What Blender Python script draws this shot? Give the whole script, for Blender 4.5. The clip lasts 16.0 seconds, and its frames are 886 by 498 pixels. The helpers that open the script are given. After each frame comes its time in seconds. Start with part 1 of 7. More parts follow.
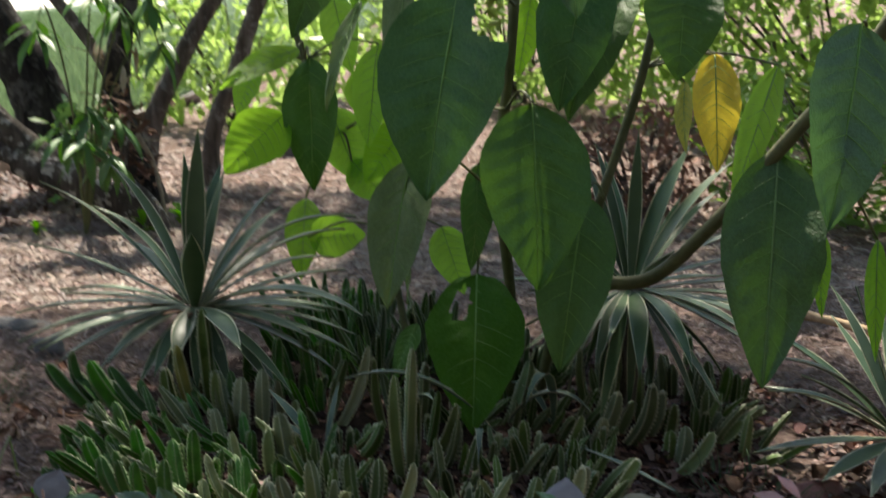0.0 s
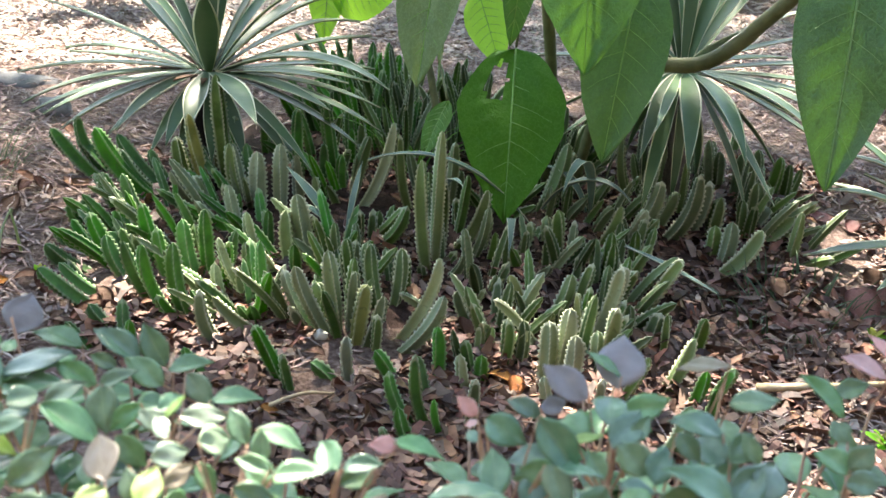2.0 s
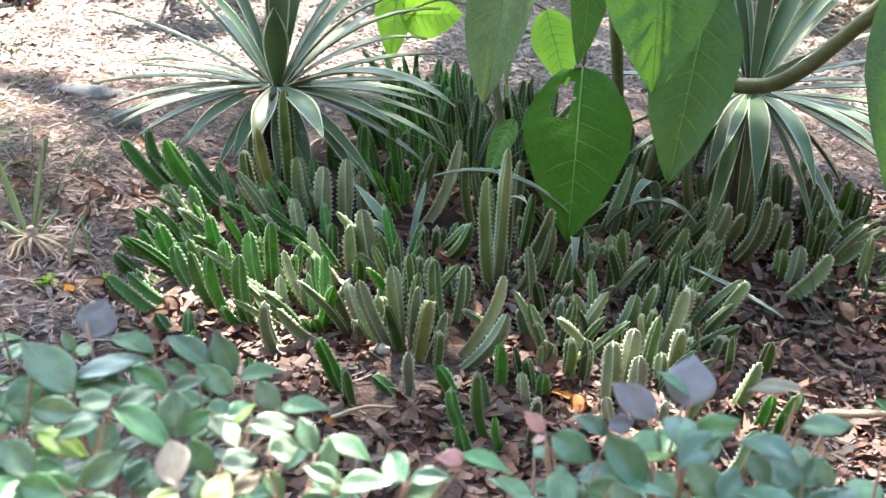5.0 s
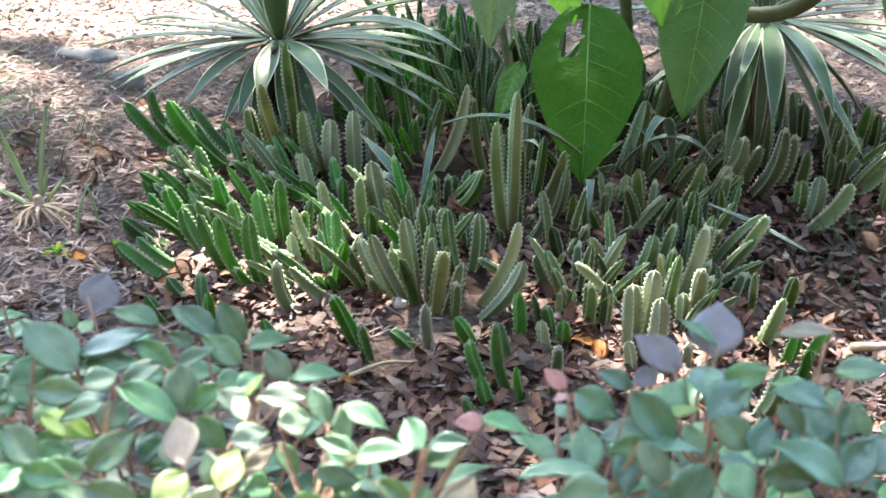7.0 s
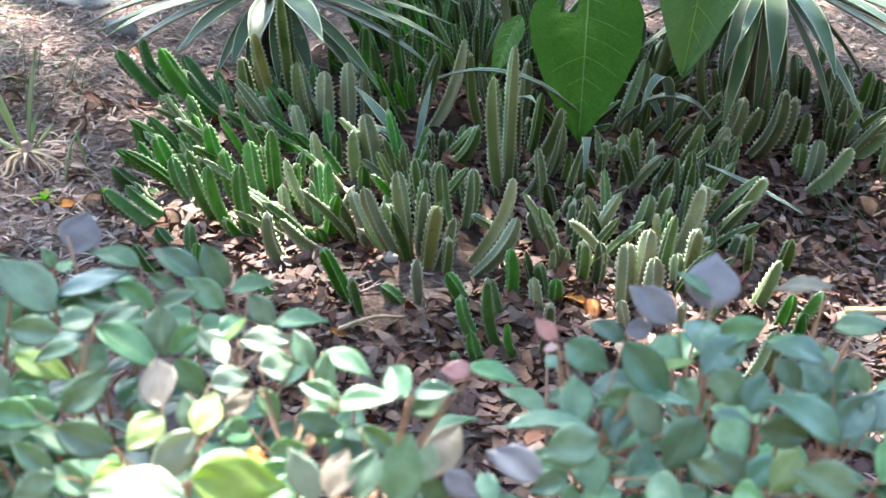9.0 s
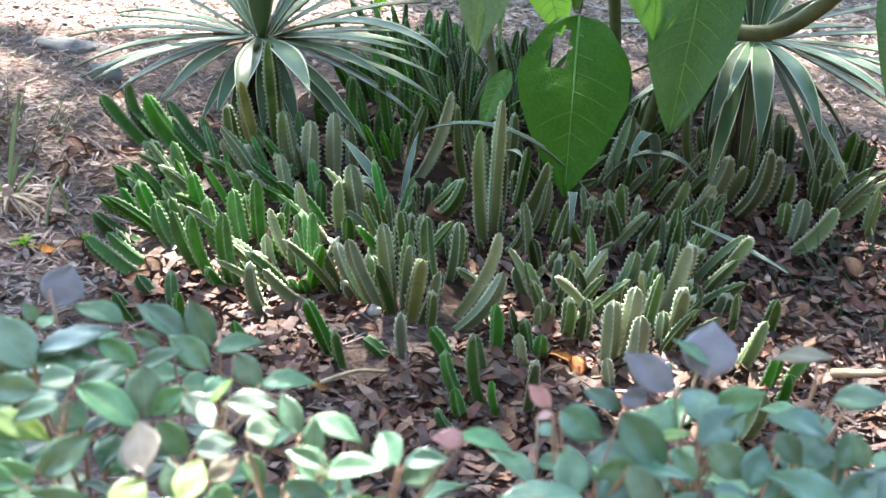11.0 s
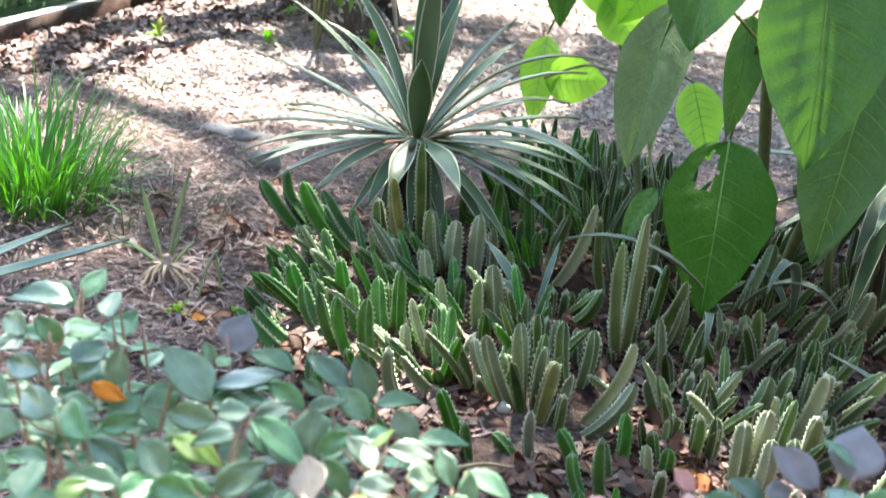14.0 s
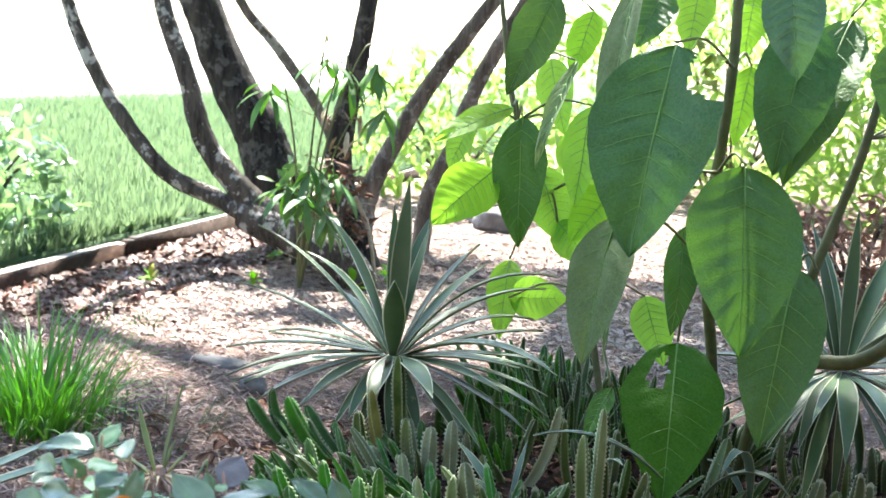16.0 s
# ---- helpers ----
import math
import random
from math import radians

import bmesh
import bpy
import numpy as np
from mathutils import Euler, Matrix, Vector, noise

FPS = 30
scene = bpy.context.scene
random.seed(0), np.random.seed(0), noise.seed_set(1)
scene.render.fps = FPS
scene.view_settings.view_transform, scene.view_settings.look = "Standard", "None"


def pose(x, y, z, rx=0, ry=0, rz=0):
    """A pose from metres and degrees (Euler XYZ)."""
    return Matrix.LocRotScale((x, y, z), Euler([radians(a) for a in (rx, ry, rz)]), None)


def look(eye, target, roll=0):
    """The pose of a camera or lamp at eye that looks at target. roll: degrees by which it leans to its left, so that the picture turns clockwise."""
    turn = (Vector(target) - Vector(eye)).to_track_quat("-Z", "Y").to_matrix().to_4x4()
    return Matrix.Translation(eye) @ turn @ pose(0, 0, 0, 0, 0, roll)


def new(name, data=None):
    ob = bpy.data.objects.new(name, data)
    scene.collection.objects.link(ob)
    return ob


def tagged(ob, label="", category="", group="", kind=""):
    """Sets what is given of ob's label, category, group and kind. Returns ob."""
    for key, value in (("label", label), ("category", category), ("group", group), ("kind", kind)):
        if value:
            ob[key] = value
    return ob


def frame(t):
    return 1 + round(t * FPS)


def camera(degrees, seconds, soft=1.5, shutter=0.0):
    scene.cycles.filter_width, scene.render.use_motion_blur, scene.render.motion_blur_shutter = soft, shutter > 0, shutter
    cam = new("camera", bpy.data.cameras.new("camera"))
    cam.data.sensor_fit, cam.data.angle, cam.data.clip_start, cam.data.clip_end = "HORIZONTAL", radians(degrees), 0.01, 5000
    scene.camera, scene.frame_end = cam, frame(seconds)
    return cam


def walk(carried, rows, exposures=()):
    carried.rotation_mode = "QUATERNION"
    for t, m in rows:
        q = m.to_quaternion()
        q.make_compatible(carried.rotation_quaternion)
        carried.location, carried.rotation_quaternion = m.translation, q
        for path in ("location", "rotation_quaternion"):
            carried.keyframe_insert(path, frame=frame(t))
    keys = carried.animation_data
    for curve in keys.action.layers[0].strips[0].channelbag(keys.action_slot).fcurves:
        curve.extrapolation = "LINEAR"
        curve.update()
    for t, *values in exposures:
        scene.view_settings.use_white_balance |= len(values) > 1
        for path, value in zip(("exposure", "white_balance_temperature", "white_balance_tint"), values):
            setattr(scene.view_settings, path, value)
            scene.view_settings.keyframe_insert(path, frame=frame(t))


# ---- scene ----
cam = camera(41.47, 16.0, 1.5, 0.5)
cam.data.dof.use_dof, cam.data.dof.focus_distance, cam.data.dof.aperture_fstop = True, 2.3, 10
SKY_STRENGTH, SUN_STRENGTH = 0.078, 4.1
PATH = [
    (0, (0.0387, -0.0267, 1.0624), 1.76, -13.61, 2.83),
    (0.5, (-0.0334, 0.0605, 1.0674), -1.29, -17.63, 5.72),
    (1, (-0.0114, 0.1186, 1.0650), 0.77, -21.44, 6.23),
    (1.5, (0.0120, 0.1601, 1.0622), 2.04, -24.72, 3.95),
    (2, (0.0178, 0.1814, 1.0535), 2.28, -25.77, 4.78),
    (2.5, (0.0250, 0.1895, 1.0434), 2.13, -26.04, 5.00),
    (3, (0.0212, 0.1852, 1.0458), 2.97, -25.52, 5.31),
    (3.5, (0.0045, 0.1810, 1.0443), 4.76, -24.54, 5.93),
    (3.7, (0.0012, 0.1772, 1.0458), 5.29, -24.39, 6.33),
    (5.8, (0.0203, 0.1794, 1.0543), 5.00, -25.41, 3.17),
    (6, (0.0224, 0.1877, 1.0557), 4.16, -25.08, 3.52),
    (6.5, (0.0160, 0.2076, 1.0456), 4.72, -26.21, 2.29),
    (7, (0.0104, 0.2165, 1.0406), 6.28, -27.81, 1.41),
    (7.5, (0.0059, 0.2182, 1.0413), 6.82, -28.27, 1.04),
    (8, (0.0095, 0.2250, 1.0343), 6.15, -29.16, 0.41),
    (8.5, (0.0097, 0.2282, 1.0270), 6.00, -29.51, 1.60),
    (9, (0.0122, 0.2336, 1.0171), 5.89, -29.63, 2.82),
    (9.2, (0.0135, 0.2396, 1.0153), 5.45, -30.08, 3.01),
    (11.3, (-0.0053, 0.2522, 1.0178), 5.07, -26.93, 4.61),
    (11.5, (-0.0087, 0.2494, 1.0138), 5.83, -26.80, 5.06),
    (12, (-0.0169, 0.2354, 1.0149), 7.89, -25.61, 5.31),
    (12.5, (-0.0175, 0.2240, 1.0141), 8.92, -25.00, 5.77),
    (13, (-0.0244, 0.2106, 1.0125), 10.13, -24.26, 6.26),
    (13.5, (-0.0271, 0.1984, 1.0098), 11.33, -23.67, 6.60),
    (14, (-0.0221, 0.1876, 1.0060), 11.93, -22.06, 7.01),
    (14.5, (-0.0163, 0.1630, 1.0067), 12.37, -18.47, 7.61),
    (15, (-0.0033, 0.1482, 0.9954), 12.62, -15.27, 8.86),
    (15.5, (0.0188, 0.0826, 0.9858), 12.14, -11.63, 7.76),
    (16, (0.0634, -0.0320, 0.9798), 12.47, -9.68, 4.85),
]
EXPOSURES = [(0.0, 1.66, 7300, 11), (0.5, 2.56, 7450, 11), (1.0, 2.87, 7400, 11), (1.5, 3.27, 7300, 11), (2.0, 3.52, 7250, 11), (3.0, 3.72, 7100, 11), (7.0, 3.72, 6800, 11), (9.0, 3.72, 6550, 11), (13.0, 3.62, 6600, 11), (14.5, 3.57, 6650, 11), (16.0, 3.38, 6600, 11)]
walk(cam, [(t, pose(*eye, 90 + pitch, 0, yaw) @ pose(0, 0, 0, 0, 0, roll)) for t, eye, yaw, pitch, roll in PATH], EXPOSURES)

# ---- world and sun ----
SUN_AZIMUTH, SUN_ELEVATION = radians(-20), radians(54)  # azimuth from +y towards +x
SUN_WAY = Vector((math.sin(SUN_AZIMUTH) * math.cos(SUN_ELEVATION), math.cos(SUN_AZIMUTH) * math.cos(SUN_ELEVATION), math.sin(SUN_ELEVATION)))
world = bpy.data.worlds.new("sky")
scene.world = world
world.use_nodes = True
sky = world.node_tree.nodes.new("ShaderNodeTexSky")
sky.sky_type, sky.sun_disc = "NISHITA", False
sky.sun_elevation, sky.sun_rotation = SUN_ELEVATION, SUN_AZIMUTH
world.node_tree.links.new(sky.outputs[0], world.node_tree.nodes["Background"].inputs[0])
world.node_tree.nodes["Background"].inputs[1].default_value = SKY_STRENGTH
sun = new("sun", bpy.data.lights.new("sun", "SUN"))
sun.data.energy, sun.data.angle, sun.data.color = SUN_STRENGTH, radians(1.0), (1.0, 0.965, 0.91)
sun.matrix_world = look(SUN_WAY * 30, (0, 0, 0))


# ---- materials ----
class Shader:
    """A small builder of node materials."""

    def __init__(self, name, rough=0.6, spec=0.4):
        self.mat = bpy.data.materials.new(name)
        self.mat.use_nodes = True
        self.t = self.mat.node_tree
        self.b = self.t.nodes["Principled BSDF"]
        self.b.inputs["Roughness"].default_value = rough
        self.b.inputs["Specular IOR Level"].default_value = spec
        self.out = self.t.nodes["Material Output"]
        self.coord = self.t.nodes.new("ShaderNodeTexCoord").outputs["Object"]

    def put(self, kind, **values):
        n = self.t.nodes.new(kind)
        for k, v in values.items():
            n.inputs[k].default_value = v
        return n

    def link(self, a, b):
        self.t.links.new(a, b)

    def noise(self, scale, detail=4, rough=0.6, stretch=None):
        n = self.put("ShaderNodeTexNoise", Scale=scale, Detail=detail, Roughness=rough)
        src = self.coord
        if stretch:
            m = self.t.nodes.new("ShaderNodeMapping")
            m.inputs["Scale"].default_value = stretch
            self.link(src, m.inputs[0])
            src = m.outputs[0]
        self.link(src, n.inputs["Vector"])
        return n.outputs["Fac"]

    def ramp(self, fac, stops):
        n = self.t.nodes.new("ShaderNodeValToRGB")
        e = n.color_ramp.elements
        while len(e) < len(stops):
            e.new(0.5)
        for el, (p, c) in zip(e, stops):
            el.position, el.color = p, (*c, 1)
        self.link(fac, n.inputs[0])
        return n.outputs[0]

    def mix(self, fac, a, b, how="MIX"):
        n = self.t.nodes.new("ShaderNodeMix")
        n.data_type, n.blend_type = "RGBA", how
        for value, slot in ((fac, 0), (a, 6), (b, 7)):
            if hasattr(value, "is_linked"):
                self.link(value, n.inputs[slot])
            else:
                n.inputs[slot].default_value = value if slot == 0 else (*value, 1)
        return n.outputs[2]

    def vary(self, colour, hue=0.02, sat=0.2, val=0.3, island=False):
        """Shifts the colour piece by piece."""
        if island:
            r = self.t.nodes.new("ShaderNodeNewGeometry").outputs["Random Per Island"]
        else:
            r = self.t.nodes.new("ShaderNodeObjectInfo").outputs["Random"]
        h = self.t.nodes.new("ShaderNodeHueSaturation")
        for slot, spread, k in (("Hue", hue, 1.0), ("Saturation", sat, 7.3), ("Value", val, 3.7)):
            m = self.t.nodes.new("ShaderNodeMath")
            m.operation = "MULTIPLY"
            m.inputs[1].default_value = k
            fr = self.t.nodes.new("ShaderNodeMath")
            fr.operation = "FRACT"
            mr = self.t.nodes.new("ShaderNodeMapRange")
            base = 0.5 if slot == "Hue" else 1.0
            mr.inputs[3].default_value, mr.inputs[4].default_value = base - spread, base + spread
            self.link(r, m.inputs[0])
            self.link(m.outputs[0], fr.inputs[0])
            self.link(fr.outputs[0], mr.inputs[0])
            self.link(mr.outputs[0], h.inputs[slot])
        self.link(colour, h.inputs["Color"])
        return h.outputs[0]

    def bump(self, height, strength=0.3, distance=0.005):
        n = self.put("ShaderNodeBump", Strength=strength, Distance=distance)
        self.link(height, n.inputs["Height"])
        self.link(n.outputs[0], self.b.inputs["Normal"])

    def done(self, colour, glow=0.0, glow_colour=None):
        """colour to the surface; glow: the share of light that a thin leaf lets through."""
        self.link(colour, self.b.inputs["Base Color"])
        if glow:
            tr = self.t.nodes.new("ShaderNodeBsdfTranslucent")
            if glow_colour:
                self.link(self.mix(0.75, colour, glow_colour), tr.inputs[0])
            else:
                self.link(colour, tr.inputs[0])
            m = self.t.nodes.new("ShaderNodeMixShader")
            m.inputs[0].default_value = glow
            self.link(self.b.outputs[0], m.inputs[1])
            self.link(tr.outputs[0], m.inputs[2])
            self.link(m.outputs[0], self.out.inputs[0])
        return self.mat


def leaf_material(name, dark, light, glow, glow_colour, rough=0.45, spec=0.45, scale=18, val=0.2, island=False, coat=0.0, rib=None, net=0):
    s = Shader(name, rough, spec)
    s.b.inputs["Coat Weight"].default_value, s.b.inputs["Coat Roughness"].default_value = coat, 0.28
    c = s.ramp(s.noise(scale, 5), [(0.3, dark), (0.7, light)])
    spots = s.ramp(s.noise(scale * 9, 2), [(0.66, (0, 0, 0)), (0.74, (1, 1, 1))])
    c = s.mix(s.mix(0.25, (0, 0, 0), spots, "MULTIPLY"), c, (light[0] * 1.3 + 0.02, light[1] * 1.1, light[2] * 0.8))
    c = s.vary(c, 0.012, 0.15, val, island)
    if rib:
        at = s.t.nodes.new("ShaderNodeAttribute")
        at.attribute_name = "rib"
        c = s.mix(s.ramp(at.outputs["Fac"], [(0.8, (0, 0, 0)), (0.97, (0.7, 0.7, 0.7))]), c, rib)
    relief = s.noise(scale * 4, 3)
    if net:
        cells = s.put("ShaderNodeTexVoronoi", Scale=net)
        cells.feature = "DISTANCE_TO_EDGE"
        bent = s.mix(0.02, s.coord, s.put("ShaderNodeTexNoise", Scale=25.0).outputs["Color"], "ADD")
        s.link(bent, cells.inputs["Vector"])
        lines = s.ramp(cells.outputs["Distance"], [(0.0, (1, 1, 1)), (0.10, (0, 0, 0))])
        c = s.mix(s.mix(0.35, (0, 0, 0), lines), c, tuple(v * 1.5 + 0.02 for v in light))
        relief = s.ramp(cells.outputs["Distance"], [(0.0, (0, 0, 0)), (0.35, (1, 1, 1))])
    s.bump(relief, 0.3 if net else 0.25, 0.004)
    return s.done(c, glow, glow_colour)


def bark_material(name, dark, light, lichen):
    s = Shader(name, 0.9, 0.2)
    c = s.ramp(s.noise(26, 8, 0.7, (1, 1, 0.14)), [(0.36, dark), (0.66, light)])
    patches = s.ramp(s.noise(15, 8, 0.7), [(0.54, (0, 0, 0)), (0.575, (1, 1, 1))])
    c = s.mix(s.mix(lichen, (0, 0, 0), patches), c, (0.68, 0.66, 0.60))
    s.bump(s.noise(30, 8, 0.75, (1, 1, 0.14)), 1.0, 0.05)
    return s.done(c)


def ground_material():
    s = Shader("mulch", 0.95, 0.15)
    c = s.ramp(s.noise(60, 8, 0.7), [(0.3, (0.05, 0.03, 0.024)), (0.5, (0.21, 0.148, 0.125)), (0.72, (0.46, 0.37, 0.335))])
    wide = s.ramp(s.noise(1.3, 4), [(0.35, (0.7, 0.66, 0.62)), (0.65, (1.0, 1.0, 1.0))])
    c = s.mix(1.0, c, wide, "MULTIPLY")
    s.bump(s.noise(90, 8, 0.75), 1.0, 0.015)
    return s.done(c)


def chip_material(name, dark, light, val=0.42):
    s = Shader(name, 0.85, 0.2)
    c = s.ramp(s.noise(25, 4, 0.6, (1, 6, 1)), [(0.3, dark), (0.7, light)])
    s.bump(s.noise(120, 4), 0.5, 0.003)
    return s.done(s.vary(c, 0.02, 0.3, val, True))


def lawn_material():
    s = Shader("lawn_soil", 0.9, 0.2)
    c = s.ramp(s.noise(30, 8, 0.7, (1, 0.4, 1)), [(0.3, (0.038, 0.082, 0.034)), (0.7, (0.078, 0.138, 0.064))])
    c = s.mix(s.noise(0.6, 3), c, (0.085, 0.155, 0.07))
    s.bump(s.noise(80, 6), 1.0, 0.03)
    return s.done(c)


def plain_material(name, dark, light, scale=20, rough=0.8, spec=0.3, bump=0.4, stretch=None, val=0.15):
    s = Shader(name, rough, spec)
    c = s.ramp(s.noise(scale, 6, 0.65, stretch), [(0.3, dark), (0.7, light)])
    s.bump(s.noise(scale * 5, 6), bump, 0.006)
    return s.done(s.vary(c, 0.01, 0.12, val))


def stem_material(name, pale, edge, dark, light):
    s = Shader(name, 0.55, 0.25)
    at = s.t.nodes.new("ShaderNodeAttribute")
    at.attribute_name = "rib"
    c = s.ramp(s.noise(9, 5), [(0.38, dark), (0.62, light)])
    own = s.t.nodes.new("ShaderNodeObjectInfo").outputs["Random"]
    c = s.mix(s.ramp(own, [(0.2, (0, 0, 0)), (0.75, (pale, pale, pale))]), c, (0.25, 0.29, 0.165))
    c = s.mix(s.ramp(s.noise(7, 4), [(0.50, (0, 0, 0)), (0.64, (0.6 * pale, 0.6 * pale, 0.6 * pale))]), c, (0.27, 0.27, 0.17))
    c = s.mix(s.ramp(s.noise(75, 2), [(0.62, (0, 0, 0)), (0.70, (0.35, 0.35, 0.35))]), c, (0.05, 0.045, 0.03))
    c = s.vary(c, 0.018, 0.22, 0.35)
    c = s.mix(s.ramp(at.outputs["Fac"], [(0.22, (0, 0, 0)), (0.55, (0.45 * edge,) * 3), (1.0, (edge,) * 3)]), c, (0.60, 0.62, 0.46))
    s.bump(s.noise(110, 4), 0.35, 0.003)
    return s.done(c, 0.05, (0.3, 0.7, 0.08))


def litter_material():
    s = Shader("leaf_litter", 0.6, 0.35)
    c = s.ramp(s.noise(30, 4), [(0.3, (0.050, 0.025, 0.018)), (0.7, (0.18, 0.10, 0.074))])
    s.bump(s.noise(120, 4), 0.5, 0.003)
    return s.done(s.vary(c, 0.02, 0.3, 0.6, True))


MULCH, LAWN, LITTER = ground_material(), lawn_material(), litter_material()
CHIPS = chip_material("wood_chips", (0.16, 0.108, 0.09), (0.44, 0.345, 0.305))
CHIPS_PALE = chip_material("sunlit_wood_chips", (0.22, 0.175, 0.15), (0.40, 0.335, 0.295), 0.22)
STEM_OLD = stem_material("withered_succulent_skin", 0.3, 0.7, (0.10, 0.11, 0.03), (0.24, 0.235, 0.075))
STEM_SKIN = stem_material("succulent_skin", 0.42, 0.95, (0.034, 0.074, 0.019), (0.128, 0.195, 0.074))
# dusty grey-green skin, made paler to paint the sun on the front stems
STEM_DUSTY_SUNLIT = stem_material("dusty_sunlit_succulent_skin", 0.5, 1.0, (0.115, 0.145, 0.075), (0.26, 0.29, 0.165))
STEM_MID = stem_material("olive_green_succulent_skin", 0.2, 0.75, (0.020, 0.054, 0.012), (0.078, 0.152, 0.040))
STEM_GREEN = stem_material("fresh_succulent_skin", 0.10, 0.5, (0.015, 0.078, 0.011), (0.072, 0.265, 0.033))
AGAVE_GREEN = leaf_material("agave_blade", (0.042, 0.088, 0.044), (0.098, 0.156, 0.082), 0.12, (0.35, 0.6, 0.2), 0.42, 0.4, 9)
SEEDLING = leaf_material("seedling_blade", (0.17, 0.225, 0.095), (0.32, 0.365, 0.18), 0.2, (0.45, 0.7, 0.2), 0.42, 0.4, 9)
DRY_PINK = plain_material("dry_root", (0.30, 0.20, 0.155), (0.52, 0.40, 0.33), 60, 0.8, 0.2, 0.4)
AGAVE_CREAM = leaf_material("agave_margin", (0.40, 0.43, 0.29), (0.58, 0.58, 0.42), 0.08, (0.7, 0.7, 0.35), 0.5, 0.3, 14)
PUP_BLUE = leaf_material("blue_blade", (0.075, 0.135, 0.11), (0.155, 0.23, 0.195), 0.06, (0.35, 0.6, 0.3), 0.62, 0.2, 9)
BROAD = {
    "heart": leaf_material("broad_leaf_green", (0.027, 0.086, 0.011), (0.047, 0.122, 0.016), 0.12, (0.25, 0.62, 0.05), 0.6, 0.2, 10, net=90),
    "mid": leaf_material("broad_leaf_fresh", (0.030, 0.098, 0.015), (0.050, 0.136, 0.021), 0.08, (0.25, 0.62, 0.06), 0.45, 0.35, 10, net=90),
    "dark": leaf_material("broad_leaf_dark", (0.026, 0.088, 0.02), (0.052, 0.14, 0.032), 0.09, (0.2, 0.55, 0.06), 0.42, 0.4, 10, net=90),
    "grey": leaf_material("broad_leaf_underside", (0.072, 0.125, 0.05), (0.125, 0.19, 0.085), 0.2, (0.35, 0.5, 0.12), 0.7, 0.2, 12, net=90),
    "blue": leaf_material("broad_leaf_glossy", (0.035, 0.10, 0.05), (0.06, 0.15, 0.075), 0.15, (0.2, 0.5, 0.1), 0.35, 0.5, 10, net=90),
    "yellow": leaf_material("broad_leaf_yellow", (0.55, 0.38, 0.02), (0.72, 0.55, 0.03), 0.45, (0.95, 0.75, 0.05), 0.5, 0.3, 12, net=90),
    "olive": leaf_material("broad_leaf_olive", (0.25, 0.26, 0.06), (0.4, 0.38, 0.09), 0.3, (0.7, 0.65, 0.1), 0.6, 0.25, 12, net=90),
    # backlit leaves: sun from behind is put into a brighter base colour
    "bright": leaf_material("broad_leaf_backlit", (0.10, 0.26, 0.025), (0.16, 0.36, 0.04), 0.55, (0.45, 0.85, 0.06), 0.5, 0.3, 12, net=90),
}
BUD = leaf_material("flower_bud", (0.30, 0.42, 0.10), (0.48, 0.56, 0.20), 0.4, (0.7, 0.85, 0.25), 0.5, 0.3, 30)
VEIN = plain_material("leaf_vein", (0.12, 0.25, 0.06), (0.17, 0.32, 0.09), 30, 0.5)
SHRUB_LEAF = leaf_material("shrub_leaf", (0.075, 0.195, 0.078), (0.19, 0.365, 0.18), 0.24, (0.35, 0.7, 0.16), 0.42, 0.6, 3.0, 0.35, False, 0.45, (0.24, 0.34, 0.17))
SHRUB_INNER_SHADE = leaf_material("inner_shade_leaf", (0.020, 0.075, 0.024), (0.058, 0.175, 0.058), 0.18, (0.25, 0.6, 0.14), 0.42, 0.6, 3.0, 0.35, False, 0.45, (0.12, 0.2, 0.1))
SHRUB_UNDER = leaf_material("shrub_leaf_underside", (0.27, 0.29, 0.25), (0.45, 0.44, 0.42), 0.24, (0.35, 0.62, 0.2), 0.6, 0.3, 3.0, 0.2, False, 0.0, (0.4, 0.38, 0.3))
# paler copy of the shrub leaf: sky sheen painted into its colour
SHRUB_SHEEN = leaf_material("sky_sheen_leaf", (0.10, 0.20, 0.105), (0.21, 0.345, 0.205), 0.24, (0.4, 0.7, 0.22), 0.38, 0.6, 3.0, 0.3, False, 0.6, (0.32, 0.4, 0.26))
# bluer copy: the sky's reflection put into the leaf colour
SHRUB_BLUE = leaf_material("blue_green_leaf", (0.058, 0.155, 0.085), (0.135, 0.265, 0.17), 0.18, (0.3, 0.6, 0.2), 0.38, 0.6, 3.0, 0.3, False, 0.7, (0.2, 0.3, 0.2))
SHRUB_MAUVE = leaf_material("mauve_leaf", (0.22, 0.19, 0.13), (0.36, 0.31, 0.24), 0.35, (0.55, 0.5, 0.3), 0.45, 0.4, 3.0, 0.2, False, 0.3, (0.4, 0.36, 0.28))
SHRUB_YOUNG = leaf_material("yellow_green_leaf", (0.20, 0.32, 0.08), (0.34, 0.46, 0.16), 0.4, (0.6, 0.8, 0.2), 0.4, 0.45, 3.0, 0.2, False, 0.4, (0.45, 0.5, 0.25))
SHRUB_PINK = leaf_material("young_pink_leaf", (0.62, 0.38, 0.35), (0.78, 0.52, 0.48), 0.3, (0.85, 0.4, 0.3), 0.4, 0.4, 3)
# palest copy: sun glare on washed-out leaves put into the colour
SHRUB_PALE = leaf_material("pale_leaf", (0.24, 0.34, 0.22), (0.38, 0.46, 0.33), 0.25, (0.6, 0.75, 0.4), 0.3, 0.55, 3, 0.2, False, 0.6)
SHRUB_LILAC = leaf_material("lilac_young_leaf", (0.25, 0.265, 0.29), (0.36, 0.375, 0.405), 0.3, (0.5, 0.5, 0.52), 0.4, 0.4, 3)
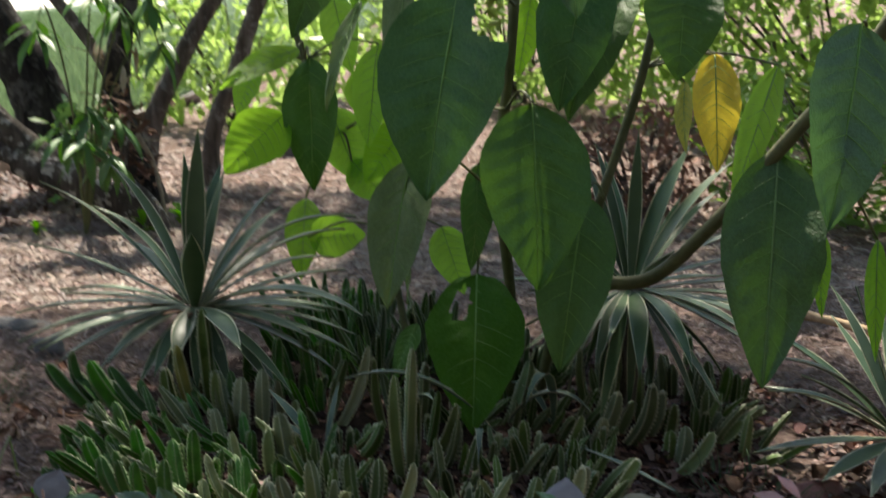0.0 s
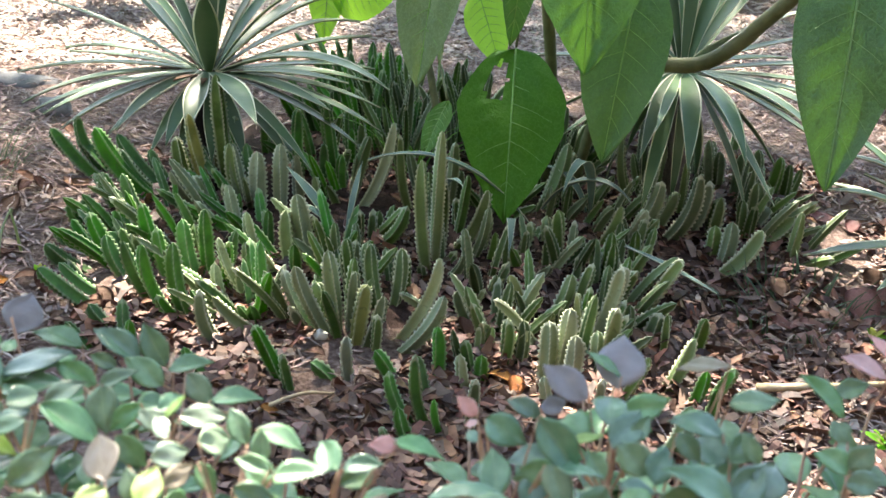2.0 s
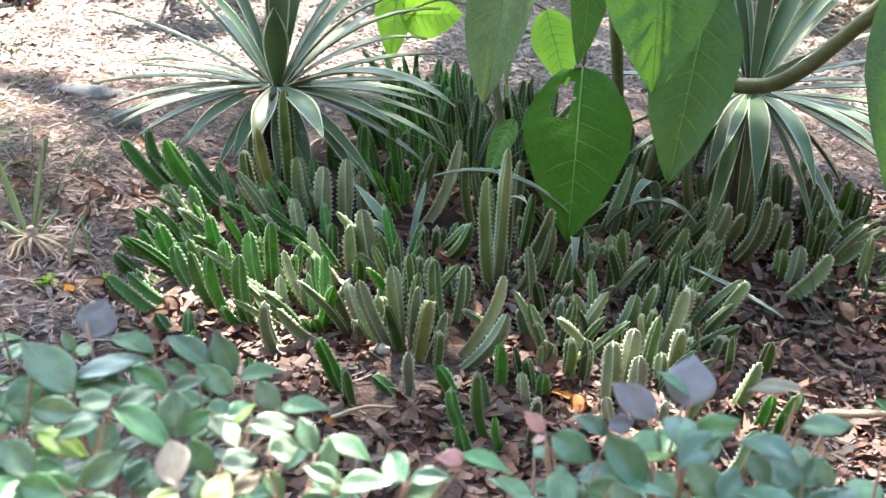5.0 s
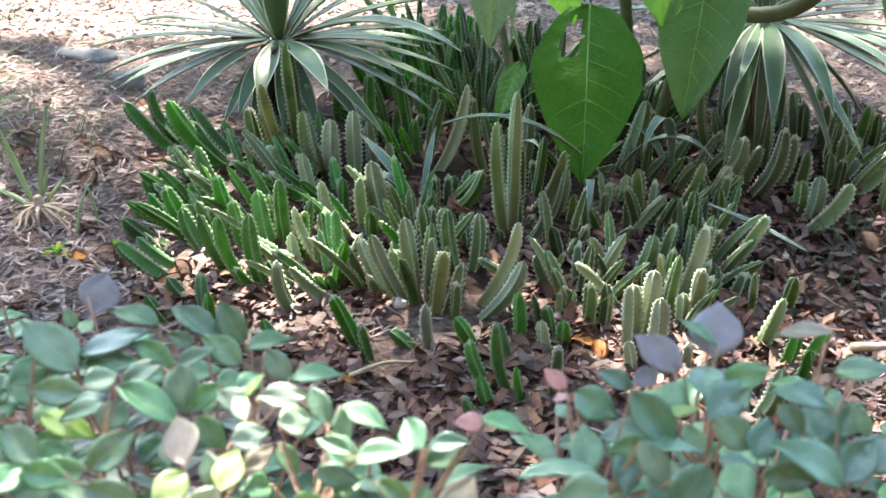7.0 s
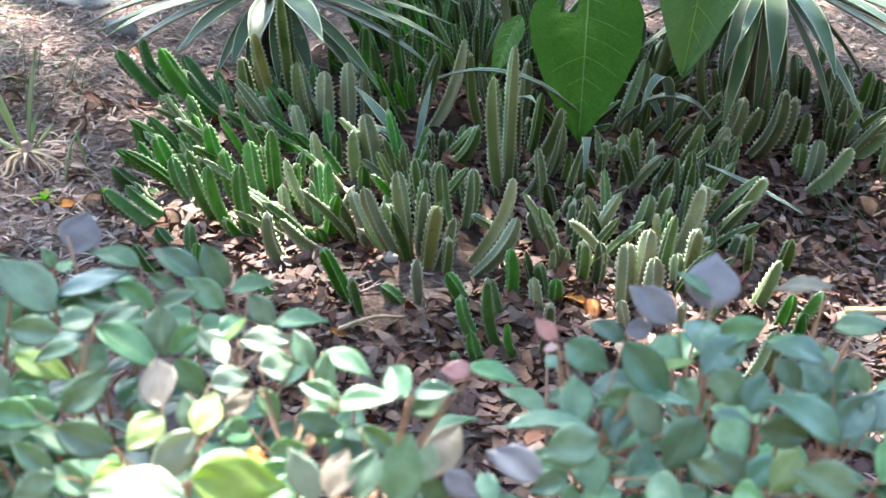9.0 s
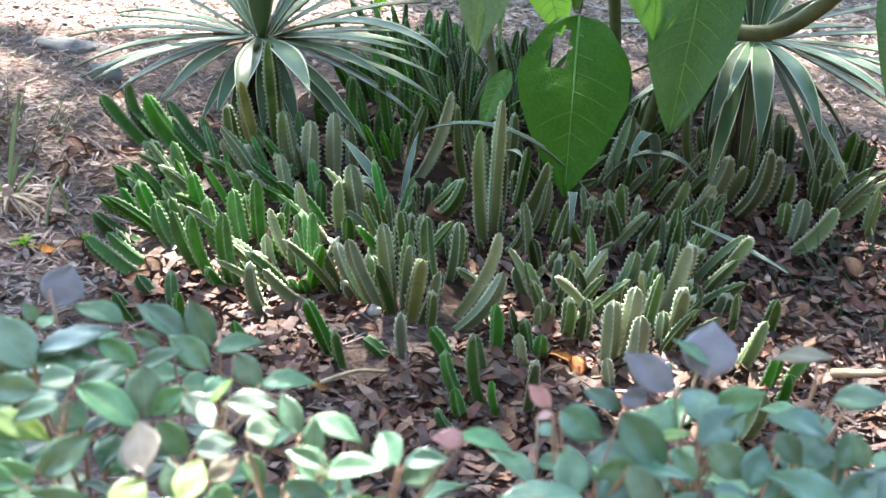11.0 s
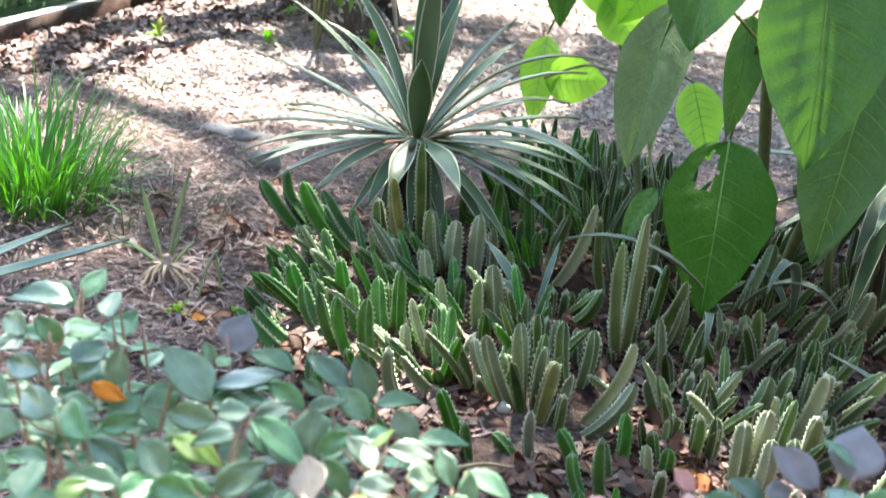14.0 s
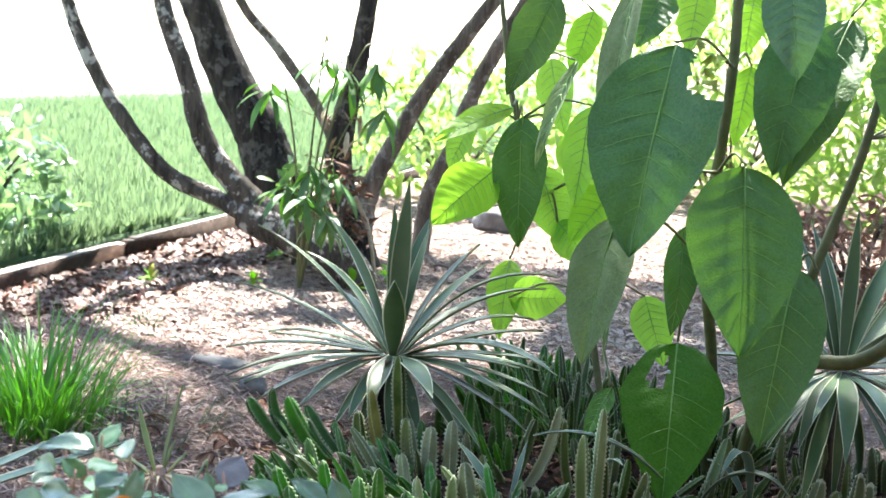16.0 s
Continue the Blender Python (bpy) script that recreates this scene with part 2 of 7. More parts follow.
SHRUB_ORANGE = leaf_material("dying_orange_leaf", (0.7, 0.28, 0.02), (0.85, 0.4, 0.03), 0.3, (0.95, 0.5, 0.05), 0.4, 0.4, 30)
SHRUB_TWIG = plain_material("reddish_twig", (0.28, 0.17, 0.11), (0.50, 0.33, 0.22), 60, 0.7)
GREEN_WOOD = plain_material("green_wood", (0.075, 0.09, 0.035), (0.15, 0.16, 0.068), 25, 0.6, 0.3, 0.3)
BARK_GREY = bark_material("bark_grey", (0.09, 0.075, 0.06), (0.34, 0.29, 0.245), 0.4)
BARK, BARK_DARK = bark_material("bark_lichen", (0.045, 0.038, 0.032), (0.21, 0.18, 0.155), 0.9), bark_material("bark_dark", (0.016, 0.013, 0.012), (0.09, 0.078, 0.068), 0.14)
SAPLING = leaf_material("sapling_leaflet", (0.06, 0.15, 0.045), (0.13, 0.25, 0.08), 0.35, (0.4, 0.7, 0.15), 0.45, 0.4, 10)
CROWN_LEAF = leaf_material("crown_leaf", (0.05, 0.12, 0.03), (0.10, 0.2, 0.05), 0.3, (0.35, 0.65, 0.08), 0.5, 0.3, 6, 0.25, True)
HEDGE_LEAF = leaf_material("hedge_leaf", (0.10, 0.19, 0.045), (0.22, 0.34, 0.09), 0.4, (0.55, 0.8, 0.2), 0.45, 0.35, 6, 0.35, True)
GRASS = leaf_material("grass_blade", (0.042, 0.088, 0.040), (0.090, 0.158, 0.082), 0.22, (0.4, 0.6, 0.28), 0.5, 0.3, 5, 0.45, True)
TUFT = leaf_material("tuft_blade", (0.05, 0.17, 0.04), (0.11, 0.28, 0.075), 0.45, (0.45, 0.85, 0.15), 0.45, 0.4, 5, 0.35)
STRAW = plain_material("straw", (0.30, 0.22, 0.13), (0.52, 0.42, 0.29), 40, 0.85, 0.2, 0.3)
DRY_LEAF = plain_material("dry_leaf", (0.14, 0.072, 0.048), (0.28, 0.165, 0.12), 40, 0.8, 0.25, 0.4, None, 0.4)
DEAD_BLADE = plain_material("dead_blade", (0.05, 0.028, 0.018), (0.14, 0.08, 0.05), 40, 0.85, 0.2, 0.4)
ORANGE_LEAF = plain_material("orange_dry_leaf", (0.42, 0.17, 0.06), (0.62, 0.32, 0.14), 40, 0.7, 0.25, 0.4)
PINK_LEAF = plain_material("pink_dry_leaf", (0.34, 0.16, 0.14), (0.50, 0.28, 0.25), 40, 0.7, 0.25, 0.4)
STONE = plain_material("grey_stone", (0.09, 0.088, 0.088), (0.19, 0.185, 0.18), 18, 0.85, 0.3, 0.8)
KERB_SUNLIT_TOP = plain_material("sunlit_concrete", (0.22, 0.20, 0.185), (0.46, 0.44, 0.41), 12, 0.9, 0.2, 0.9)
KERB_SHADED_SIDE = plain_material("shaded_concrete", (0.018, 0.012, 0.009), (0.085, 0.055, 0.04), 12, 0.9, 0.2, 0.9)
SHADED_SOIL = plain_material("shaded_soil", (0.012, 0.008, 0.006), (0.08, 0.048, 0.036), 60, 0.95, 0.1, 1.0)
LIGHT_BLOCK = plain_material("dark_light_block", (0.03, 0.026, 0.02), (0.07, 0.06, 0.045), 3, 0.9, 0.2, 0.5)
PALE_GROUND = plain_material("sunlit_gravel", (0.50, 0.47, 0.42), (0.62, 0.59, 0.53), 3, 0.9, 0.2, 0.5)
SHELL = plain_material("pale_shell", (0.5, 0.48, 0.4), (0.7, 0.67, 0.58), 40, 0.6, 0.3, 0.3)


# ---- mesh helpers ----
def link_mesh(name, bm, mats, parent=None, smooth=True):
    me = bpy.data.meshes.new(name)
    bm.to_mesh(me)
    bm.free()
    for m in mats if isinstance(mats, (list, tuple)) else [mats]:
        me.materials.append(m)
    if smooth:
        me.polygons.foreach_set("use_smooth", [True] * len(me.polygons))
    ob = new(name, me)
    if parent:
        ob.parent = parent
    return ob


def part(name, bm, material, parent, label="", smooth=True):
    ob = link_mesh(name, bm, material, parent, smooth)
    return tagged(ob, label) if label else ob


def again(name, ob, m, parent):
    """Another piece on the mesh of ob."""
    o = new(name, ob.data)
    o.parent, o.matrix_basis = parent, m
    return o


def thing(name, place, label, category, group="", kind=""):
    ob = new(name)
    ob.location, ob.empty_display_size = place, 0.05
    return tagged(ob, label, category, group, kind)


def smooth_path(points, steps=6):
    """A Catmull-Rom line through the points."""
    p = [Vector(q) for q in points]
    p = [2 * p[0] - p[1], *p, 2 * p[-1] - p[-2]]
    out = []
    for a, b, c, d in zip(p, p[1:], p[2:], p[3:]):
        for k in range(steps):
            t = k / steps
            out.append(0.5 * (2 * b + (c - a) * t + (2 * a - 5 * b + 4 * c - d) * t * t + (3 * b - a - 3 * c + d) * t**3))
    return [*out, p[-2]]


def tube(bm, points, r0, r1, sides=8, rough=0.0, steps=6):
    """A tapered, slightly knotty limb along the points."""
    line = smooth_path(points, steps) if len(points) > 2 or steps > 1 else [Vector(q) for q in points]
    rings, n = [], len(line)
    for i, c in enumerate(line):
        d = (line[min(i + 1, n - 1)] - line[max(i - 1, 0)]).normalized()
        u = d.orthogonal().normalized() if i == 0 else (u - d * u.dot(d)).normalized()
        v = d.cross(u)
        r = r0 + (r1 - r0) * i / (n - 1)
        ring = []
        for k in range(sides):
            a = 2 * math.pi * k / sides
            w = (u * math.cos(a) + v * math.sin(a))
            rr = r * (1 + rough * noise.noise((c + w * r) * (2.5 / max(r0, 0.01)) * 0.35) + rough * 0.5 * noise.noise((c + w * r) * 30))
            ring.append(bm.verts.new(c + w * rr))
        rings.append(ring)
    for a, b in zip(rings, rings[1:]):
        for k in range(sides):
            bm.faces.new((a[k], a[(k + 1) % sides], b[(k + 1) % sides], b[k]))
    bm.faces.new(rings[0][::-1])
    bm.faces.new(rings[-1])


def blade(bm, length, width, rise, droop, cup=0.25, seg=12, margin=0.0, thick=0.003, twist=0.0, shape="agave", root=Matrix(), base=0.30):
    """A long leaf that starts at the origin along +x, rises by an angle and droops; margin: the pale edge's share (second material)."""
    across = [-1, -1 + margin, -0.5, 0, 0.5, 1 - margin, 1] if margin else [-1, -0.5, 0, 0.5, 1]
    p, ang, step = Vector((0, 0, 0)), rise, length / seg
    top, low = [], []
    for i in range(seg + 1):
        s = i / seg
        if shape == "agave":
            w = width / 2 * (base + (1 - base) * math.sin(min(s / 0.55, 1) * math.pi / 2)) * (1 if s < 0.5 else max(1 - ((s - 0.5) / 0.5) ** 1.7, 0.02))
        else:
            w = width / 2 * max(1 - s**1.5, 0.03) * min(1, 0.5 + s * 3)
        n = Vector((-math.sin(ang), 0, math.cos(ang)))
        roll = Matrix.Rotation(twist * s, 3, Vector((math.cos(ang), 0, math.sin(ang))))
        up, low_row = [], []
        for a in across:
            q = p + roll @ (Vector((0, a * w, 0)) + n * (cup * w * a * a))
            up.append(bm.verts.new(root @ (q + n * thick * (1 - 0.8 * abs(a)))))
            low_row.append(bm.verts.new(root @ (q - n * thick * (1 - 0.8 * abs(a)))))
        top.append(up), low.append(low_row)
        p = p + Vector((math.cos(ang), 0, math.sin(ang))) * step
        ang -= droop * (0.4 + 1.2 * s) / seg
    m = len(across)
    for i in range(seg):
        for k in range(m - 1):
            edge = 1 if margin and k in (0, m - 2) else 0
            f1 = bm.faces.new((top[i][k], top[i + 1][k], top[i + 1][k + 1], top[i][k + 1]))
            f2 = bm.faces.new((low[i][k], low[i][k + 1], low[i + 1][k + 1], low[i + 1][k]))
            f1.material_index = f2.material_index = edge
        for k in (0, m - 1):
            f1 = bm.faces.new((top[i][k], low[i][k], low[i + 1][k], top[i + 1][k]))
            f1.material_index = 1 if margin else 0
    return bm


def ground_height(x, y):
    h = 0.012 * noise.noise((x * 1.3, y * 1.3, 0.3)) + 0.006 * noise.noise((x * 5, y * 5, 2.1))
    return h


# ---- ground, lawn, kerb ----
def kerb_x(y):
    return -2.33 + 0.05 * (y - 3.8)


def build_ground():
    bm = bmesh.new()
    xs = [-400, -120, -40, -14, -7, *np.linspace(-4.5, 3.5, 100), 7, 14, 40, 120, 400]
    ys = [-400, -120, -40, -10, -3, *np.linspace(0, 8, 100), 10, 14, 20, 30, 60, 120, 400, 900]
    grid = [[bm.verts.new((x, y, ground_height(x, y) if -4.5 <= x <= 3.5 and 0 <= y <= 8 else 0)) for x in xs] for y in ys]
    for a, b in zip(grid, grid[1:]):
        for k in range(len(xs) - 1):
            bm.faces.new((a[k], a[k + 1], b[k + 1], b[k]))
    tagged(link_mesh("ground", bm, MULCH), "brown bark mulch and leaf litter over garden soil", "ground", kind="structure")
    # dark sheet under the clump: brown soil with the stems' shade painted in
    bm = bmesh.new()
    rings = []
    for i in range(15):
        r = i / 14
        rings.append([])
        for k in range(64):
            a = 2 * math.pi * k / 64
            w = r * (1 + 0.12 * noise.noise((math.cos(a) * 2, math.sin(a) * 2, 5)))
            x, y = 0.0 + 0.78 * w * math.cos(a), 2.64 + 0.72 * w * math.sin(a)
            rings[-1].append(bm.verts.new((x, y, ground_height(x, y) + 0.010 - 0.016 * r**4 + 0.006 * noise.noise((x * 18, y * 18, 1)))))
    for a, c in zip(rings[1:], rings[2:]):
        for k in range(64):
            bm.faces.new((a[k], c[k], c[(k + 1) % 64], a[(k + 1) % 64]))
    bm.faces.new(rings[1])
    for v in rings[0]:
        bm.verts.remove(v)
    tagged(link_mesh("soil", bm, SHADED_SOIL), "dark brown soil under the succulent stems, their shade painted in", "soil", kind="structure")
    # the lawn lies beyond the edging, a little raised
    bm = bmesh.new()
    ys = [-3, 0, 2, 3, 4, 5, 6, 7, 8, 10, 12, 15, 20, 30, 60]
    left, right, low = [], [], []
    for y in ys:
        right.append(bm.verts.new((kerb_x(min(y, 12)) - 0.07, y, 0.075)))
        low.append(bm.verts.new((kerb_x(min(y, 12)) - 0.07, y, -0.03)))
        left.append(bm.verts.new((-7.3 + 0.15 * math.sin(y), y, 0.08)))
    for k in range(len(ys) - 1):
        bm.faces.new((left[k], right[k], right[k + 1], left[k + 1]))
        bm.faces.new((right[k], low[k], low[k + 1], right[k + 1]))
    tagged(link_mesh("lawn", bm, LAWN), "bright green lawn in full sun beyond the edging", "lawn", kind="structure")
    bm = bmesh.new()
    v = [bm.verts.new(p) for p in ((-300, -60, 0.05), (-7.1, -60, 0.05), (-7.1, 300, 0.05), (-300, 300, 0.05))]
    bm.faces.new(v)
    tagged(link_mesh("pavement", bm, PALE_GROUND), "pale sun-bleached gravel beyond the lawn", "pavement", kind="structure")


def build_kerb():
    ob = tagged(new("kerb"), "weathered concrete edging between lawn and bed", "kerb", kind="structure")
    rnd = random.Random(5)
    y = 2.0
    while y < 10:
        ln = rnd.uniform(0.9, 1.3)
        bm = bmesh.new()
        bmesh.ops.create_cube(bm, size=1)
        bmesh.ops.bevel(bm, geom=bm.edges[:], offset=0.05, segments=2, affect="EDGES")
        bm.normal_update()
        for v in bm.verts:
            v.co = Vector((v.co.x * 0.042, v.co.y * (ln - 0.008), v.co.z * 0.15))
            v.co += Vector([noise.noise(v.co * 14 + Vector((y, k * 7, 0))) * 0.012 for k in range(3)])
        # sun on the tops and shade on the sides are painted by face direction
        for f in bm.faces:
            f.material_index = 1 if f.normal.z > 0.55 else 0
        o = part("edging_stone", bm, [KERB_SHADED_SIDE, KERB_SUNLIT_TOP], ob)
        o.matrix_basis = pose(kerb_x(y + ln / 2), y + ln / 2, 0.005 + rnd.uniform(-0.008, 0.008), rnd.uniform(-2, 2), rnd.uniform(-5, 5), rnd.uniform(-3, 3) - 2.9)
        y += ln
    return ob


def build_light_blocks():
    """Unseen plain dark walls, added behind the path and beyond the bed to block low sky light."""
    for name, place, size in (("wall_south", (0, -2.2, 2.77), (13, 0.2, 5.6)), ("wall_east", (5.2, 3.0, 1.37), (0.2, 12, 2.8))):
        bm = bmesh.new()
        bmesh.ops.create_cube(bm, size=1)
        for v in bm.verts:
            v.co = Vector((v.co.x * size[0], v.co.y * size[1], v.co.z * size[2]))
        bmesh.ops.bevel(bm, geom=bm.edges[:], offset=0.01, segments=1, affect="EDGES")
        ob = link_mesh(name, bm, LIGHT_BLOCK, None, False)
        ob.location = place
        tagged(ob, "unseen dark wall, added to block low sky light", "wall", kind="structure")


# ---- succulent clump ----
# foot x, y; way to the tip; bow of the middle sideways and up; width; skin: g green, o olive, y withered
STEMS_CLUMP_A = [
    (-0.561, 1.852, 0.003, -0.01, 0.066, 0, 0.006, 0.022, "g"), (-0.401, 1.802, -0.052, -0.008, 0.051, -0.005, 0.003, 0.021, "g"), (-0.358, 2.799, -0.031, -0.017, 0.148, -0.004, 0.006, 0.03, "g"),
    (-0.359, 2.645, -0.009, -0.001, 0.098, -0.002, 0.01, 0.029, "g"), (-0.422, 3.226, -0.019, -0.023, 0.101, -0.002, 0, 0.028, "g"), (-0.387, 3.218, -0.019, -0.016, 0.095, -0.001, -0.001, 0.028, "g"),
    (-0.365, 3.288, -0.039, -0.008, 0.12, -0.003, 0.003, 0.024, "g"), (-0.264, 2.232, -0.012, -0.015, 0.102, -0.001, 0.01, 0.022, "g"), (-0.233, 2.164, -0.014, -0.004, 0.096, -0.001, 0.004, 0.023, "g"),
    (-0.222, 2.189, -0.005, -0.019, 0.093, -0.002, 0.005, 0.021, "o"), (-0.178, 2.15, -0.025, 0.004, 0.099, -0.003, 0.012, 0.031, "g"), (-0.141, 2.144, 0.001, 0.004, 0.095, 0, 0.004, 0.025, "g"),
]
STEMS_CLUMP_B = [
    (-0.124, 2.159, 0.002, -0.016, 0.083, 0, 0.003, 0.017, "g"), (-0.22, 2.358, 0.074, -0.027, 0.103, 0.005, -0.002, 0.028, "g"), (-0.093, 2.258, -0.023, -0.039, 0.247, -0.003, 0.02, 0.034, "o"),
    (-0.08, 2.298, -0.003, -0.065, 0.302, 0, 0.017, 0.028, "o"), (-0.056, 2.353, 0.068, -0.015, 0.148, 0.006, 0.006, 0.035, "o"), (-0.02, 2.32, 0.038, -0.007, 0.123, 0.004, -0.003, 0.022, "o"),
    (-0.064, 2.231, 0.043, -0.015, 0.063, 0.007, 0.007, 0.02, "o"), (-0.006, 2.139, 0.031, 0.007, 0.031, 0.002, 0.003, 0.017, "y"), (-0.037, 1.718, -0.034, -0.015, 0.137, -0.006, 0.002, 0.025, "g"),
    (-0.063, 1.72, -0.049, 0.006, 0.088, -0.005, 0.005, 0.023, "g"), (-0.06, 1.675, -0.03, -0.003, 0.062, 0, 0.001, 0.023, "g"), (-0.066, 1.648, -0.045, -0.006, 0.045, -0.004, 0.003, 0.019, "g"),
]
STEMS_CLUMP_C = [
    (-0.019, 1.705, -0.018, 0.003, 0.058, -0.003, 0.006, 0.018, "g"), (-0.271, 2.867, -0.027, 0.007, 0.108, -0.002, 0.008, 0.031, "g"), (-0.317, 2.619, -0.006, -0.003, 0.088, -0.003, 0.007, 0.028, "g"),
    (-0.319, 2.806, -0.018, 0.001, 0.126, -0.002, 0.013, 0.026, "g"), (-0.272, 2.532, 0.072, -0.012, 0.211, 0.006, 0.01, 0.035, "o"), (-0.152, 2.553, -0.035, -0.039, 0.187, -0.005, 0.009, 0.028, "o"),
    (-0.246, 3.077, -0.006, 0.013, 0.094, -0.001, 0.01, 0.033, "y"), (-0.194, 3.04, -0.021, 0.026, 0.148, -0.002, 0.004, 0.029, "g"), (-0.167, 2.885, 0.007, 0.015, 0.147, 0.001, 0.004, 0.031, "g"),
    (-0.283, 2.74, -0.013, 0.009, 0.121, -0.003, 0.006, 0.03, "g"), (-0.24, 2.339, 0, -0.018, 0.088, -0.001, 0.001, 0.025, "g"), (-0.213, 2.425, 0.001, 0.003, 0.043, 0, 0.003, 0.023, "g"),
]
STEMS_CLUMP_D = [
    (-0.347, 3.264, -0.032, 0.017, 0.104, -0.002, 0, 0.031, "g"), (-0.312, 3.344, -0.023, 0.02, 0.114, -0.001, 0.005, 0.032, "g"), (-0.078, 2.578, 0.01, -0.026, 0.168, 0.002, 0.014, 0.028, "o"),
    (-0.046, 2.437, 0.015, -0.004, 0.142, 0, 0.007, 0.023, "g"), (-0.203, 3.162, -0.03, -0.03, 0.18, 0, 0.016, 0.031, "g"), (-0.184, 2.95, 0.003, -0.008, 0.124, -0.001, 0.007, 0.025, "g"),
    (-0.332, 3.37, -0.018, -0.03, 0.149, -0.003, 0.004, 0.029, "g"), (-0.314, 3.376, 0.005, 0.013, 0.139, -0.001, 0.004, 0.029, "g"), (-0.337, 3.317, -0.038, -0.016, 0.109, -0.002, 0.003, 0.024, "g"),
    (-0.108, 2.713, -0.003, 0.01, 0.121, 0, 0.013, 0.026, "o"), (0.065, 2.297, -0.005, 0.009, 0.094, 0.001, 0.007, 0.02, "o"), (0.023, 2.315, 0.012, 0.011, 0.064, 0.003, 0.004, 0.02, "g"),
]
STEMS_CLUMP_E = [
    (0.171, 2.391, -0.012, -0.01, 0.106, 0.002, 0.004, 0.031, "o"), (0.083, 2.377, 0.023, 0.011, 0.072, 0.004, 0.006, 0.028, "o"), (0.25, 2.442, 0.043, 0.008, 0.096, 0.004, 0.01, 0.029, "o"),
    (0.258, 2.265, 0.004, 0.016, 0.111, 0.002, 0.014, 0.024, "g"), (0.12, 2.593, 0.057, 0.023, 0.167, 0.005, 0.014, 0.033, "g"), (0.191, 2.343, 0.019, -0.009, 0.074, 0.002, 0.01, 0.025, "g"),
    (0.145, 2.31, -0.007, -0.007, 0.077, 0.002, 0.006, 0.02, "g"), (0.199, 2.27, 0.005, 0.007, 0.06, 0.005, 0.004, 0.024, "g"), (0.238, 2.262, -0.007, 0.001, 0.103, 0.002, 0.003, 0.022, "g"),
    (0.256, 2.232, 0.005, -0.022, 0.118, 0.003, 0.007, 0.024, "g"), (0.349, 2.696, -0.047, 0.008, 0.17, -0.008, 0.007, 0.023, "o"), (0.358, 2.665, 0.032, 0.018, 0.166, 0.004, 0.01, 0.037, "o"),
]
STEMS_CLUMP_F = [
    (0.334, 2.541, 0.045, -0.013, 0.127, 0.005, 0.007, 0.033, "o"), (0.383, 2.872, -0.013, 0.01, 0.145, 0.001, 0.004, 0.028, "g"), (0.311, 2.48, 0.038, -0.009, 0.082, 0, 0.008, 0.032, "o"),
    (0.336, 2.419, 0.007, 0.007, 0.083, -0.003, 0.007, 0.023, "g"), (0.302, 2.424, -0.011, -0.017, 0.078, 0, 0.002, 0.021, "g"), (0.32, 2.364, 0.001, 0.003, 0.08, 0.001, 0.002, 0.023, "g"),
    (0.395, 2.511, 0.055, -0.022, 0.166, 0.014, 0.007, 0.033, "o"), (0.435, 2.558, 0.051, 0.002, 0.127, 0.009, 0.004, 0.036, "o"), (0.539, 2.864, -0.001, 0.009, 0.111, -0.001, 0, 0.031, "o"),
    (0.5, 2.54, 0.013, 0.001, 0.099, 0.004, 0.003, 0.031, "o"), (0.448, 2.65, -0.004, -0.012, 0.139, 0.002, 0.007, 0.02, "o"), (0.321, 1.704, 0.027, -0.021, 0.107, 0.006, 0.008, 0.028, "o"),
]
STEMS_CLUMP_G = [
    (0.535, 2.837, -0.015, -0.001, 0.124, 0.006, 0.006, 0.028, "o"), (0.595, 2.783, 0.002, 0.015, 0.111, 0.001, 0.007, 0.033, "g"), (0.596, 2.716, 0.003, -0.004, 0.13, 0.003, 0, 0.03, "g"),
    (0.639, 2.814, -0.004, 0.003, 0.117, 0.004, 0.013, 0.031, "g"), (0.672, 2.802, 0.017, 0.01, 0.105, 0.002, 0.005, 0.031, "g"), (0.707, 2.811, 0.007, 0.004, 0.088, 0.003, 0, 0.025, "g"),
    (0.576, 2.556, -0.011, 0.008, 0.085, 0, 0.01, 0.025, "g"), (0.603, 2.623, -0.005, -0.018, 0.112, 0.006, 0.011, 0.032, "o"), (0.628, 2.629, 0.031, 0.011, 0.07, 0.005, 0.007, 0.029, "g"),
    (0.606, 2.54, 0.067, -0.005, 0.069, 0.004, 0.009, 0.036, "o"), (0.488, 2.35, 0.082, 0.019, 0.101, 0.005, 0.007, 0.04, "o"), (0.512, 2.418, 0.008, 0.004, 0.091, 0.005, 0.006, 0.032, "o"),
]
STEMS_CLUMP_H = [
    (0.642, 3.12, 0.001, 0.005, 0.093, 0, 0, 0.024, "g"), (0.504, 2.539, 0.005, 0.014, 0.09, 0.001, 0, 0.031, "o"), (0.556, 2.842, -0.006, -0.014, 0.101, 0.002, 0.003, 0.028, "o"),
    (0.627, 2.695, 0.019, 0.008, 0.077, 0.002, 0.004, 0.026, "g"),
]
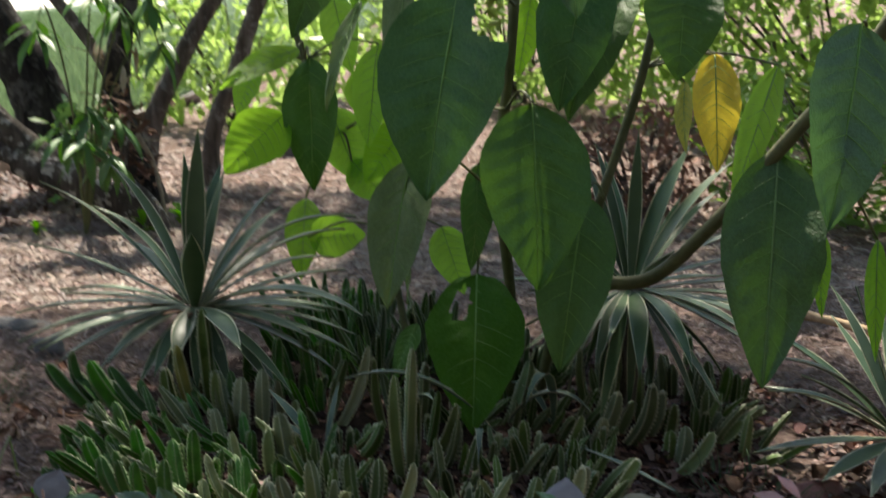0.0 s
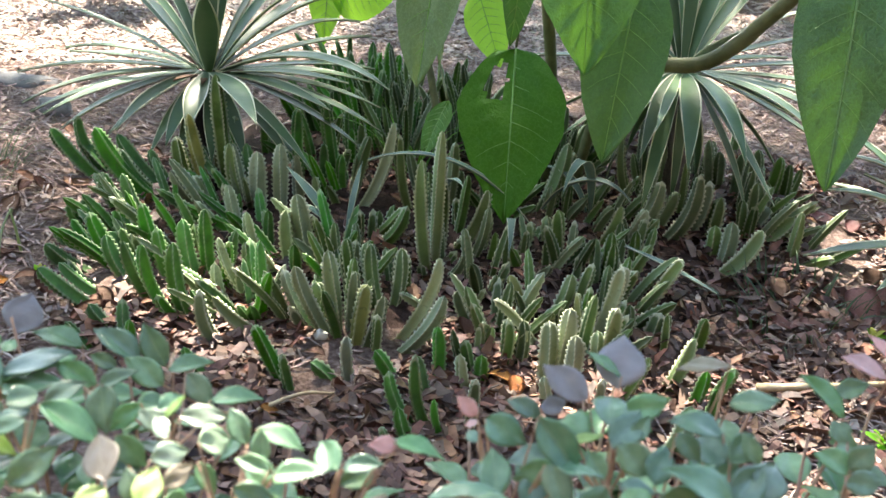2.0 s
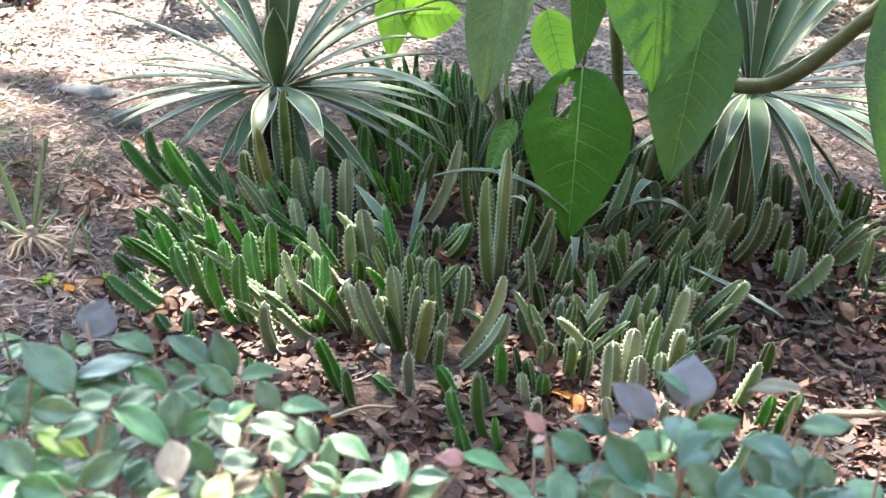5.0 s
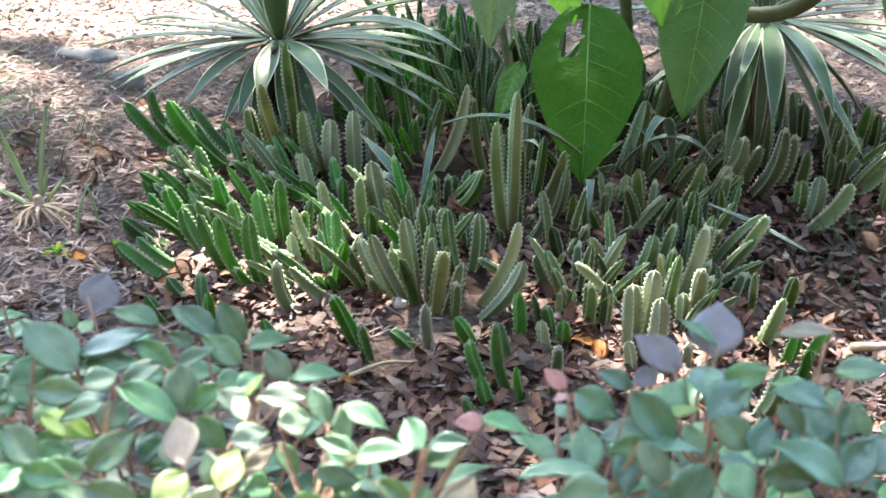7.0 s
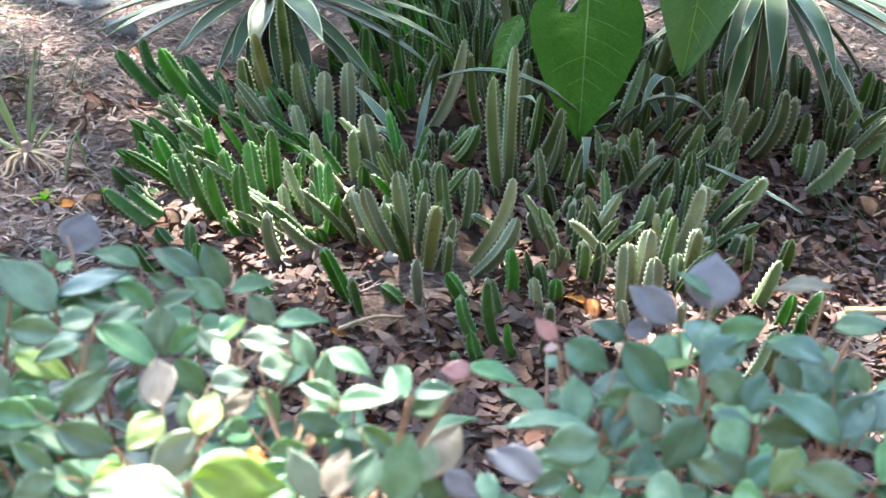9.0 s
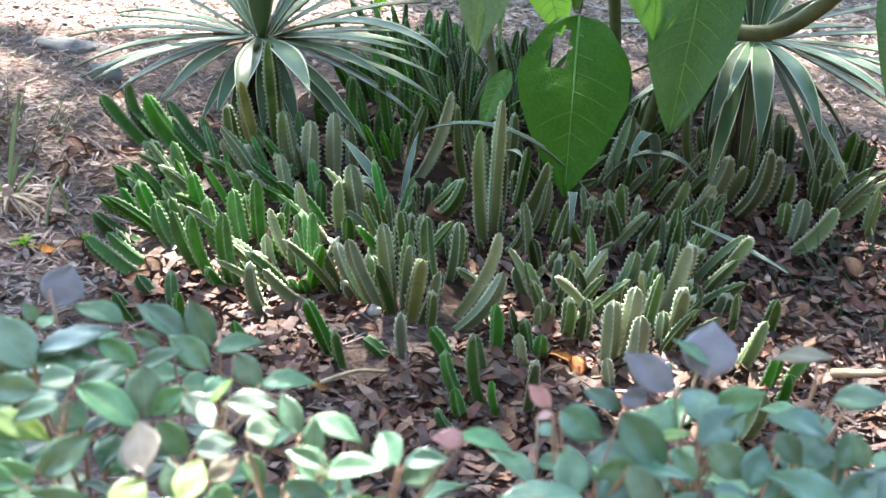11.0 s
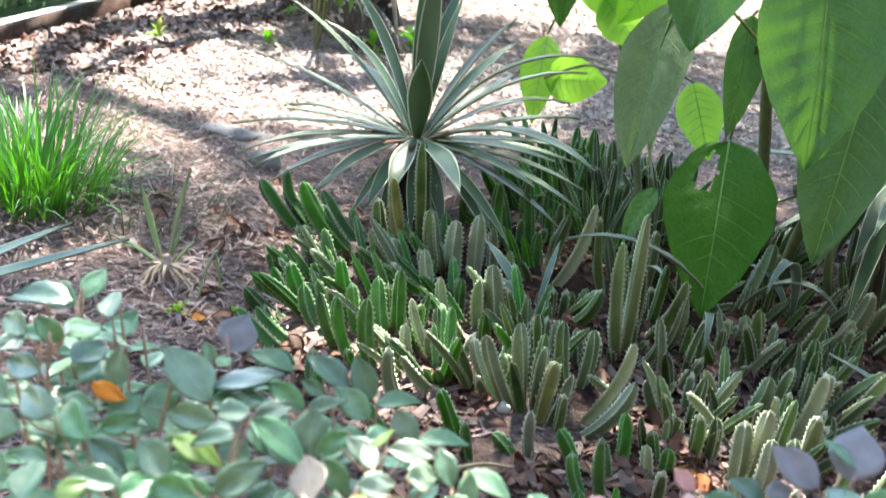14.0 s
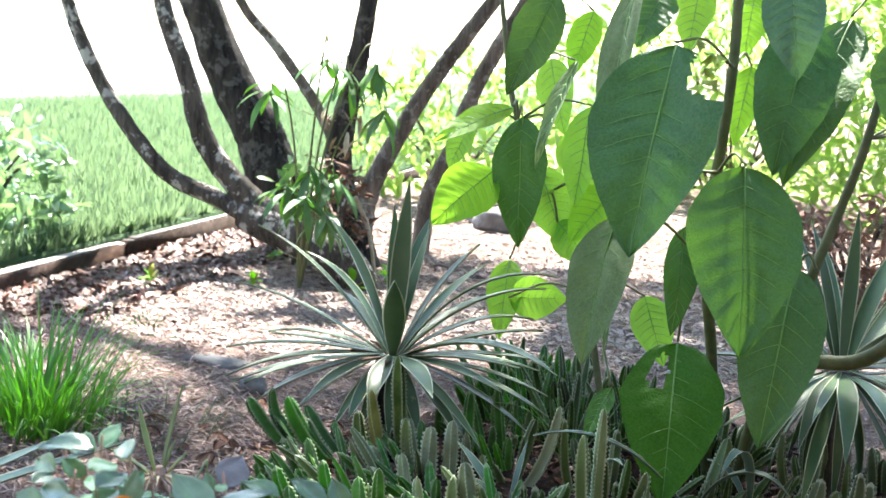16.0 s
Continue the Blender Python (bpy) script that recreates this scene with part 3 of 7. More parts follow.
STEMS_LEFT_A = [
    (-0.849, 2.55, -0.115, 0.008, 0.099, -0.011, 0.004, 0.033, "g"), (-0.857, 2.601, -0.055, -0.013, 0.124, -0.018, -0.001, 0.025, "g"), (-0.698, 2.47, -0.134, 0.002, 0.146, -0.016, -0.008, 0.037, "g"),
    (-0.698, 2.532, -0.11, 0.01, 0.109, -0.006, -0.006, 0.029, "g"), (-0.694, 2.564, -0.048, -0.001, 0.073, -0.009, -0.002, 0.024, "g"), (-0.751, 2.387, -0.04, -0.003, 0.083, -0.003, -0.002, 0.026, "g"),
    (-0.699, 2.365, -0.043, 0.003, 0.093, -0.003, -0.002, 0.025, "g"), (-0.654, 2.604, -0.043, 0.002, 0.093, -0.005, 0.001, 0.027, "o"), (-0.619, 2.611, 0.006, -0.004, 0.065, 0.002, 0.002, 0.019, "y"),
    (-0.51, 2.497, -0.039, -0.004, 0.132, -0.011, -0.006, 0.029, "o"), (-0.527, 2.78, -0.002, 0.002, 0.094, -0.002, 0.001, 0.023, "g"), (-0.355, 2.53, -0.012, -0.012, 0.072, -0.001, 0.002, 0.021, "o"),
]
STEMS_LEFT_B = [
    (-0.357, 2.224, -0.015, -0.001, 0.117, -0.004, 0, 0.03, "o"), (-0.428, 2.241, -0.026, 0.002, 0.096, -0.004, 0, 0.021, "p"), (-0.758, 2.302, -0.039, -0.007, 0.071, -0.004, -0.002, 0.027, "g"),
    (-0.791, 2.296, -0.036, -0.003, 0.051, -0.005, -0.003, 0.025, "g"), (-0.774, 2.218, -0.056, -0.009, 0.028, -0.004, -0.002, 0.022, "g"), (-0.671, 2.151, -0.062, -0.001, 0.104, -0.006, -0.006, 0.028, "g"),
    (-0.718, 2.18, -0.065, 0.009, 0.065, -0.004, -0.004, 0.024, "g"), (-0.713, 2.116, -0.091, -0.012, 0.051, -0.01, -0.005, 0.028, "g"), (-0.653, 1.985, -0.113, -0.009, 0.072, -0.009, 0.001, 0.028, "g"),
    (-0.652, 2.027, -0.099, 0.008, 0.054, -0.009, -0.002, 0.022, "g"), (-0.617, 2.086, -0.062, -0.004, 0.094, -0.012, -0.005, 0.027, "g"), (-0.599, 2.173, -0.038, -0.009, 0.128, -0.006, 0.002, 0.026, "g"),
]
STEMS_LEFT_C = [
    (-0.522, 2.129, -0.027, 0, 0.117, -0.005, -0.001, 0.027, "g"), (-0.506, 2.155, -0.001, -0.023, 0.141, -0.001, -0.002, 0.025, "g"), (-0.527, 1.993, -0.049, -0.021, 0.139, -0.015, -0.004, 0.026, "g"),
    (-0.498, 1.989, -0.03, 0.008, 0.136, -0.01, -0.004, 0.026, "g"), (-0.563, 2.029, -0.059, -0.02, 0.122, -0.01, -0.008, 0.024, "g"), (-0.462, 1.975, -0.085, -0.019, 0.052, -0.011, -0.012, 0.021, "g"),
    (-0.601, 1.912, -0.054, 0.006, 0.045, -0.006, -0.001, 0.023, "g"), (-0.583, 1.898, -0.006, 0.002, 0.072, -0.003, -0.002, 0.019, "g"), (-0.624, 1.844, -0.047, 0.006, 0.043, -0.003, -0.001, 0.021, "g"),
    (-0.419, 1.911, -0.04, 0.003, 0.092, -0.012, -0.011, 0.025, "o"), (-0.574, 2.125, -0.025, 0.007, 0.094, -0.005, 0.002, 0.023, "g"), (-0.677, 2.224, -0.03, -0.008, 0.082, -0.004, 0, 0.024, "g"),
]
STEMS_LEFT_D = [
    (-0.446, 2.052, -0.023, 0.002, 0.074, -0.004, -0.005, 0.02, "p"), (-0.407, 2.063, -0.016, -0.01, 0.073, -0.004, -0.004, 0.02, "o"),
]
STEMS_SUNLIT_A = [
    (-0.375, 2.041, -0.011, 0.012, 0.128, 0, 0.001, 0.021, "g"), (-0.409, 2.097, -0.012, -0.007, 0.103, -0.002, 0.007, 0.015, "o"), (-0.389, 2.054, -0.077, 0.016, 0.118, -0.01, -0.005, 0.019, "p"),
    (-0.306, 1.959, -0.132, -0.038, 0.077, -0.009, -0.02, 0.024, "p"), (-0.29, 1.81, -0.053, -0.004, 0.099, -0.002, 0.006, 0.022, "g"), (-0.275, 1.784, -0.014, -0.008, 0.07, -0.001, 0.002, 0.017, "g"),
    (-0.265, 1.989, -0.066, 0.005, 0.105, -0.007, -0.002, 0.022, "p"), (-0.243, 1.976, -0.059, -0.028, 0.137, -0.009, 0.006, 0.024, "p"), (-0.253, 2.035, -0.026, 0.004, 0.063, -0.006, 0.009, 0.025, "o"),
    (-0.229, 1.985, -0.022, -0.009, 0.159, -0.001, 0.009, 0.026, "p"), (-0.211, 2.075, -0.023, 0.01, 0.133, -0.004, 0.02, 0.021, "g"), (-0.208, 1.992, 0.006, -0.009, 0.12, -0.001, 0.01, 0.022, "o"),
]
STEMS_SUNLIT_B = [
    (-0.154, 2.031, -0.028, -0.015, 0.158, -0.008, 0.011, 0.022, "g"), (-0.193, 1.943, 0.017, 0.004, 0.115, 0.001, 0.017, 0.028, "y"), (-0.177, 1.939, 0.03, 0.011, 0.095, 0.004, -0, 0.024, "o"),
    (-0.157, 1.93, 0.003, -0.008, 0.073, 0.002, -0.001, 0.018, "o"), (-0.185, 1.826, -0.008, 0.008, 0.077, -0.003, 0.003, 0.022, "p"), (-0.144, 2.094, 0.011, 0.01, 0.116, 0.006, 0.002, 0.023, "o"),
    (-0.048, 2.083, -0.082, -0.019, 0.046, -0.004, 0.005, 0.015, "o"), (-0.121, 1.977, 0.064, -0.006, 0.166, 0.016, 0.004, 0.026, "p"), (-0.118, 1.928, 0.075, 0, 0.117, 0.015, 0.001, 0.023, "o"),
    (0.015, 2.041, -0.04, 0.008, 0.07, -0.008, 0.006, 0.022, "o"), (-0.104, 1.83, -0.041, -0.001, 0.056, -0.003, 0.007, 0.022, "g"), (-0.052, 1.8, -0.022, -0.015, 0.082, -0.001, 0.005, 0.018, "g"),
]
STEMS_SUNLIT_C = [
    (-0.041, 1.872, -0.006, -0.006, 0.092, 0.003, 0.001, 0.023, "g"), (0.003, 1.904, -0.026, -0.006, 0.074, -0.001, -0.003, 0.015, "g"), (0.015, 1.89, -0.017, -0.005, 0.064, 0, 0.002, 0.019, "g"),
    (0.012, 1.837, -0.018, 0.006, 0.061, -0.002, 0, 0.019, "p"), (-0.21, 1.832, -0.04, -0.007, 0.027, 0.003, 0.002, 0.021, "g"), (0.134, 2.001, -0.092, -0.023, 0.095, -0.002, 0.013, 0.018, "p"),
    (0.067, 1.933, 0.001, -0.005, 0.089, 0.005, -0.001, 0.023, "g"), (0.095, 1.933, 0, -0.002, 0.087, 0.005, 0.004, 0.02, "g"), (0.028, 1.958, 0.016, 0.005, 0.05, 0.003, 0, 0.014, "o"),
    (0.023, 1.956, -0.001, -0.002, 0.055, 0.002, 0.003, 0.016, "o"), (0.033, 1.868, -0.003, -0.007, 0.053, 0, 0, 0.021, "g"), (0.113, 2.094, -0.045, 0.008, 0.084, -0.004, 0.011, 0.023, "y"),
]
STEMS_SUNLIT_D = [
    (0.142, 1.878, -0.007, -0.009, 0.124, 0.001, 0.011, 0.027, "p"), (0.163, 1.884, 0.005, -0.001, 0.144, 0.002, 0.011, 0.027, "p"), (0.172, 1.853, 0.007, -0.009, 0.117, 0.006, 0.006, 0.026, "p"),
    (0.168, 2.032, -0.006, -0.011, 0.072, -0.001, 0.012, 0.018, "o"), (0.151, 2.107, 0.03, -0, 0.094, 0.008, 0.006, 0.025, "o"), (0.201, 2.124, 0.017, 0.003, 0.11, -0.003, 0.005, 0.023, "o"),
    (0.217, 2.048, -0.028, -0.017, 0.098, -0.006, 0.01, 0.014, "p"), (0.218, 2.01, -0.009, -0.007, 0.088, -0.002, 0.004, 0.02, "p"), (0.232, 2.053, 0.03, -0.019, 0.156, 0.008, 0.017, 0.031, "p"),
    (0.242, 1.944, 0.006, -0.024, 0.133, 0.002, 0.008, 0.026, "p"), (0.292, 2.053, -0.008, -0.013, 0.079, 0.002, -0, 0.019, "g"), (0.23, 1.94, -0.006, 0.007, 0.071, -0, 0.008, 0.02, "o"),
]
STEMS_SUNLIT_E = [
    (0.324, 2.063, 0.022, 0.004, 0.055, 0.002, -0.001, 0.027, "g"), (0.351, 2.015, -0.003, -0.009, 0.085, 0.001, 0.007, 0.016, "o"), (0.322, 2.164, 0.063, 0.002, 0.12, 0.007, 0.016, 0.028, "o"),
    (0.409, 2.033, 0.008, -0.018, 0.079, 0.002, 0.002, 0.023, "g"), (0.345, 1.899, 0.037, 0.009, 0.098, 0.004, 0.003, 0.023, "o"), (0.416, 1.88, 0.034, -0.005, 0.069, 0.003, 0.003, 0.023, "g"),
    (0.383, 1.854, 0.018, 0.003, 0.07, 0.003, 0, 0.021, "g"), (0.401, 1.813, 0.009, -0.011, 0.071, 0.004, 0.003, 0.021, "g"), (0.265, 1.85, 0.036, -0.012, 0.093, 0.002, 0.003, 0.019, "o"),
    (0.147, 1.813, -0.014, -0.007, 0.059, -0.001, 0.004, 0.017, "p"), (0.199, 1.821, -0.012, 0.005, 0.042, -0, -0, 0.017, "o"), (0.02, 1.713, 0.004, -0.01, 0.107, 0.001, 0.003, 0.021, "o"),
]
STEMS_SUNLIT_F = [
    (0.23, 1.834, 0.001, -0.003, 0.048, -0, 0.002, 0.017, "p"),
]
STEMS_BY_AGAVE = [
    (-0.568, 2.57, -0.031, 0.008, 0.254, -0.003, 0.01, 0.031, "o"), (-0.603, 2.533, -0.041, -0.01, 0.179, -0.006, 0.008, 0.028, "y"), (-0.644, 2.529, -0.032, -0.001, 0.122, -0.006, 0.01, 0.025, "o"),
    (-0.409, 2.601, -0.014, 0.003, 0.188, -0.005, 0.012, 0.025, "g"), (-0.338, 2.675, -0.032, 0.001, 0.183, -0.003, 0.009, 0.023, "g"), (-0.514, 2.493, -0.033, 0.005, 0.131, -0.004, 0.01, 0.03, "o"),
    (-0.472, 2.458, -0.009, 0.004, 0.133, -0.003, 0, 0.032, "p"), (-0.434, 2.484, -0.003, 0.005, 0.148, 0, 0.004, 0.029, "p"), (-0.58, 2.435, -0.077, -0.011, 0.086, -0.004, -0.005, 0.024, "p"),
    (-0.575, 2.444, -0.039, -0.003, 0.072, -0.004, 0.006, 0.024, "p"), (-0.494, 2.351, -0.022, -0.003, 0.101, -0.001, 0.001, 0.023, "p"), (-0.329, 2.238, -0.023, -0.013, 0.151, -0, 0.01, 0.033, "p"),
]
CROWDED_STEMS = [*STEMS_CLUMP_A, *STEMS_CLUMP_B, *STEMS_CLUMP_C, *STEMS_CLUMP_D, *STEMS_CLUMP_E, *STEMS_CLUMP_F, *STEMS_CLUMP_G, *STEMS_CLUMP_H]
SINGLE_STEMS = [*STEMS_BY_AGAVE, *STEMS_LEFT_A, *STEMS_LEFT_B, *STEMS_LEFT_C, *STEMS_LEFT_D, *STEMS_SUNLIT_A, *STEMS_SUNLIT_B, *STEMS_SUNLIT_C, *STEMS_SUNLIT_D, *STEMS_SUNLIT_E, *STEMS_SUNLIT_F]
FILL_BACK = [(-0.72, -0.4, 2.1, 2.4, 25), (0.0, 0.36, 1.95, 2.1, 25), (-0.48, -0.08, 1.97, 2.1, 20), (0.02, 0.38, 2.05, 2.32, 20), (-0.42, 0.0, 2.05, 2.32, 20), (-0.42, 0.32, 2.72, 3.15, 85), (-0.48, -0.05, 2.9, 3.4, 60), (0.42, 0.72, 2.45, 2.75, 15), (-0.05, 0.3, 2.3, 2.62, 30), (-0.62, -0.2, 2.35, 2.62, 20)]


def stem_mesh(way, bow, width, skin, rnd):
    """One four-ribbed stem from its foot at the origin to the tip, with rows of small teeth along the ribs."""
    ln = way.length
    rows = max(10, 2 * round(ln / 0.0095))
    around = ((0, 1.0), (11, 0.76), (45, 0.43), (79, 0.76))
    verts, ribs = [], []
    seed, spin, u = rnd.uniform(0, 50), rnd.uniform(-0.6, 0.6), None
    turn0 = rnd.uniform(0, math.pi / 2)
    down = Vector((0, 0, -0.014))
    scar = rnd.random() < 0.35
    for i in range(rows + 1):
        s = i / rows
        c = way * s + bow * (4 * s * (1 - s)) + down * (1 - s)
        d = (way + bow * (4 - 8 * s)).normalized()
        u = d.orthogonal().normalized() if u is None else (u - d * u.dot(d)).normalized()
        v = d.cross(u)
        r = width * 0.47 * (0.74 + 0.26 * min(s / 0.3, 1)) * (1 if s < 0.6 else 0.14 + 0.86 * math.sqrt(max(1 - ((s - 0.6) / 0.4) ** 2.2, 0)))
        r *= 1 + 0.07 * noise.noise((s * 5, seed, 0))
        for wing in range(4):
            tooth = (i + wing) % 2 == 0 and 0 < i < rows
            for deg, out in around:
                a = turn0 + radians(90 * wing + deg) + spin * s
                k = out
                if deg == 0:
                    k = out + (rnd.uniform(0.16, 0.34) if tooth else -0.05)
                p = c + (u * math.cos(a) + v * math.sin(a)) * (r * k)
                if deg == 0 and tooth:
                    p = p + d * (0.0022 if i < rows - 1 else 0)
                verts.append(p)
                ribs.append((1.0 if tooth else 0.55) if deg == 0 else 0.7 if scar and i >= rows - 1 else (0.2 if deg != 45 else 0.0))
    n, faces = 16, []
    for i in range(rows):
        for k in range(n):
            faces.append((i * n + k, i * n + (k + 1) % n, (i + 1) * n + (k + 1) % n, (i + 1) * n + k))
    top = rows * n
    verts.append(c + d * 0.002)
    ribs.append(0.9 if scar else 0.5)
    for k in range(n):
        faces.append((top + k, top + (k + 1) % n, len(verts) - 1))
    me = bpy.data.meshes.new("stem")
    me.from_pydata(verts, [], faces)
    me.attributes.new("rib", "FLOAT", "POINT").data.foreach_set("value", ribs)
    me.materials.append(skin)
    me.polygons.foreach_set("use_smooth", [True] * len(me.polygons))
    return me


def build_clump():
    middles = (-0.6, -0.2, 0.15, 0.55)
    kinds_of_clump = ("leaning clump of ridged bright green carrion-flower stems with toothed edges", "dense upright clump of ridged grey-green carrion-flower stems with pale teeth",
                      "upright clump of ridged olive and grey-green carrion-flower stems", "leaning clump of ridged dark olive carrion-flower stems beside the agave")
    clumps = [thing("succulent_clump", (x, 2.3, 0), label, "succulent", "carrion-flower clumps") for x, label in zip(middles, kinds_of_clump)]
    skins = {"g": STEM_GREEN, "m": STEM_MID, "o": STEM_SKIN, "y": STEM_OLD, "p": STEM_DUSTY_SUNLIT}
    rnd = random.Random(11)

    def stem(x, y, way, bow, width, skin):
        if skin == "g" and x > -0.28 + 0.25 * noise.noise((x * 9, y * 9, 4)) and y > 1.9:
            skin = "m"
        o = new("stem", stem_mesh(Vector(way), Vector(bow), width, skins[skin], rnd))
        ob = clumps[min(range(4), key=lambda k: abs(x - middles[k]))]
        o.parent = ob
        o.matrix_basis = Matrix.Translation(Vector((x, y, ground_height(x, y))) - ob.location)

    def companion(x, y, dx, dy, h, bx, bz, width, skin):
        """A shorter stem that crowds behind a tall one."""
        k = rnd.uniform(0.5, 0.85)
        way = (dx * k + rnd.uniform(-0.02, 0.02), dy * k + rnd.uniform(-0.02, 0.02), max(h * k, 0.035))
        bow = (bx * k - rnd.uniform(0, 0.15) * way[0], rnd.uniform(-0.012, 0.012), bz * k - rnd.uniform(0, 0.01))
        stem(x + rnd.uniform(-0.035, 0.035), y + rnd.uniform(0.02, 0.06), way, bow, width * rnd.uniform(0.8, 1.05), "g" if rnd.random() < (0.7 if x < -0.35 else 0.25) else skin)

    for x, y, dx, dy, h, bx, bz, width, skin in SINGLE_STEMS:
        stem(x, y, (dx, dy, h), (bx, 0, bz), width * 1.2, skin)
        if x < -0.4 and y > 1.97 and rnd.random() < 0.6:
            companion(x, y, dx, dy, h, bx, bz, width * 1.1, skin)
    for x, y, dx, dy, h, bx, bz, width, skin in CROWDED_STEMS:
        stem(x, y, (dx, dy, h), (bx + 0.11 * dx, 0.11 * dy, bz - 0.09 * h), width * (1.12 if x > 0 else 1.0), "p" if skin == "o" and -0.48 < x < 0.35 and rnd.random() < 0.3 else skin)
        if y >= 1.93 and not (x > 0.33 and dx > 0.06 and y < 2.4):
            companion(x, y, dx, dy, h, bx, bz, width, skin)
    for x0, x1, y0, y1, n in FILL_BACK:
        for _ in range(n // 5):
            cx, cy, turn = rnd.uniform(x0, x1), rnd.uniform(y0, y1), rnd.uniform(0, 6.3)
            for k in range(5):
                a = turn + k * 1.26 + rnd.uniform(-0.4, 0.4)
                h, lean = rnd.uniform(0.05, 0.12) * (1.6 if y1 > 3 else 1), rnd.uniform(0.01, 0.08)
                way = (lean * math.cos(a) + 0.1 * (cx + 0.05), lean * math.sin(a) - 0.01, h)
                stem(cx + 0.03 * math.cos(a), cy + 0.03 * math.sin(a), way, (-0.2 * way[0], -0.2 * way[1], -0.01), rnd.uniform(0.018, 0.027), "g" if rnd.random() < 0.7 or y1 > 3 else "o")


# ---- agaves ----
def agave_leaf(parent, azimuth, rise, length, droop, width, at=(0, 0, 0), margin=0.14, mats=None, cup=0.28):
    bm = bmesh.new()
    blade(bm, length, width, radians(rise), radians(droop), cup, 12, margin)
    o = part("blade", bm, mats or [AGAVE_GREEN, AGAVE_CREAM], parent)
    a = radians(azimuth)
    o.matrix_basis = Matrix.Translation(Vector(at) + Vector((math.cos(a), math.sin(a), 0)) * 0.028 * math.cos(radians(rise))) @ Matrix.Rotation(a, 4, "Z")
    return o


AGAVE_LOW = [
    (335, 27, 0.48, 58, 0.040), (324, 9, 0.37, 21, 0.037), (298, 11, 0.38, 27, 0.042), (272, -6, 0.21, 40, 0.040), (227, -12, 0.24, 40, 0.037), (197, -16, 0.34, 26, 0.035), (187, -4, 0.42, 32, 0.026),
    (162, 7, 0.38, 30, 0.021), (176, 5, 0.31, 12, 0.022), (8, 24, 0.36, 23, 0.024), (331, 15, 0.38, 16, 0.029), (30, 33, 0.37, 53, 0.021), (352, 12, 0.36, 24, 0.026),
    (250, -34, 0.20, 25, 0.032), (306, -30, 0.24, 25, 0.030), (325, -24, 0.30, 20, 0.030), (212, -26, 0.26, 20, 0.030), (258, -46, 0.22, 15, 0.026), (286, -46, 0.22, 15, 0.026), (310, -44, 0.24, 15, 0.026), (232, -44, 0.23, 15, 0.026), (335, -30, 0.30, 15, 0.026),
    (342, 2, 0.42, 30, 0.024), (346, -10, 0.38, 26, 0.024), (318, -10, 0.38, 24, 0.026), (204, -4, 0.38, 26, 0.024), (216, 0, 0.36, 30, 0.026), (192, 6, 0.40, 26, 0.020), (357, 2, 0.38, 26, 0.022), (15, 8, 0.36, 20, 0.022),
]
AGAVE_HIGH = [
    (164, 44, 0.51, 36, 0.014), (169, 60, 0.35, 56, 0.027), (143, 58, 0.45, 44, 0.027), (281, 58, 0.27, 7, 0.046), (96, 88, 0.44, 14, 0.040), (44, 78, 0.34, 2, 0.038), (118, 78, 0.38, 14, 0.034), (83, 73, 0.38, 34, 0.038), (27, 66, 0.35, 27, 0.032),
    (54, 49, 0.35, 33, 0.027), (0, 58, 0.48, 74, 0.018), (3, 49, 0.42, 53, 0.020), (178, 26, 0.42, 24, 0.014), (100, 40, 0.36, 22, 0.030), (64, 24, 0.36, 18, 0.028), (130, 20, 0.36, 20, 0.028),
]
AGAVE_SMALL = [(190, 50, 0.38, 57, 0.036), (196, 34, 0.36, 38, 0.041), (203, 6, 0.38, 14, 0.036), (85, 40, 0.37, 27, 0.041), (242, 8, 0.37, 20, 0.046), (226, 4, 0.34, 12, 0.046), (150, 40, 0.38, 30, 0.038), (120, 55, 0.38, 20, 0.040)]
AGAVE_DROOPING = [
    (268, 6, 0.36, 72, 0.046), (252, 4, 0.34, 66, 0.040), (285, 8, 0.37, 62, 0.040), (308, 10, 0.40, 46, 0.032), (322, 8, 0.38, 40, 0.038), (336, 6, 0.36, 30, 0.026), (240, -2, 0.34, 60, 0.038),
    (350, 6, 0.38, 20, 0.026), (5, 10, 0.38, 16, 0.026), (45, 18, 0.38, 10, 0.028), (103, 55, 0.38, 26, 0.038), (94, 79, 0.38, -4, 0.036), (38, 74, 0.38, 24, 0.056), (26, 62, 0.40, 34, 0.044),
    (45, 44, 0.38, 30, 0.030), (24, 36, 0.34, 40, 0.026), (113, 47, 0.38, 4, 0.030), (132, 70, 0.36, 10, 0.036),
]


def rosette(ob, seed, count, size, hero=(), rises=(-12, 84), at=(0, 0, 0), wide=1.0, margin=0.14):
    rnd = random.Random(seed)
    for az, rise, ln, droop, w in hero:
        agave_leaf(ob, az, rise, ln * size, droop, w * size, at, margin)
    for i in range(count):
        s = i / max(count - 1, 1)
        rise = rises[0] + (rises[1] - rises[0]) * s**0.95 + rnd.uniform(-6, 6)
        agave_leaf(ob, i * 137.5 + rnd.uniform(-10, 10), rise, size * (0.40 - 0.06 * abs(s - 0.5)) * rnd.uniform(0.85, 1.1), 34 - 36 * s + rnd.uniform(-8, 8),
                   size * wide * rnd.uniform(0.030, 0.044), (at[0], at[1], at[2] + 0.03 * s), margin)


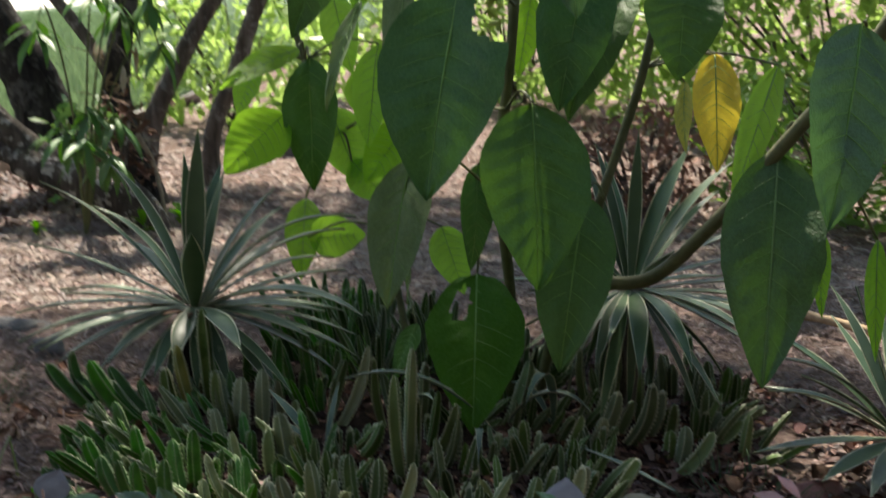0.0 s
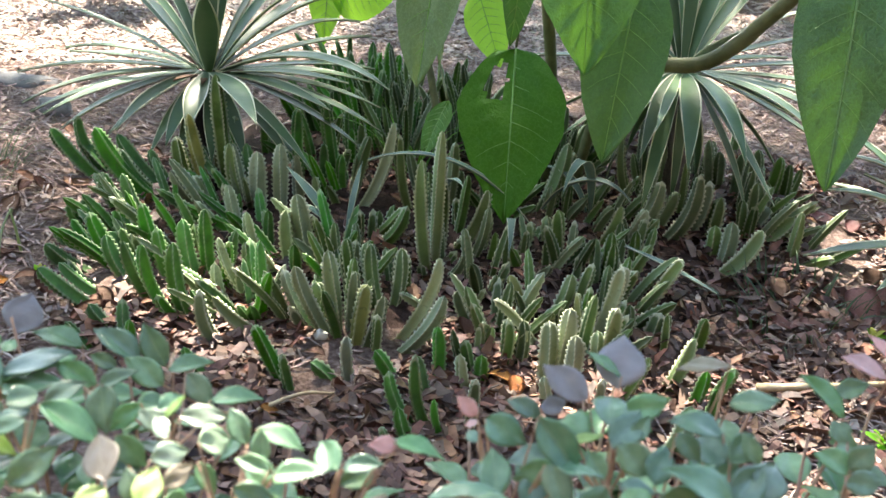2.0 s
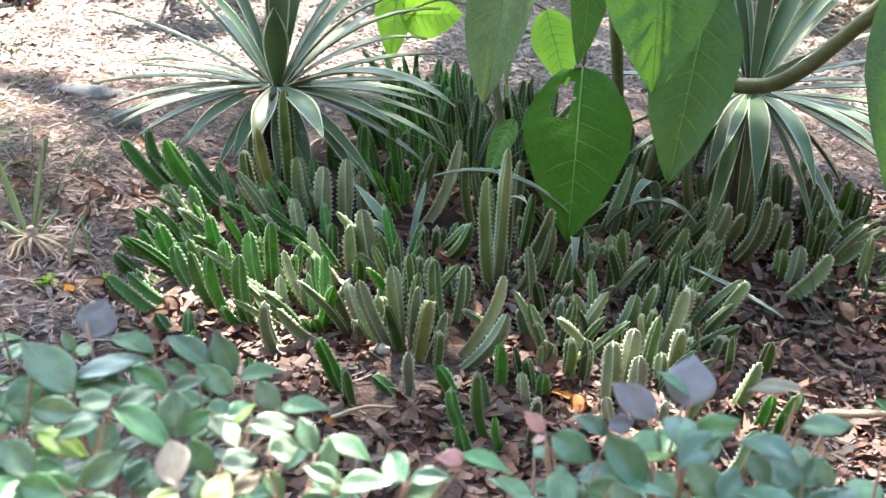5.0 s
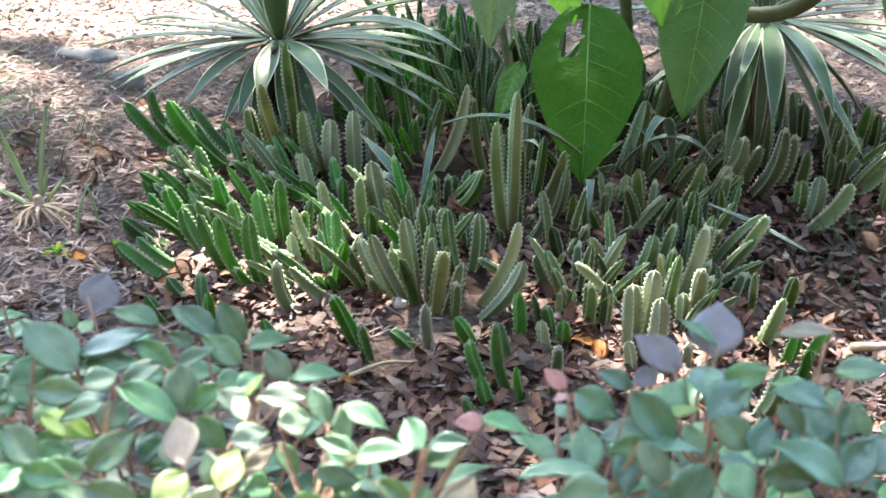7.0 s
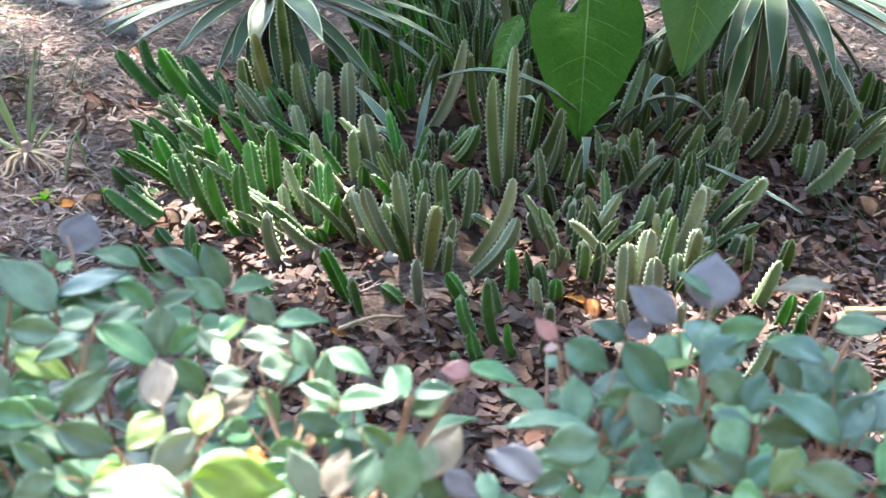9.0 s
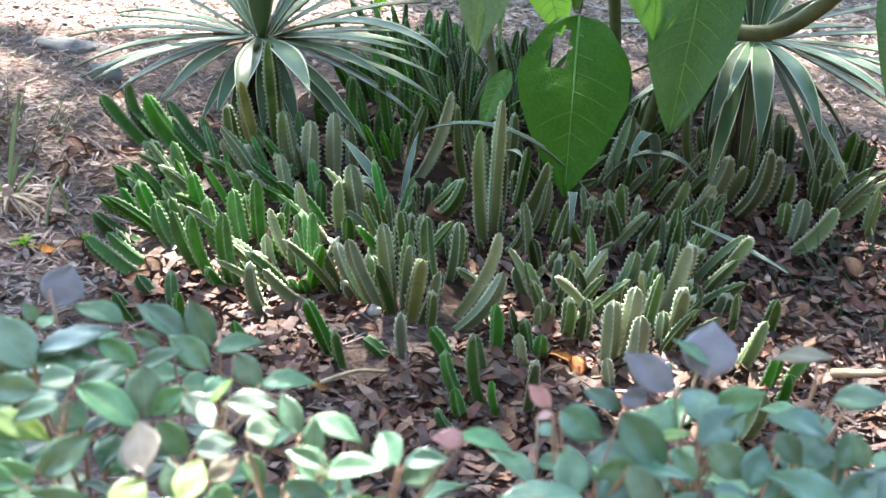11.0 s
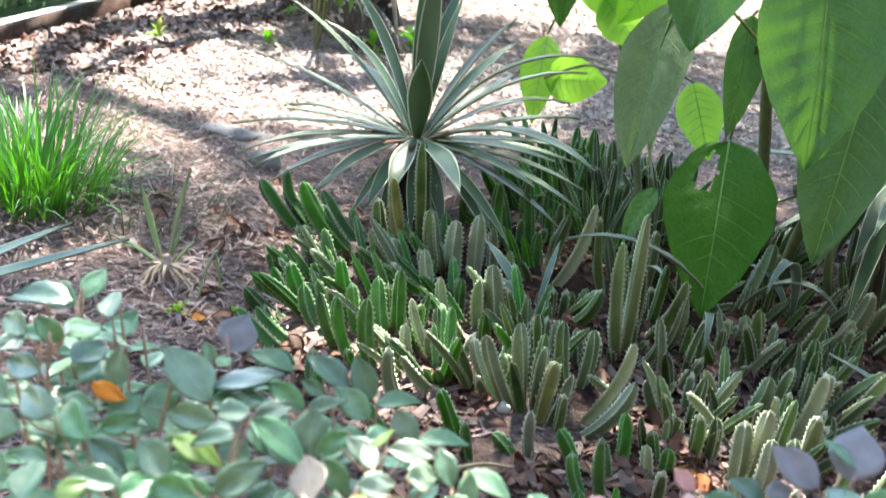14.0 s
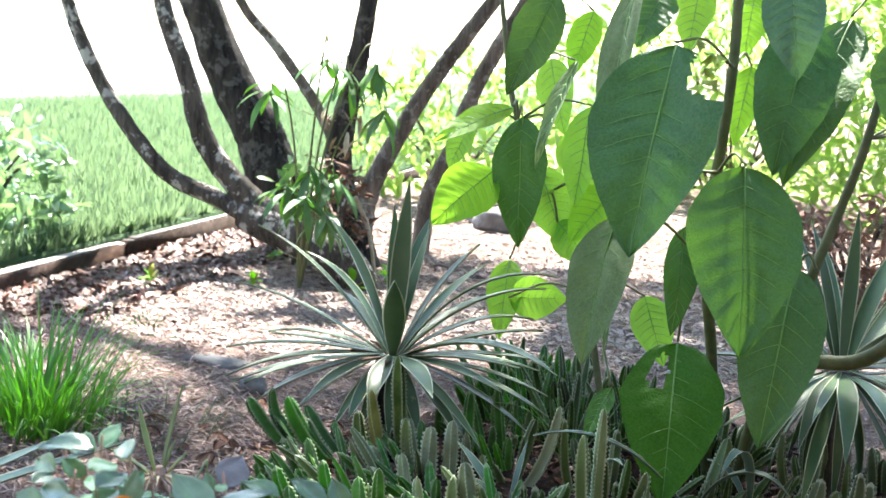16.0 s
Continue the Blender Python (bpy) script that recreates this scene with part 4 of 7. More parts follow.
def build_agaves():
    a = thing("agave", (-0.655, 2.74, 0.0), "variegated agave rosette with cream-edged grey-green blades in mulch", "agave", "variegated agaves")
    bm = bmesh.new()
    tube(bm, [(0, 0, -0.02), (0.005, 0, 0.1), (0, 0, 0.20)], 0.04, 0.045, 10, 0.25)
    part("trunk", bm, BARK_DARK, a, "short dark fibrous trunk")
    rosette(a, 3, 0, 1.0, [(z, r, l, d, w * 1.3) for z, r, l, d, w in (*AGAVE_LOW, *AGAVE_HIGH)], at=(0, 0, 0.213))
    rnd = random.Random(77)
    for k in range(12):
        agave_leaf(a, k * 137.5, rnd.uniform(5, 50), rnd.uniform(0.05, 0.10), 20, 0.016, (0, 0, 0.205), 0.12, [DEAD_BLADE, DEAD_BLADE])
    b = thing("agave", (0.413, 2.72, 0.0), "variegated agave rosette on a short trunk with pale striped blades", "agave", "variegated agaves")
    bm = bmesh.new()
    tube(bm, [(0, 0, -0.02), (0.005, 0, 0.16), (0, 0, 0.33)], 0.04, 0.045, 10, 0.25)
    part("trunk", bm, BARK_GREY, b, "short dark fibrous trunk")
    rosette(b, 8, 0, 1.0, AGAVE_DROOPING, at=(0, 0, 0.325))
    rosette(b, 8, 26, 0.88, (), (-72, 34), (0, 0, 0.315), 0.9)
    c = thing("agave", (1.015, 2.46, 0.0), "smaller variegated agave rosette low on the mulch", "agave", "variegated agaves")
    bm = bmesh.new()
    tube(bm, [(0, 0, -0.02), (0, 0, 0.05), (0, 0, 0.10)], 0.03, 0.035, 10, 0.25)
    part("trunk", bm, BARK_DARK, c, "short dark fibrous trunk")
    rosette(c, 21, 0, 1.0, AGAVE_SMALL, at=(0, 0, 0.085))
    rosette(c, 21, 12, 0.85, (), (5, 75), (0, 0, 0.085), 1.0)
    d = thing("agave", (-1.34, 1.66, 0.0), "agave with blue-green blades beside the grass tuft", "agave", "variegated agaves")
    bm = bmesh.new()
    tube(bm, [(0, 0, -0.02), (0, 0, 0.03), (0, 0, 0.07)], 0.025, 0.03, 10, 0.25)
    part("trunk", bm, BARK_DARK, d, "short dark fibrous trunk")
    rnd = random.Random(4)
    for az, rise, ln, w in ((16, 23, 0.49, 0.046), (39, 23, 0.38, 0.040)):
        agave_leaf(d, az, rise, ln, 1, w, (0, 0, 0.06), 0.12, [PUP_BLUE, AGAVE_CREAM])
    for k in range(9):
        agave_leaf(d, 85 + k * 30, rnd.uniform(15, 60), 0.26, 20, 0.042, (0, 0, 0.06), 0.12, [PUP_BLUE, AGAVE_CREAM])


PUPS = [(-0.271, 2.327, 149, 40, 0.17, 13, 0.029), (-0.271, 2.327, 79, 62, 0.15, 20, 0.014), (-0.271, 2.327, 150, 30, 0.12, 60, 0.020), (0.135, 2.433, 197, 52, 0.43, 82, 0.021),
        (-0.097, 2.421, 297, 82, 0.21, 103, 0.025), (0.12, 2.56, 332, 60, 0.25, 119, 0.027), (0.24, 2.55, 250, 78, 0.34, 150, 0.026), (0.24, 2.55, 140, 60, 0.15, 90, 0.024), (0.061, 2.363, 271, 69, 0.225, 158, 0.018)]


def build_pups():
    groups = {}
    for x, y, az, rise, ln, droop, w in PUPS:
        key = (x, y)
        if key not in groups:
            groups[key] = thing("agave_pup", (x, y, 0), "young agave offset with blue-green blades among the succulent stems", "agave", "agave offsets")
        agave_leaf(groups[key], az, rise, ln, droop, w, (0, 0, 0.03), 0.12, [PUP_BLUE, AGAVE_CREAM], 0.35)
    o = thing("fallen_leaf", (0.493, 2.205, 0.04), "fallen blue-green agave blade across the stems", "leaf")
    agave_leaf(o, 180, 26, 0.205, 8, 0.019, (0, 0, 0), 0.12, [PUP_BLUE, AGAVE_CREAM])


# ---- broad-leaved plant ----
LEAVES_HEART = [
    (0.04, 2.58, 0.38, 0.05, 2.35, 0.08, 0.226, 0),
]
LEAVES_DARK = [
    (-0.03, 2.32, 1.03, -0.07, 2.16, 0.63, 0.265, 10),
    (0.03, 2.42, 0.66, 0.03, 2.36, 0.44, 0.085, -30),
    (0.62, 2.29, 0.74, 0.59, 2.08, 0.32, 0.204, 8),
    (0.22, 2.37, 1.09, 0.18, 2.26, 0.80, 0.161, 5),
]
LEAVES_MID = [
    (0.26, 2.45, 0.60, 0.22, 2.27, 0.26, 0.178, 8),
    (0.13, 2.28, 0.81, 0.16, 2.13, 0.47, 0.226, -8),
    (0.30, 2.45, 1.11, 0.20, 2.29, 0.78, 0.149, 15),
    (0.42, 2.38, 1.08, 0.41, 2.28, 0.87, 0.161, 0),
    (-0.38, 2.71, 0.84, -0.35, 2.63, 0.54, 0.135, 5),
    (-0.32, 2.65, 1.13, -0.40, 2.59, 0.89, 0.117, -15),
    (-0.08, 2.63, 1.15, -0.12, 2.55, 1.02, 0.110, 0),
    (-0.09, 2.49, 0.28, -0.13, 2.40, 0.18, 0.054, 20),
]
LEAVES_GREY = [
    (-0.11, 2.33, 0.68, -0.14, 2.19, 0.40, 0.143, 25),
    (-0.075, 2.42, 0.70, -0.115, 2.33, 0.37, 0.055, 55),
    (-0.26, 2.64, 0.98, -0.32, 2.54, 0.74, 0.061, 40),
    (-0.13, 2.45, 1.16, -0.16, 2.30, 0.79, 0.105, 50),
]
LEAVES_BLUE = [
    (0.71, 2.15, 1.0, 0.65, 1.98, 0.65, 0.183, -10),
    (0.17, 2.31, 1.18, 0.20, 2.24, 0.98, 0.121, 10),
]
LEAVES_YELLOW = [
    (0.55, 2.68, 0.90, 0.56, 2.56, 0.65, 0.110, 5),
]
LEAVES_OLIVE = [
    (0.49, 2.70, 0.83, 0.49, 2.61, 0.68, 0.047, 40),
]
LEAVES_BRIGHT = [
    (0.73, 2.83, 0.87, 0.62, 2.66, 0.56, 0.084, 10),
    (0.78, 2.48, 0.54, 0.77, 2.38, 0.38, 0.045, 30),
    (0.87, 2.39, 0.55, 0.86, 2.28, 0.32, 0.048, 30),
    (-0.41, 2.75, 0.86, -0.57, 2.62, 0.77, 0.083, 20),
    (-0.43, 2.68, 0.71, -0.55, 2.59, 0.58, 0.148, 0),
    (-0.43, 3.04, 0.44, -0.42, 2.91, 0.25, 0.102, 0),
    (-0.41, 2.96, 0.35, -0.26, 2.99, 0.36, 0.119, 10),
    (-0.22, 2.71, 0.88, -0.23, 2.63, 0.65, 0.102, 15),
    (-0.14, 2.70, 0.70, -0.23, 2.62, 0.57, 0.120, 10),
    (-0.01, 2.90, 1.19, -0.02, 2.82, 1.02, 0.101, 10),
]
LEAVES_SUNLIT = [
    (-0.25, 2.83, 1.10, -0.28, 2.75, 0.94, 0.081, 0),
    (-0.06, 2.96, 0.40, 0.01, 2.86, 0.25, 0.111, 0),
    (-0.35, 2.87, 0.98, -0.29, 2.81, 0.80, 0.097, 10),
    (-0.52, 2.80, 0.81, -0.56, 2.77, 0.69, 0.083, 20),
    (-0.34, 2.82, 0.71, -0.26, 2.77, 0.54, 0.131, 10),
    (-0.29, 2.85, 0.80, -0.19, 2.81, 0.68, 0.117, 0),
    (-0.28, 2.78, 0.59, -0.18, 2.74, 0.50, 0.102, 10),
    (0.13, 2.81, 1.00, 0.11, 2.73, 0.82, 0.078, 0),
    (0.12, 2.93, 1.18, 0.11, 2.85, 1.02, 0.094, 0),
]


def leaf_half_width(shade, s, width):
    if shade == "heart":
        w = width / 2 * ((s / 0.36) ** 0.38 if s < 0.36 else 1 - ((s - 0.36) / 0.64) ** 1.8)
    else:
        w = width / 2 * (math.sin(math.pi * s**0.80) ** 0.78 if 0 < s < 1 else 0) * (1.06 - 0.22 * s)
    return max(w, 0.0008)


def broad_leaf(parent, row, shade, hole=False, torn=False):
    bx, by, bz, tx, ty, tz, width, roll = row
    a, b = Vector((bx, by, bz)), Vector((tx, ty, tz))
    ln = (b - a).length
    x = (b - a).normalized()
    toward = Vector((0, -1, 0.45)).normalized()
    n = (toward - x * toward.dot(x)).normalized()
    n = Matrix.Rotation(radians(roll), 3, x) @ n
    y = n.cross(x)
    turn = Matrix((x, y, n)).transposed().to_4x4()
    bm = bmesh.new()
    seg, m = 44, 10
    rows = []
    k0 = noise.noise(a * 9)
    for i in range(seg + 1):
        s = i / seg
        w = leaf_half_width(shade, s, width)
        row_v = []
        for k in range(-m, m + 1):
            q = k / m
            edge = 1 + 0.05 * noise.noise((s * 9, q * 2, k0 * 40)) + 0.02 * noise.noise((s * 28, q * 2, k0 * 20))
            quilt = -0.007 * width * math.cos(2 * math.pi * (s - 0.15 * abs(q)) / 0.11) * abs(q) * (1 - abs(q)) * 4
            sag = -0.14 * ln * (s - 0.45) ** 2 + 0.03 * ln * noise.noise((s * 3, q * 1.5, k0 * 30)) + 0.05 * w * math.sin(9 * s + 40 * k0) * q * abs(q)
            row_v.append(bm.verts.new((s * ln, q * w * edge, 0.16 * w * abs(q) ** 1.2 + quilt + sag)))
        rows.append(row_v)
    for i in range(seg):
        for k in range(2 * m):
            s, q = (i + 0.5) / seg, (k + 0.5) / m - 1
            bite = ((s - 0.2) / 0.125) ** 2 + ((q + 0.36) / 0.21) ** 2 < 1 + 0.5 * noise.noise((s * 30, q * 8, 0))
            spot = ((s - 0.5) / 0.013) ** 2 + ((q + 0.62) / 0.06) ** 2 < 1
            tear = ((s - 0.17) / 0.11) ** 2 + ((q - 0.92) / 0.5) ** 2 < 1 + 0.8 * noise.noise((s * 25, q * 7, 3))
            if hole and (bite or spot) or torn and tear:
                continue
            bm.faces.new((rows[i][k], rows[i + 1][k], rows[i + 1][k + 1], rows[i][k + 1]))
    leaf = part("leaf", bm, BROAD[shade], parent)
    leaf.matrix_basis = Matrix.Translation(a - parent.location) @ turn
    # raised midrib and side veins
    vm = bmesh.new()
    mid = [rows_co(ln, s, k0) for s in (0.0, 0.25, 0.5, 0.75, 0.97)]
    tube(vm, mid, 0.0022 * ln / 0.3, 0.0006, 5, 0, 4)
    for k in range(1, 8):
        s = k * 0.11
        w = leaf_half_width(shade, s + 0.06, width)
        for side in (-1, 1):
            if hole and side == -1 and s < 0.5 or torn and side == 1 and s < 0.3:
                continue
            p = [(s * ln, 0, rows_co(ln, s, k0)[2] + 0.0006), ((s + 0.05) * ln, side * w * 0.4, rows_co(ln, s + 0.05, k0)[2] + 0.06 * w + 0.0012), ((s + 0.11) * ln, side * w * 0.74, rows_co(ln, s + 0.11, k0)[2] + 0.1 * w + 0.0012)]
            tube(vm, p, 0.0009, 0.0004, 4, 0, 3)
    part("midrib", vm, VEIN, leaf)
    return leaf


def rows_co(ln, s, k0):
    return (s * ln, 0.0, -0.14 * ln * (s - 0.45) ** 2 + 0.03 * ln * noise.noise((s * 3, 0, k0 * 30)) + 0.0004)


def build_broad_plant():
    root = Vector((0.12, 2.56, 0))
    ob = thing("broad_leaved_shrub", root, "large shrub with drooping broad green leaves on arching stems", "shrub")

    def limb(points, r0, r1, name="stem", mat=None):
        bm = bmesh.new()
        tube(bm, [Vector(p) - root for p in points], r0, r1, 10, 0.12)
        return part(name, bm, mat or GREEN_WOOD, ob)

    limb([(0.14, 2.78, -0.02), (0.13, 2.74, 0.25), (0.09, 2.62, 0.50), (0.07, 2.5, 0.66), (0.08, 2.46, 0.80), (0.085, 2.46, 0.99), (0.08, 2.48, 1.2), (0.1, 2.5, 1.5)], 0.014, 0.010)
    limb([(-0.08, 2.72, -0.02), (-0.2, 2.81, 0.42), (-0.32, 2.82, 0.65), (-0.41, 2.84, 0.82), (-0.45, 2.86, 0.95), (-0.5, 2.87, 1.2)], 0.009, 0.006)
    limb([(0.20, 2.72, -0.02), (0.23, 2.62, 0.25), (0.28, 2.50, 0.50), (0.30, 2.47, 0.6), (0.34, 2.50, 0.74), (0.37, 2.51, 0.87), (0.42, 2.55, 1.2)], 0.013, 0.009)
    limb([(0.21, 2.72, 0.26), (0.294, 2.51, 0.384), (0.42, 2.447, 0.426), (0.525, 2.353, 0.577), (0.65, 2.27, 0.79), (0.74, 2.22, 0.93), (0.86, 2.2, 1.2)], 0.017, 0.013, "branch")
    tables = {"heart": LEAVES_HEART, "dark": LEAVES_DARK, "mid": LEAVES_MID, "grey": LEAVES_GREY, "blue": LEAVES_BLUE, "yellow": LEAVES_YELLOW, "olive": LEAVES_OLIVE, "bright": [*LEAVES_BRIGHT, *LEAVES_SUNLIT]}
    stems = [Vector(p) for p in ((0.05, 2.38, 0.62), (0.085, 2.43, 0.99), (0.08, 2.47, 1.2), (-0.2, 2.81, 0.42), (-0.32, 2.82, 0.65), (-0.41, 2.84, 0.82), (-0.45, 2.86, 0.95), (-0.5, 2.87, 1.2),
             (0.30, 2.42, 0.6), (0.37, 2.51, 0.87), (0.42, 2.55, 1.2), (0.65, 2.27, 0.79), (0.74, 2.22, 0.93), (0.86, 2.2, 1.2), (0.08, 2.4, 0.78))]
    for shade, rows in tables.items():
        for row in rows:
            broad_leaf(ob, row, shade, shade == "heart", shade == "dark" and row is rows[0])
            base = Vector(row[:3])
            near = min(stems, key=lambda q: (q - base).length + 0.6 * max(0, base.z - q.z))
            if (near - base).length < 0.5:
                bm = bmesh.new()
                mid = (near + base) / 2 + Vector((0, 0, 0.03))
                tube(bm, [near - root, mid - root, base - root], 0.0035, 0.0026, 6)
                part("leaf_stalk", bm, GREEN_WOOD, ob)
    # small hanging flower buds with pointed lobes
    rnd = random.Random(9)
    for k in range(8):
        bm = bmesh.new()
        for j in range(5):
            blade(bm, rnd.uniform(0.022, 0.034), 0.013, radians(rnd.uniform(40, 75)), radians(rnd.uniform(10, 60)), 0.4, 5, 0, 0.0012, 0, "agave", Matrix.Rotation(j * 1.2566, 4, "Z"))
        o = part("bud", bm, BUD, ob, "small pale yellow-green flower bud")
        o.matrix_basis = pose(0.035 + rnd.uniform(-0.035, 0.03) - root.x, 2.29 + rnd.uniform(-0.02, 0.02) - root.y, 0.98 + rnd.uniform(-0.06, 0.06) - root.z, 180 + rnd.uniform(-50, 50), rnd.uniform(-40, 40), rnd.uniform(0, 360))


# ---- foreground shrubs ----
def shrub_leaf_mesh(seed, flat=False):
    """An oval leaf of unit length with a folded midrib and a paler underside."""
    rnd = random.Random(seed)
    bm = bmesh.new()
    layer = bm.verts.layers.float.new("rib")
    seg, m, w0 = 10, 4, rnd.uniform(0.27, 0.33)
    fold, curl = (0.1, -0.15) if flat else (rnd.uniform(0.15, 0.45), rnd.uniform(-0.5, 0.1))
    top, low = [], []
    for i in range(seg + 1):
        s = i / seg
        w = max(w0 * 1.04 * math.sin(math.pi * s**0.84) ** 0.88 * (1 - 0.25 * max(0, s - 0.72) / 0.28), 0.006)
        for rows, drop in ((top, 0.0), (low, -0.012)):
            row = []
            for q in range(-m, m + 1):
                v = bm.verts.new((s, q / m * w, fold * w * abs(q / m) + curl * (s - 0.3) ** 2 + 0.012 * math.sin(22 * (s - 0.12 * abs(q))) * abs(q / m) + 0.02 * math.sin(7 * s + q + seed) + drop))
                v[layer] = 1.0 if q == 0 and s < 0.92 else 0.0
                row.append(v)
            rows.append(row)
    for i in range(seg):
        for k in range(2 * m):
            bm.faces.new((top[i][k], top[i + 1][k], top[i + 1][k + 1], top[i][k + 1]))
            bm.faces.new((low[i][k], low[i][k + 1], low[i + 1][k + 1], low[i + 1][k])).material_index = 1
        for k in (0, 2 * m):
            bm.faces.new((top[i][k], low[i][k], low[i + 1][k], top[i + 1][k]))
    bmesh.ops.recalc_face_normals(bm, faces=bm.faces[:])
    me = bpy.data.meshes.new("leaf")
    bm.to_mesh(me)
    bm.free()
    me.materials.append(SHRUB_LEAF)
    me.materials.append(SHRUB_UNDER)
    me.polygons.foreach_set("use_smooth", [True] * len(me.polygons))
    return me


SHOOTS_LEFT = [(-0.38, 1.03, 0.56), (-0.35, 0.93, 0.54), (-0.30, 0.98, 0.53), (-0.24, 1.03, 0.54), (-0.28, 1.03, 0.53), (-0.39, 0.98, 0.56), (-0.17, 0.98, 0.52), (-0.20, 0.90, 0.54), (-0.21, 0.85, 0.54),
    (-0.12, 0.94, 0.52), (-0.05, 0.94, 0.51), (-0.14, 0.81, 0.54), (-0.30, 0.84, 0.54), (-0.21, 0.77, 0.55), (-0.08, 0.81, 0.53), (-0.13, 0.89, 0.51), (-0.36, 0.88, 0.54), (-0.42, 0.93, 0.55), (-0.40, 0.84, 0.55)]
SHOOTS_EDGE = [(-0.50, 1.00, 0.59), (-0.50, 0.95, 0.57), (-0.47, 1.00, 0.56), (-0.45, 0.91, 0.56), (-0.43, 0.95, 0.55), (-0.39, 0.96, 0.56), (-0.44, 0.86, 0.54), (-0.37, 0.87, 0.55), (-0.30, 1.02, 0.54), (-0.37, 0.79, 0.56), (-0.18, 0.74, 0.58), (-0.11, 0.76, 0.56), (-0.25, 0.80, 0.54)]
SHOOTS_FAR_LEFT = [(-0.60, 1.10, 0.53), (-0.58, 1.15, 0.52), (-0.52, 1.10, 0.53), (-0.47, 1.05, 0.54), (-0.54, 1.0, 0.53), (-0.49, 1.0, 0.52), (-0.50, 0.9, 0.56), (-0.44, 0.88, 0.56), (-0.38, 0.93, 0.57)]
SHOOTS_RIGHT = [(0.15, 1.11, 0.52), (0.12, 1.10, 0.50), (0.25, 1.12, 0.52), (0.16, 1.06, 0.50), (0.06, 1.04, 0.50), (0.02, 1.07, 0.47), (0.27, 1.08, 0.52), (0.21, 1.02, 0.51), (0.09, 1.00, 0.50),
    (0.19, 0.93, 0.52), (0.04, 0.94, 0.49), (0.13, 0.92, 0.52), (0.22, 0.89, 0.52), (0.05, 0.87, 0.52), (-0.01, 0.85, 0.50), (0.16, 0.87, 0.51), (0.31, 1.04, 0.52), (0.36, 1.05, 0.55), (0.32, 1.0, 0.54), (0.31, 0.92, 0.54)]


TINTED = {"l": "lilac-grey young leaf", "k": "pink young leaf", "o": "dying orange leaf", "m": "brownish mauve leaf", "y": "yellow-green young leaf"}
# leaf foot; way to its tip; width; turn about its length; tint
LEAVES_LEFT_A = [
    (-0.378, 1.035, 0.522, 0.006, 0.018, 0.026, 0.037, 0, "l"), (-0.349, 0.93, 0.535, -0.043, 0.012, 0.029, 0.032, 33, "p"), (-0.356, 0.941, 0.535, -0.037, 0.002, 0.01, 0.023, 53, "g"),
    (-0.403, 0.93, 0.516, 0.017, 0.025, 0.008, 0.025, 0, "g"), (-0.369, 0.982, 0.539, -0.012, 0.005, 0.011, 0.012, 0, "g"), (-0.359, 0.967, 0.544, 0.003, 0.015, 0.002, 0.012, 0, "g"),
    (-0.348, 0.94, 0.542, 0.045, 0.014, 0.017, 0.03, 47, "b"), (-0.347, 0.936, 0.537, 0.038, 0.013, 0.016, 0.026, 53, "g"), (-0.344, 0.929, 0.536, 0.041, 0.008, 0.007, 0.026, 46, "g"),
    (-0.321, 0.885, 0.551, 0.013, 0.023, -0.001, 0.021, 0, "p"), (-0.301, 0.905, 0.542, 0.025, 0.011, 0.015, 0.019, 24, "p"), (-0.323, 0.879, 0.552, -0.035, -0.005, -0.003, 0.023, 0, "p"),
]
LEAVES_LEFT_B = [
    (-0.308, 0.891, 0.543, -0.025, -0.006, -0.006, 0.016, 37, "b"), (-0.299, 0.861, 0.555, -0.028, -0.008, -0.01, 0.018, 32, "p"), (-0.341, 0.854, 0.545, 0.036, -0.002, -0.01, 0.022, 42, "y"),
    (-0.31, 1.002, 0.535, -0.037, 0.002, 0.01, 0.023, 44, "g"), (-0.255, 0.984, 0.541, -0.035, 0.006, 0.018, 0.024, 31, "b"), (-0.233, 0.983, 0.537, -0.02, 0.013, 0.026, 0.022, 0, "p"),
    (-0.224, 0.969, 0.542, 0.031, 0.007, 0.007, 0.02, 39, "g"), (-0.27, 0.972, 0.537, -0.02, 0.002, 0.007, 0.013, 12, "g"), (-0.229, 0.962, 0.532, -0.03, 0.006, 0.016, 0.02, 14, "g"),
    (-0.277, 0.943, 0.538, -0.031, 0.004, 0.013, 0.02, 15, "g"), (-0.274, 0.944, 0.533, 0.026, 0.011, 0.014, 0.019, 35, "g"), (-0.258, 0.906, 0.561, 0.01, -0.022, -0.023, 0.023, 0, "g"),
]
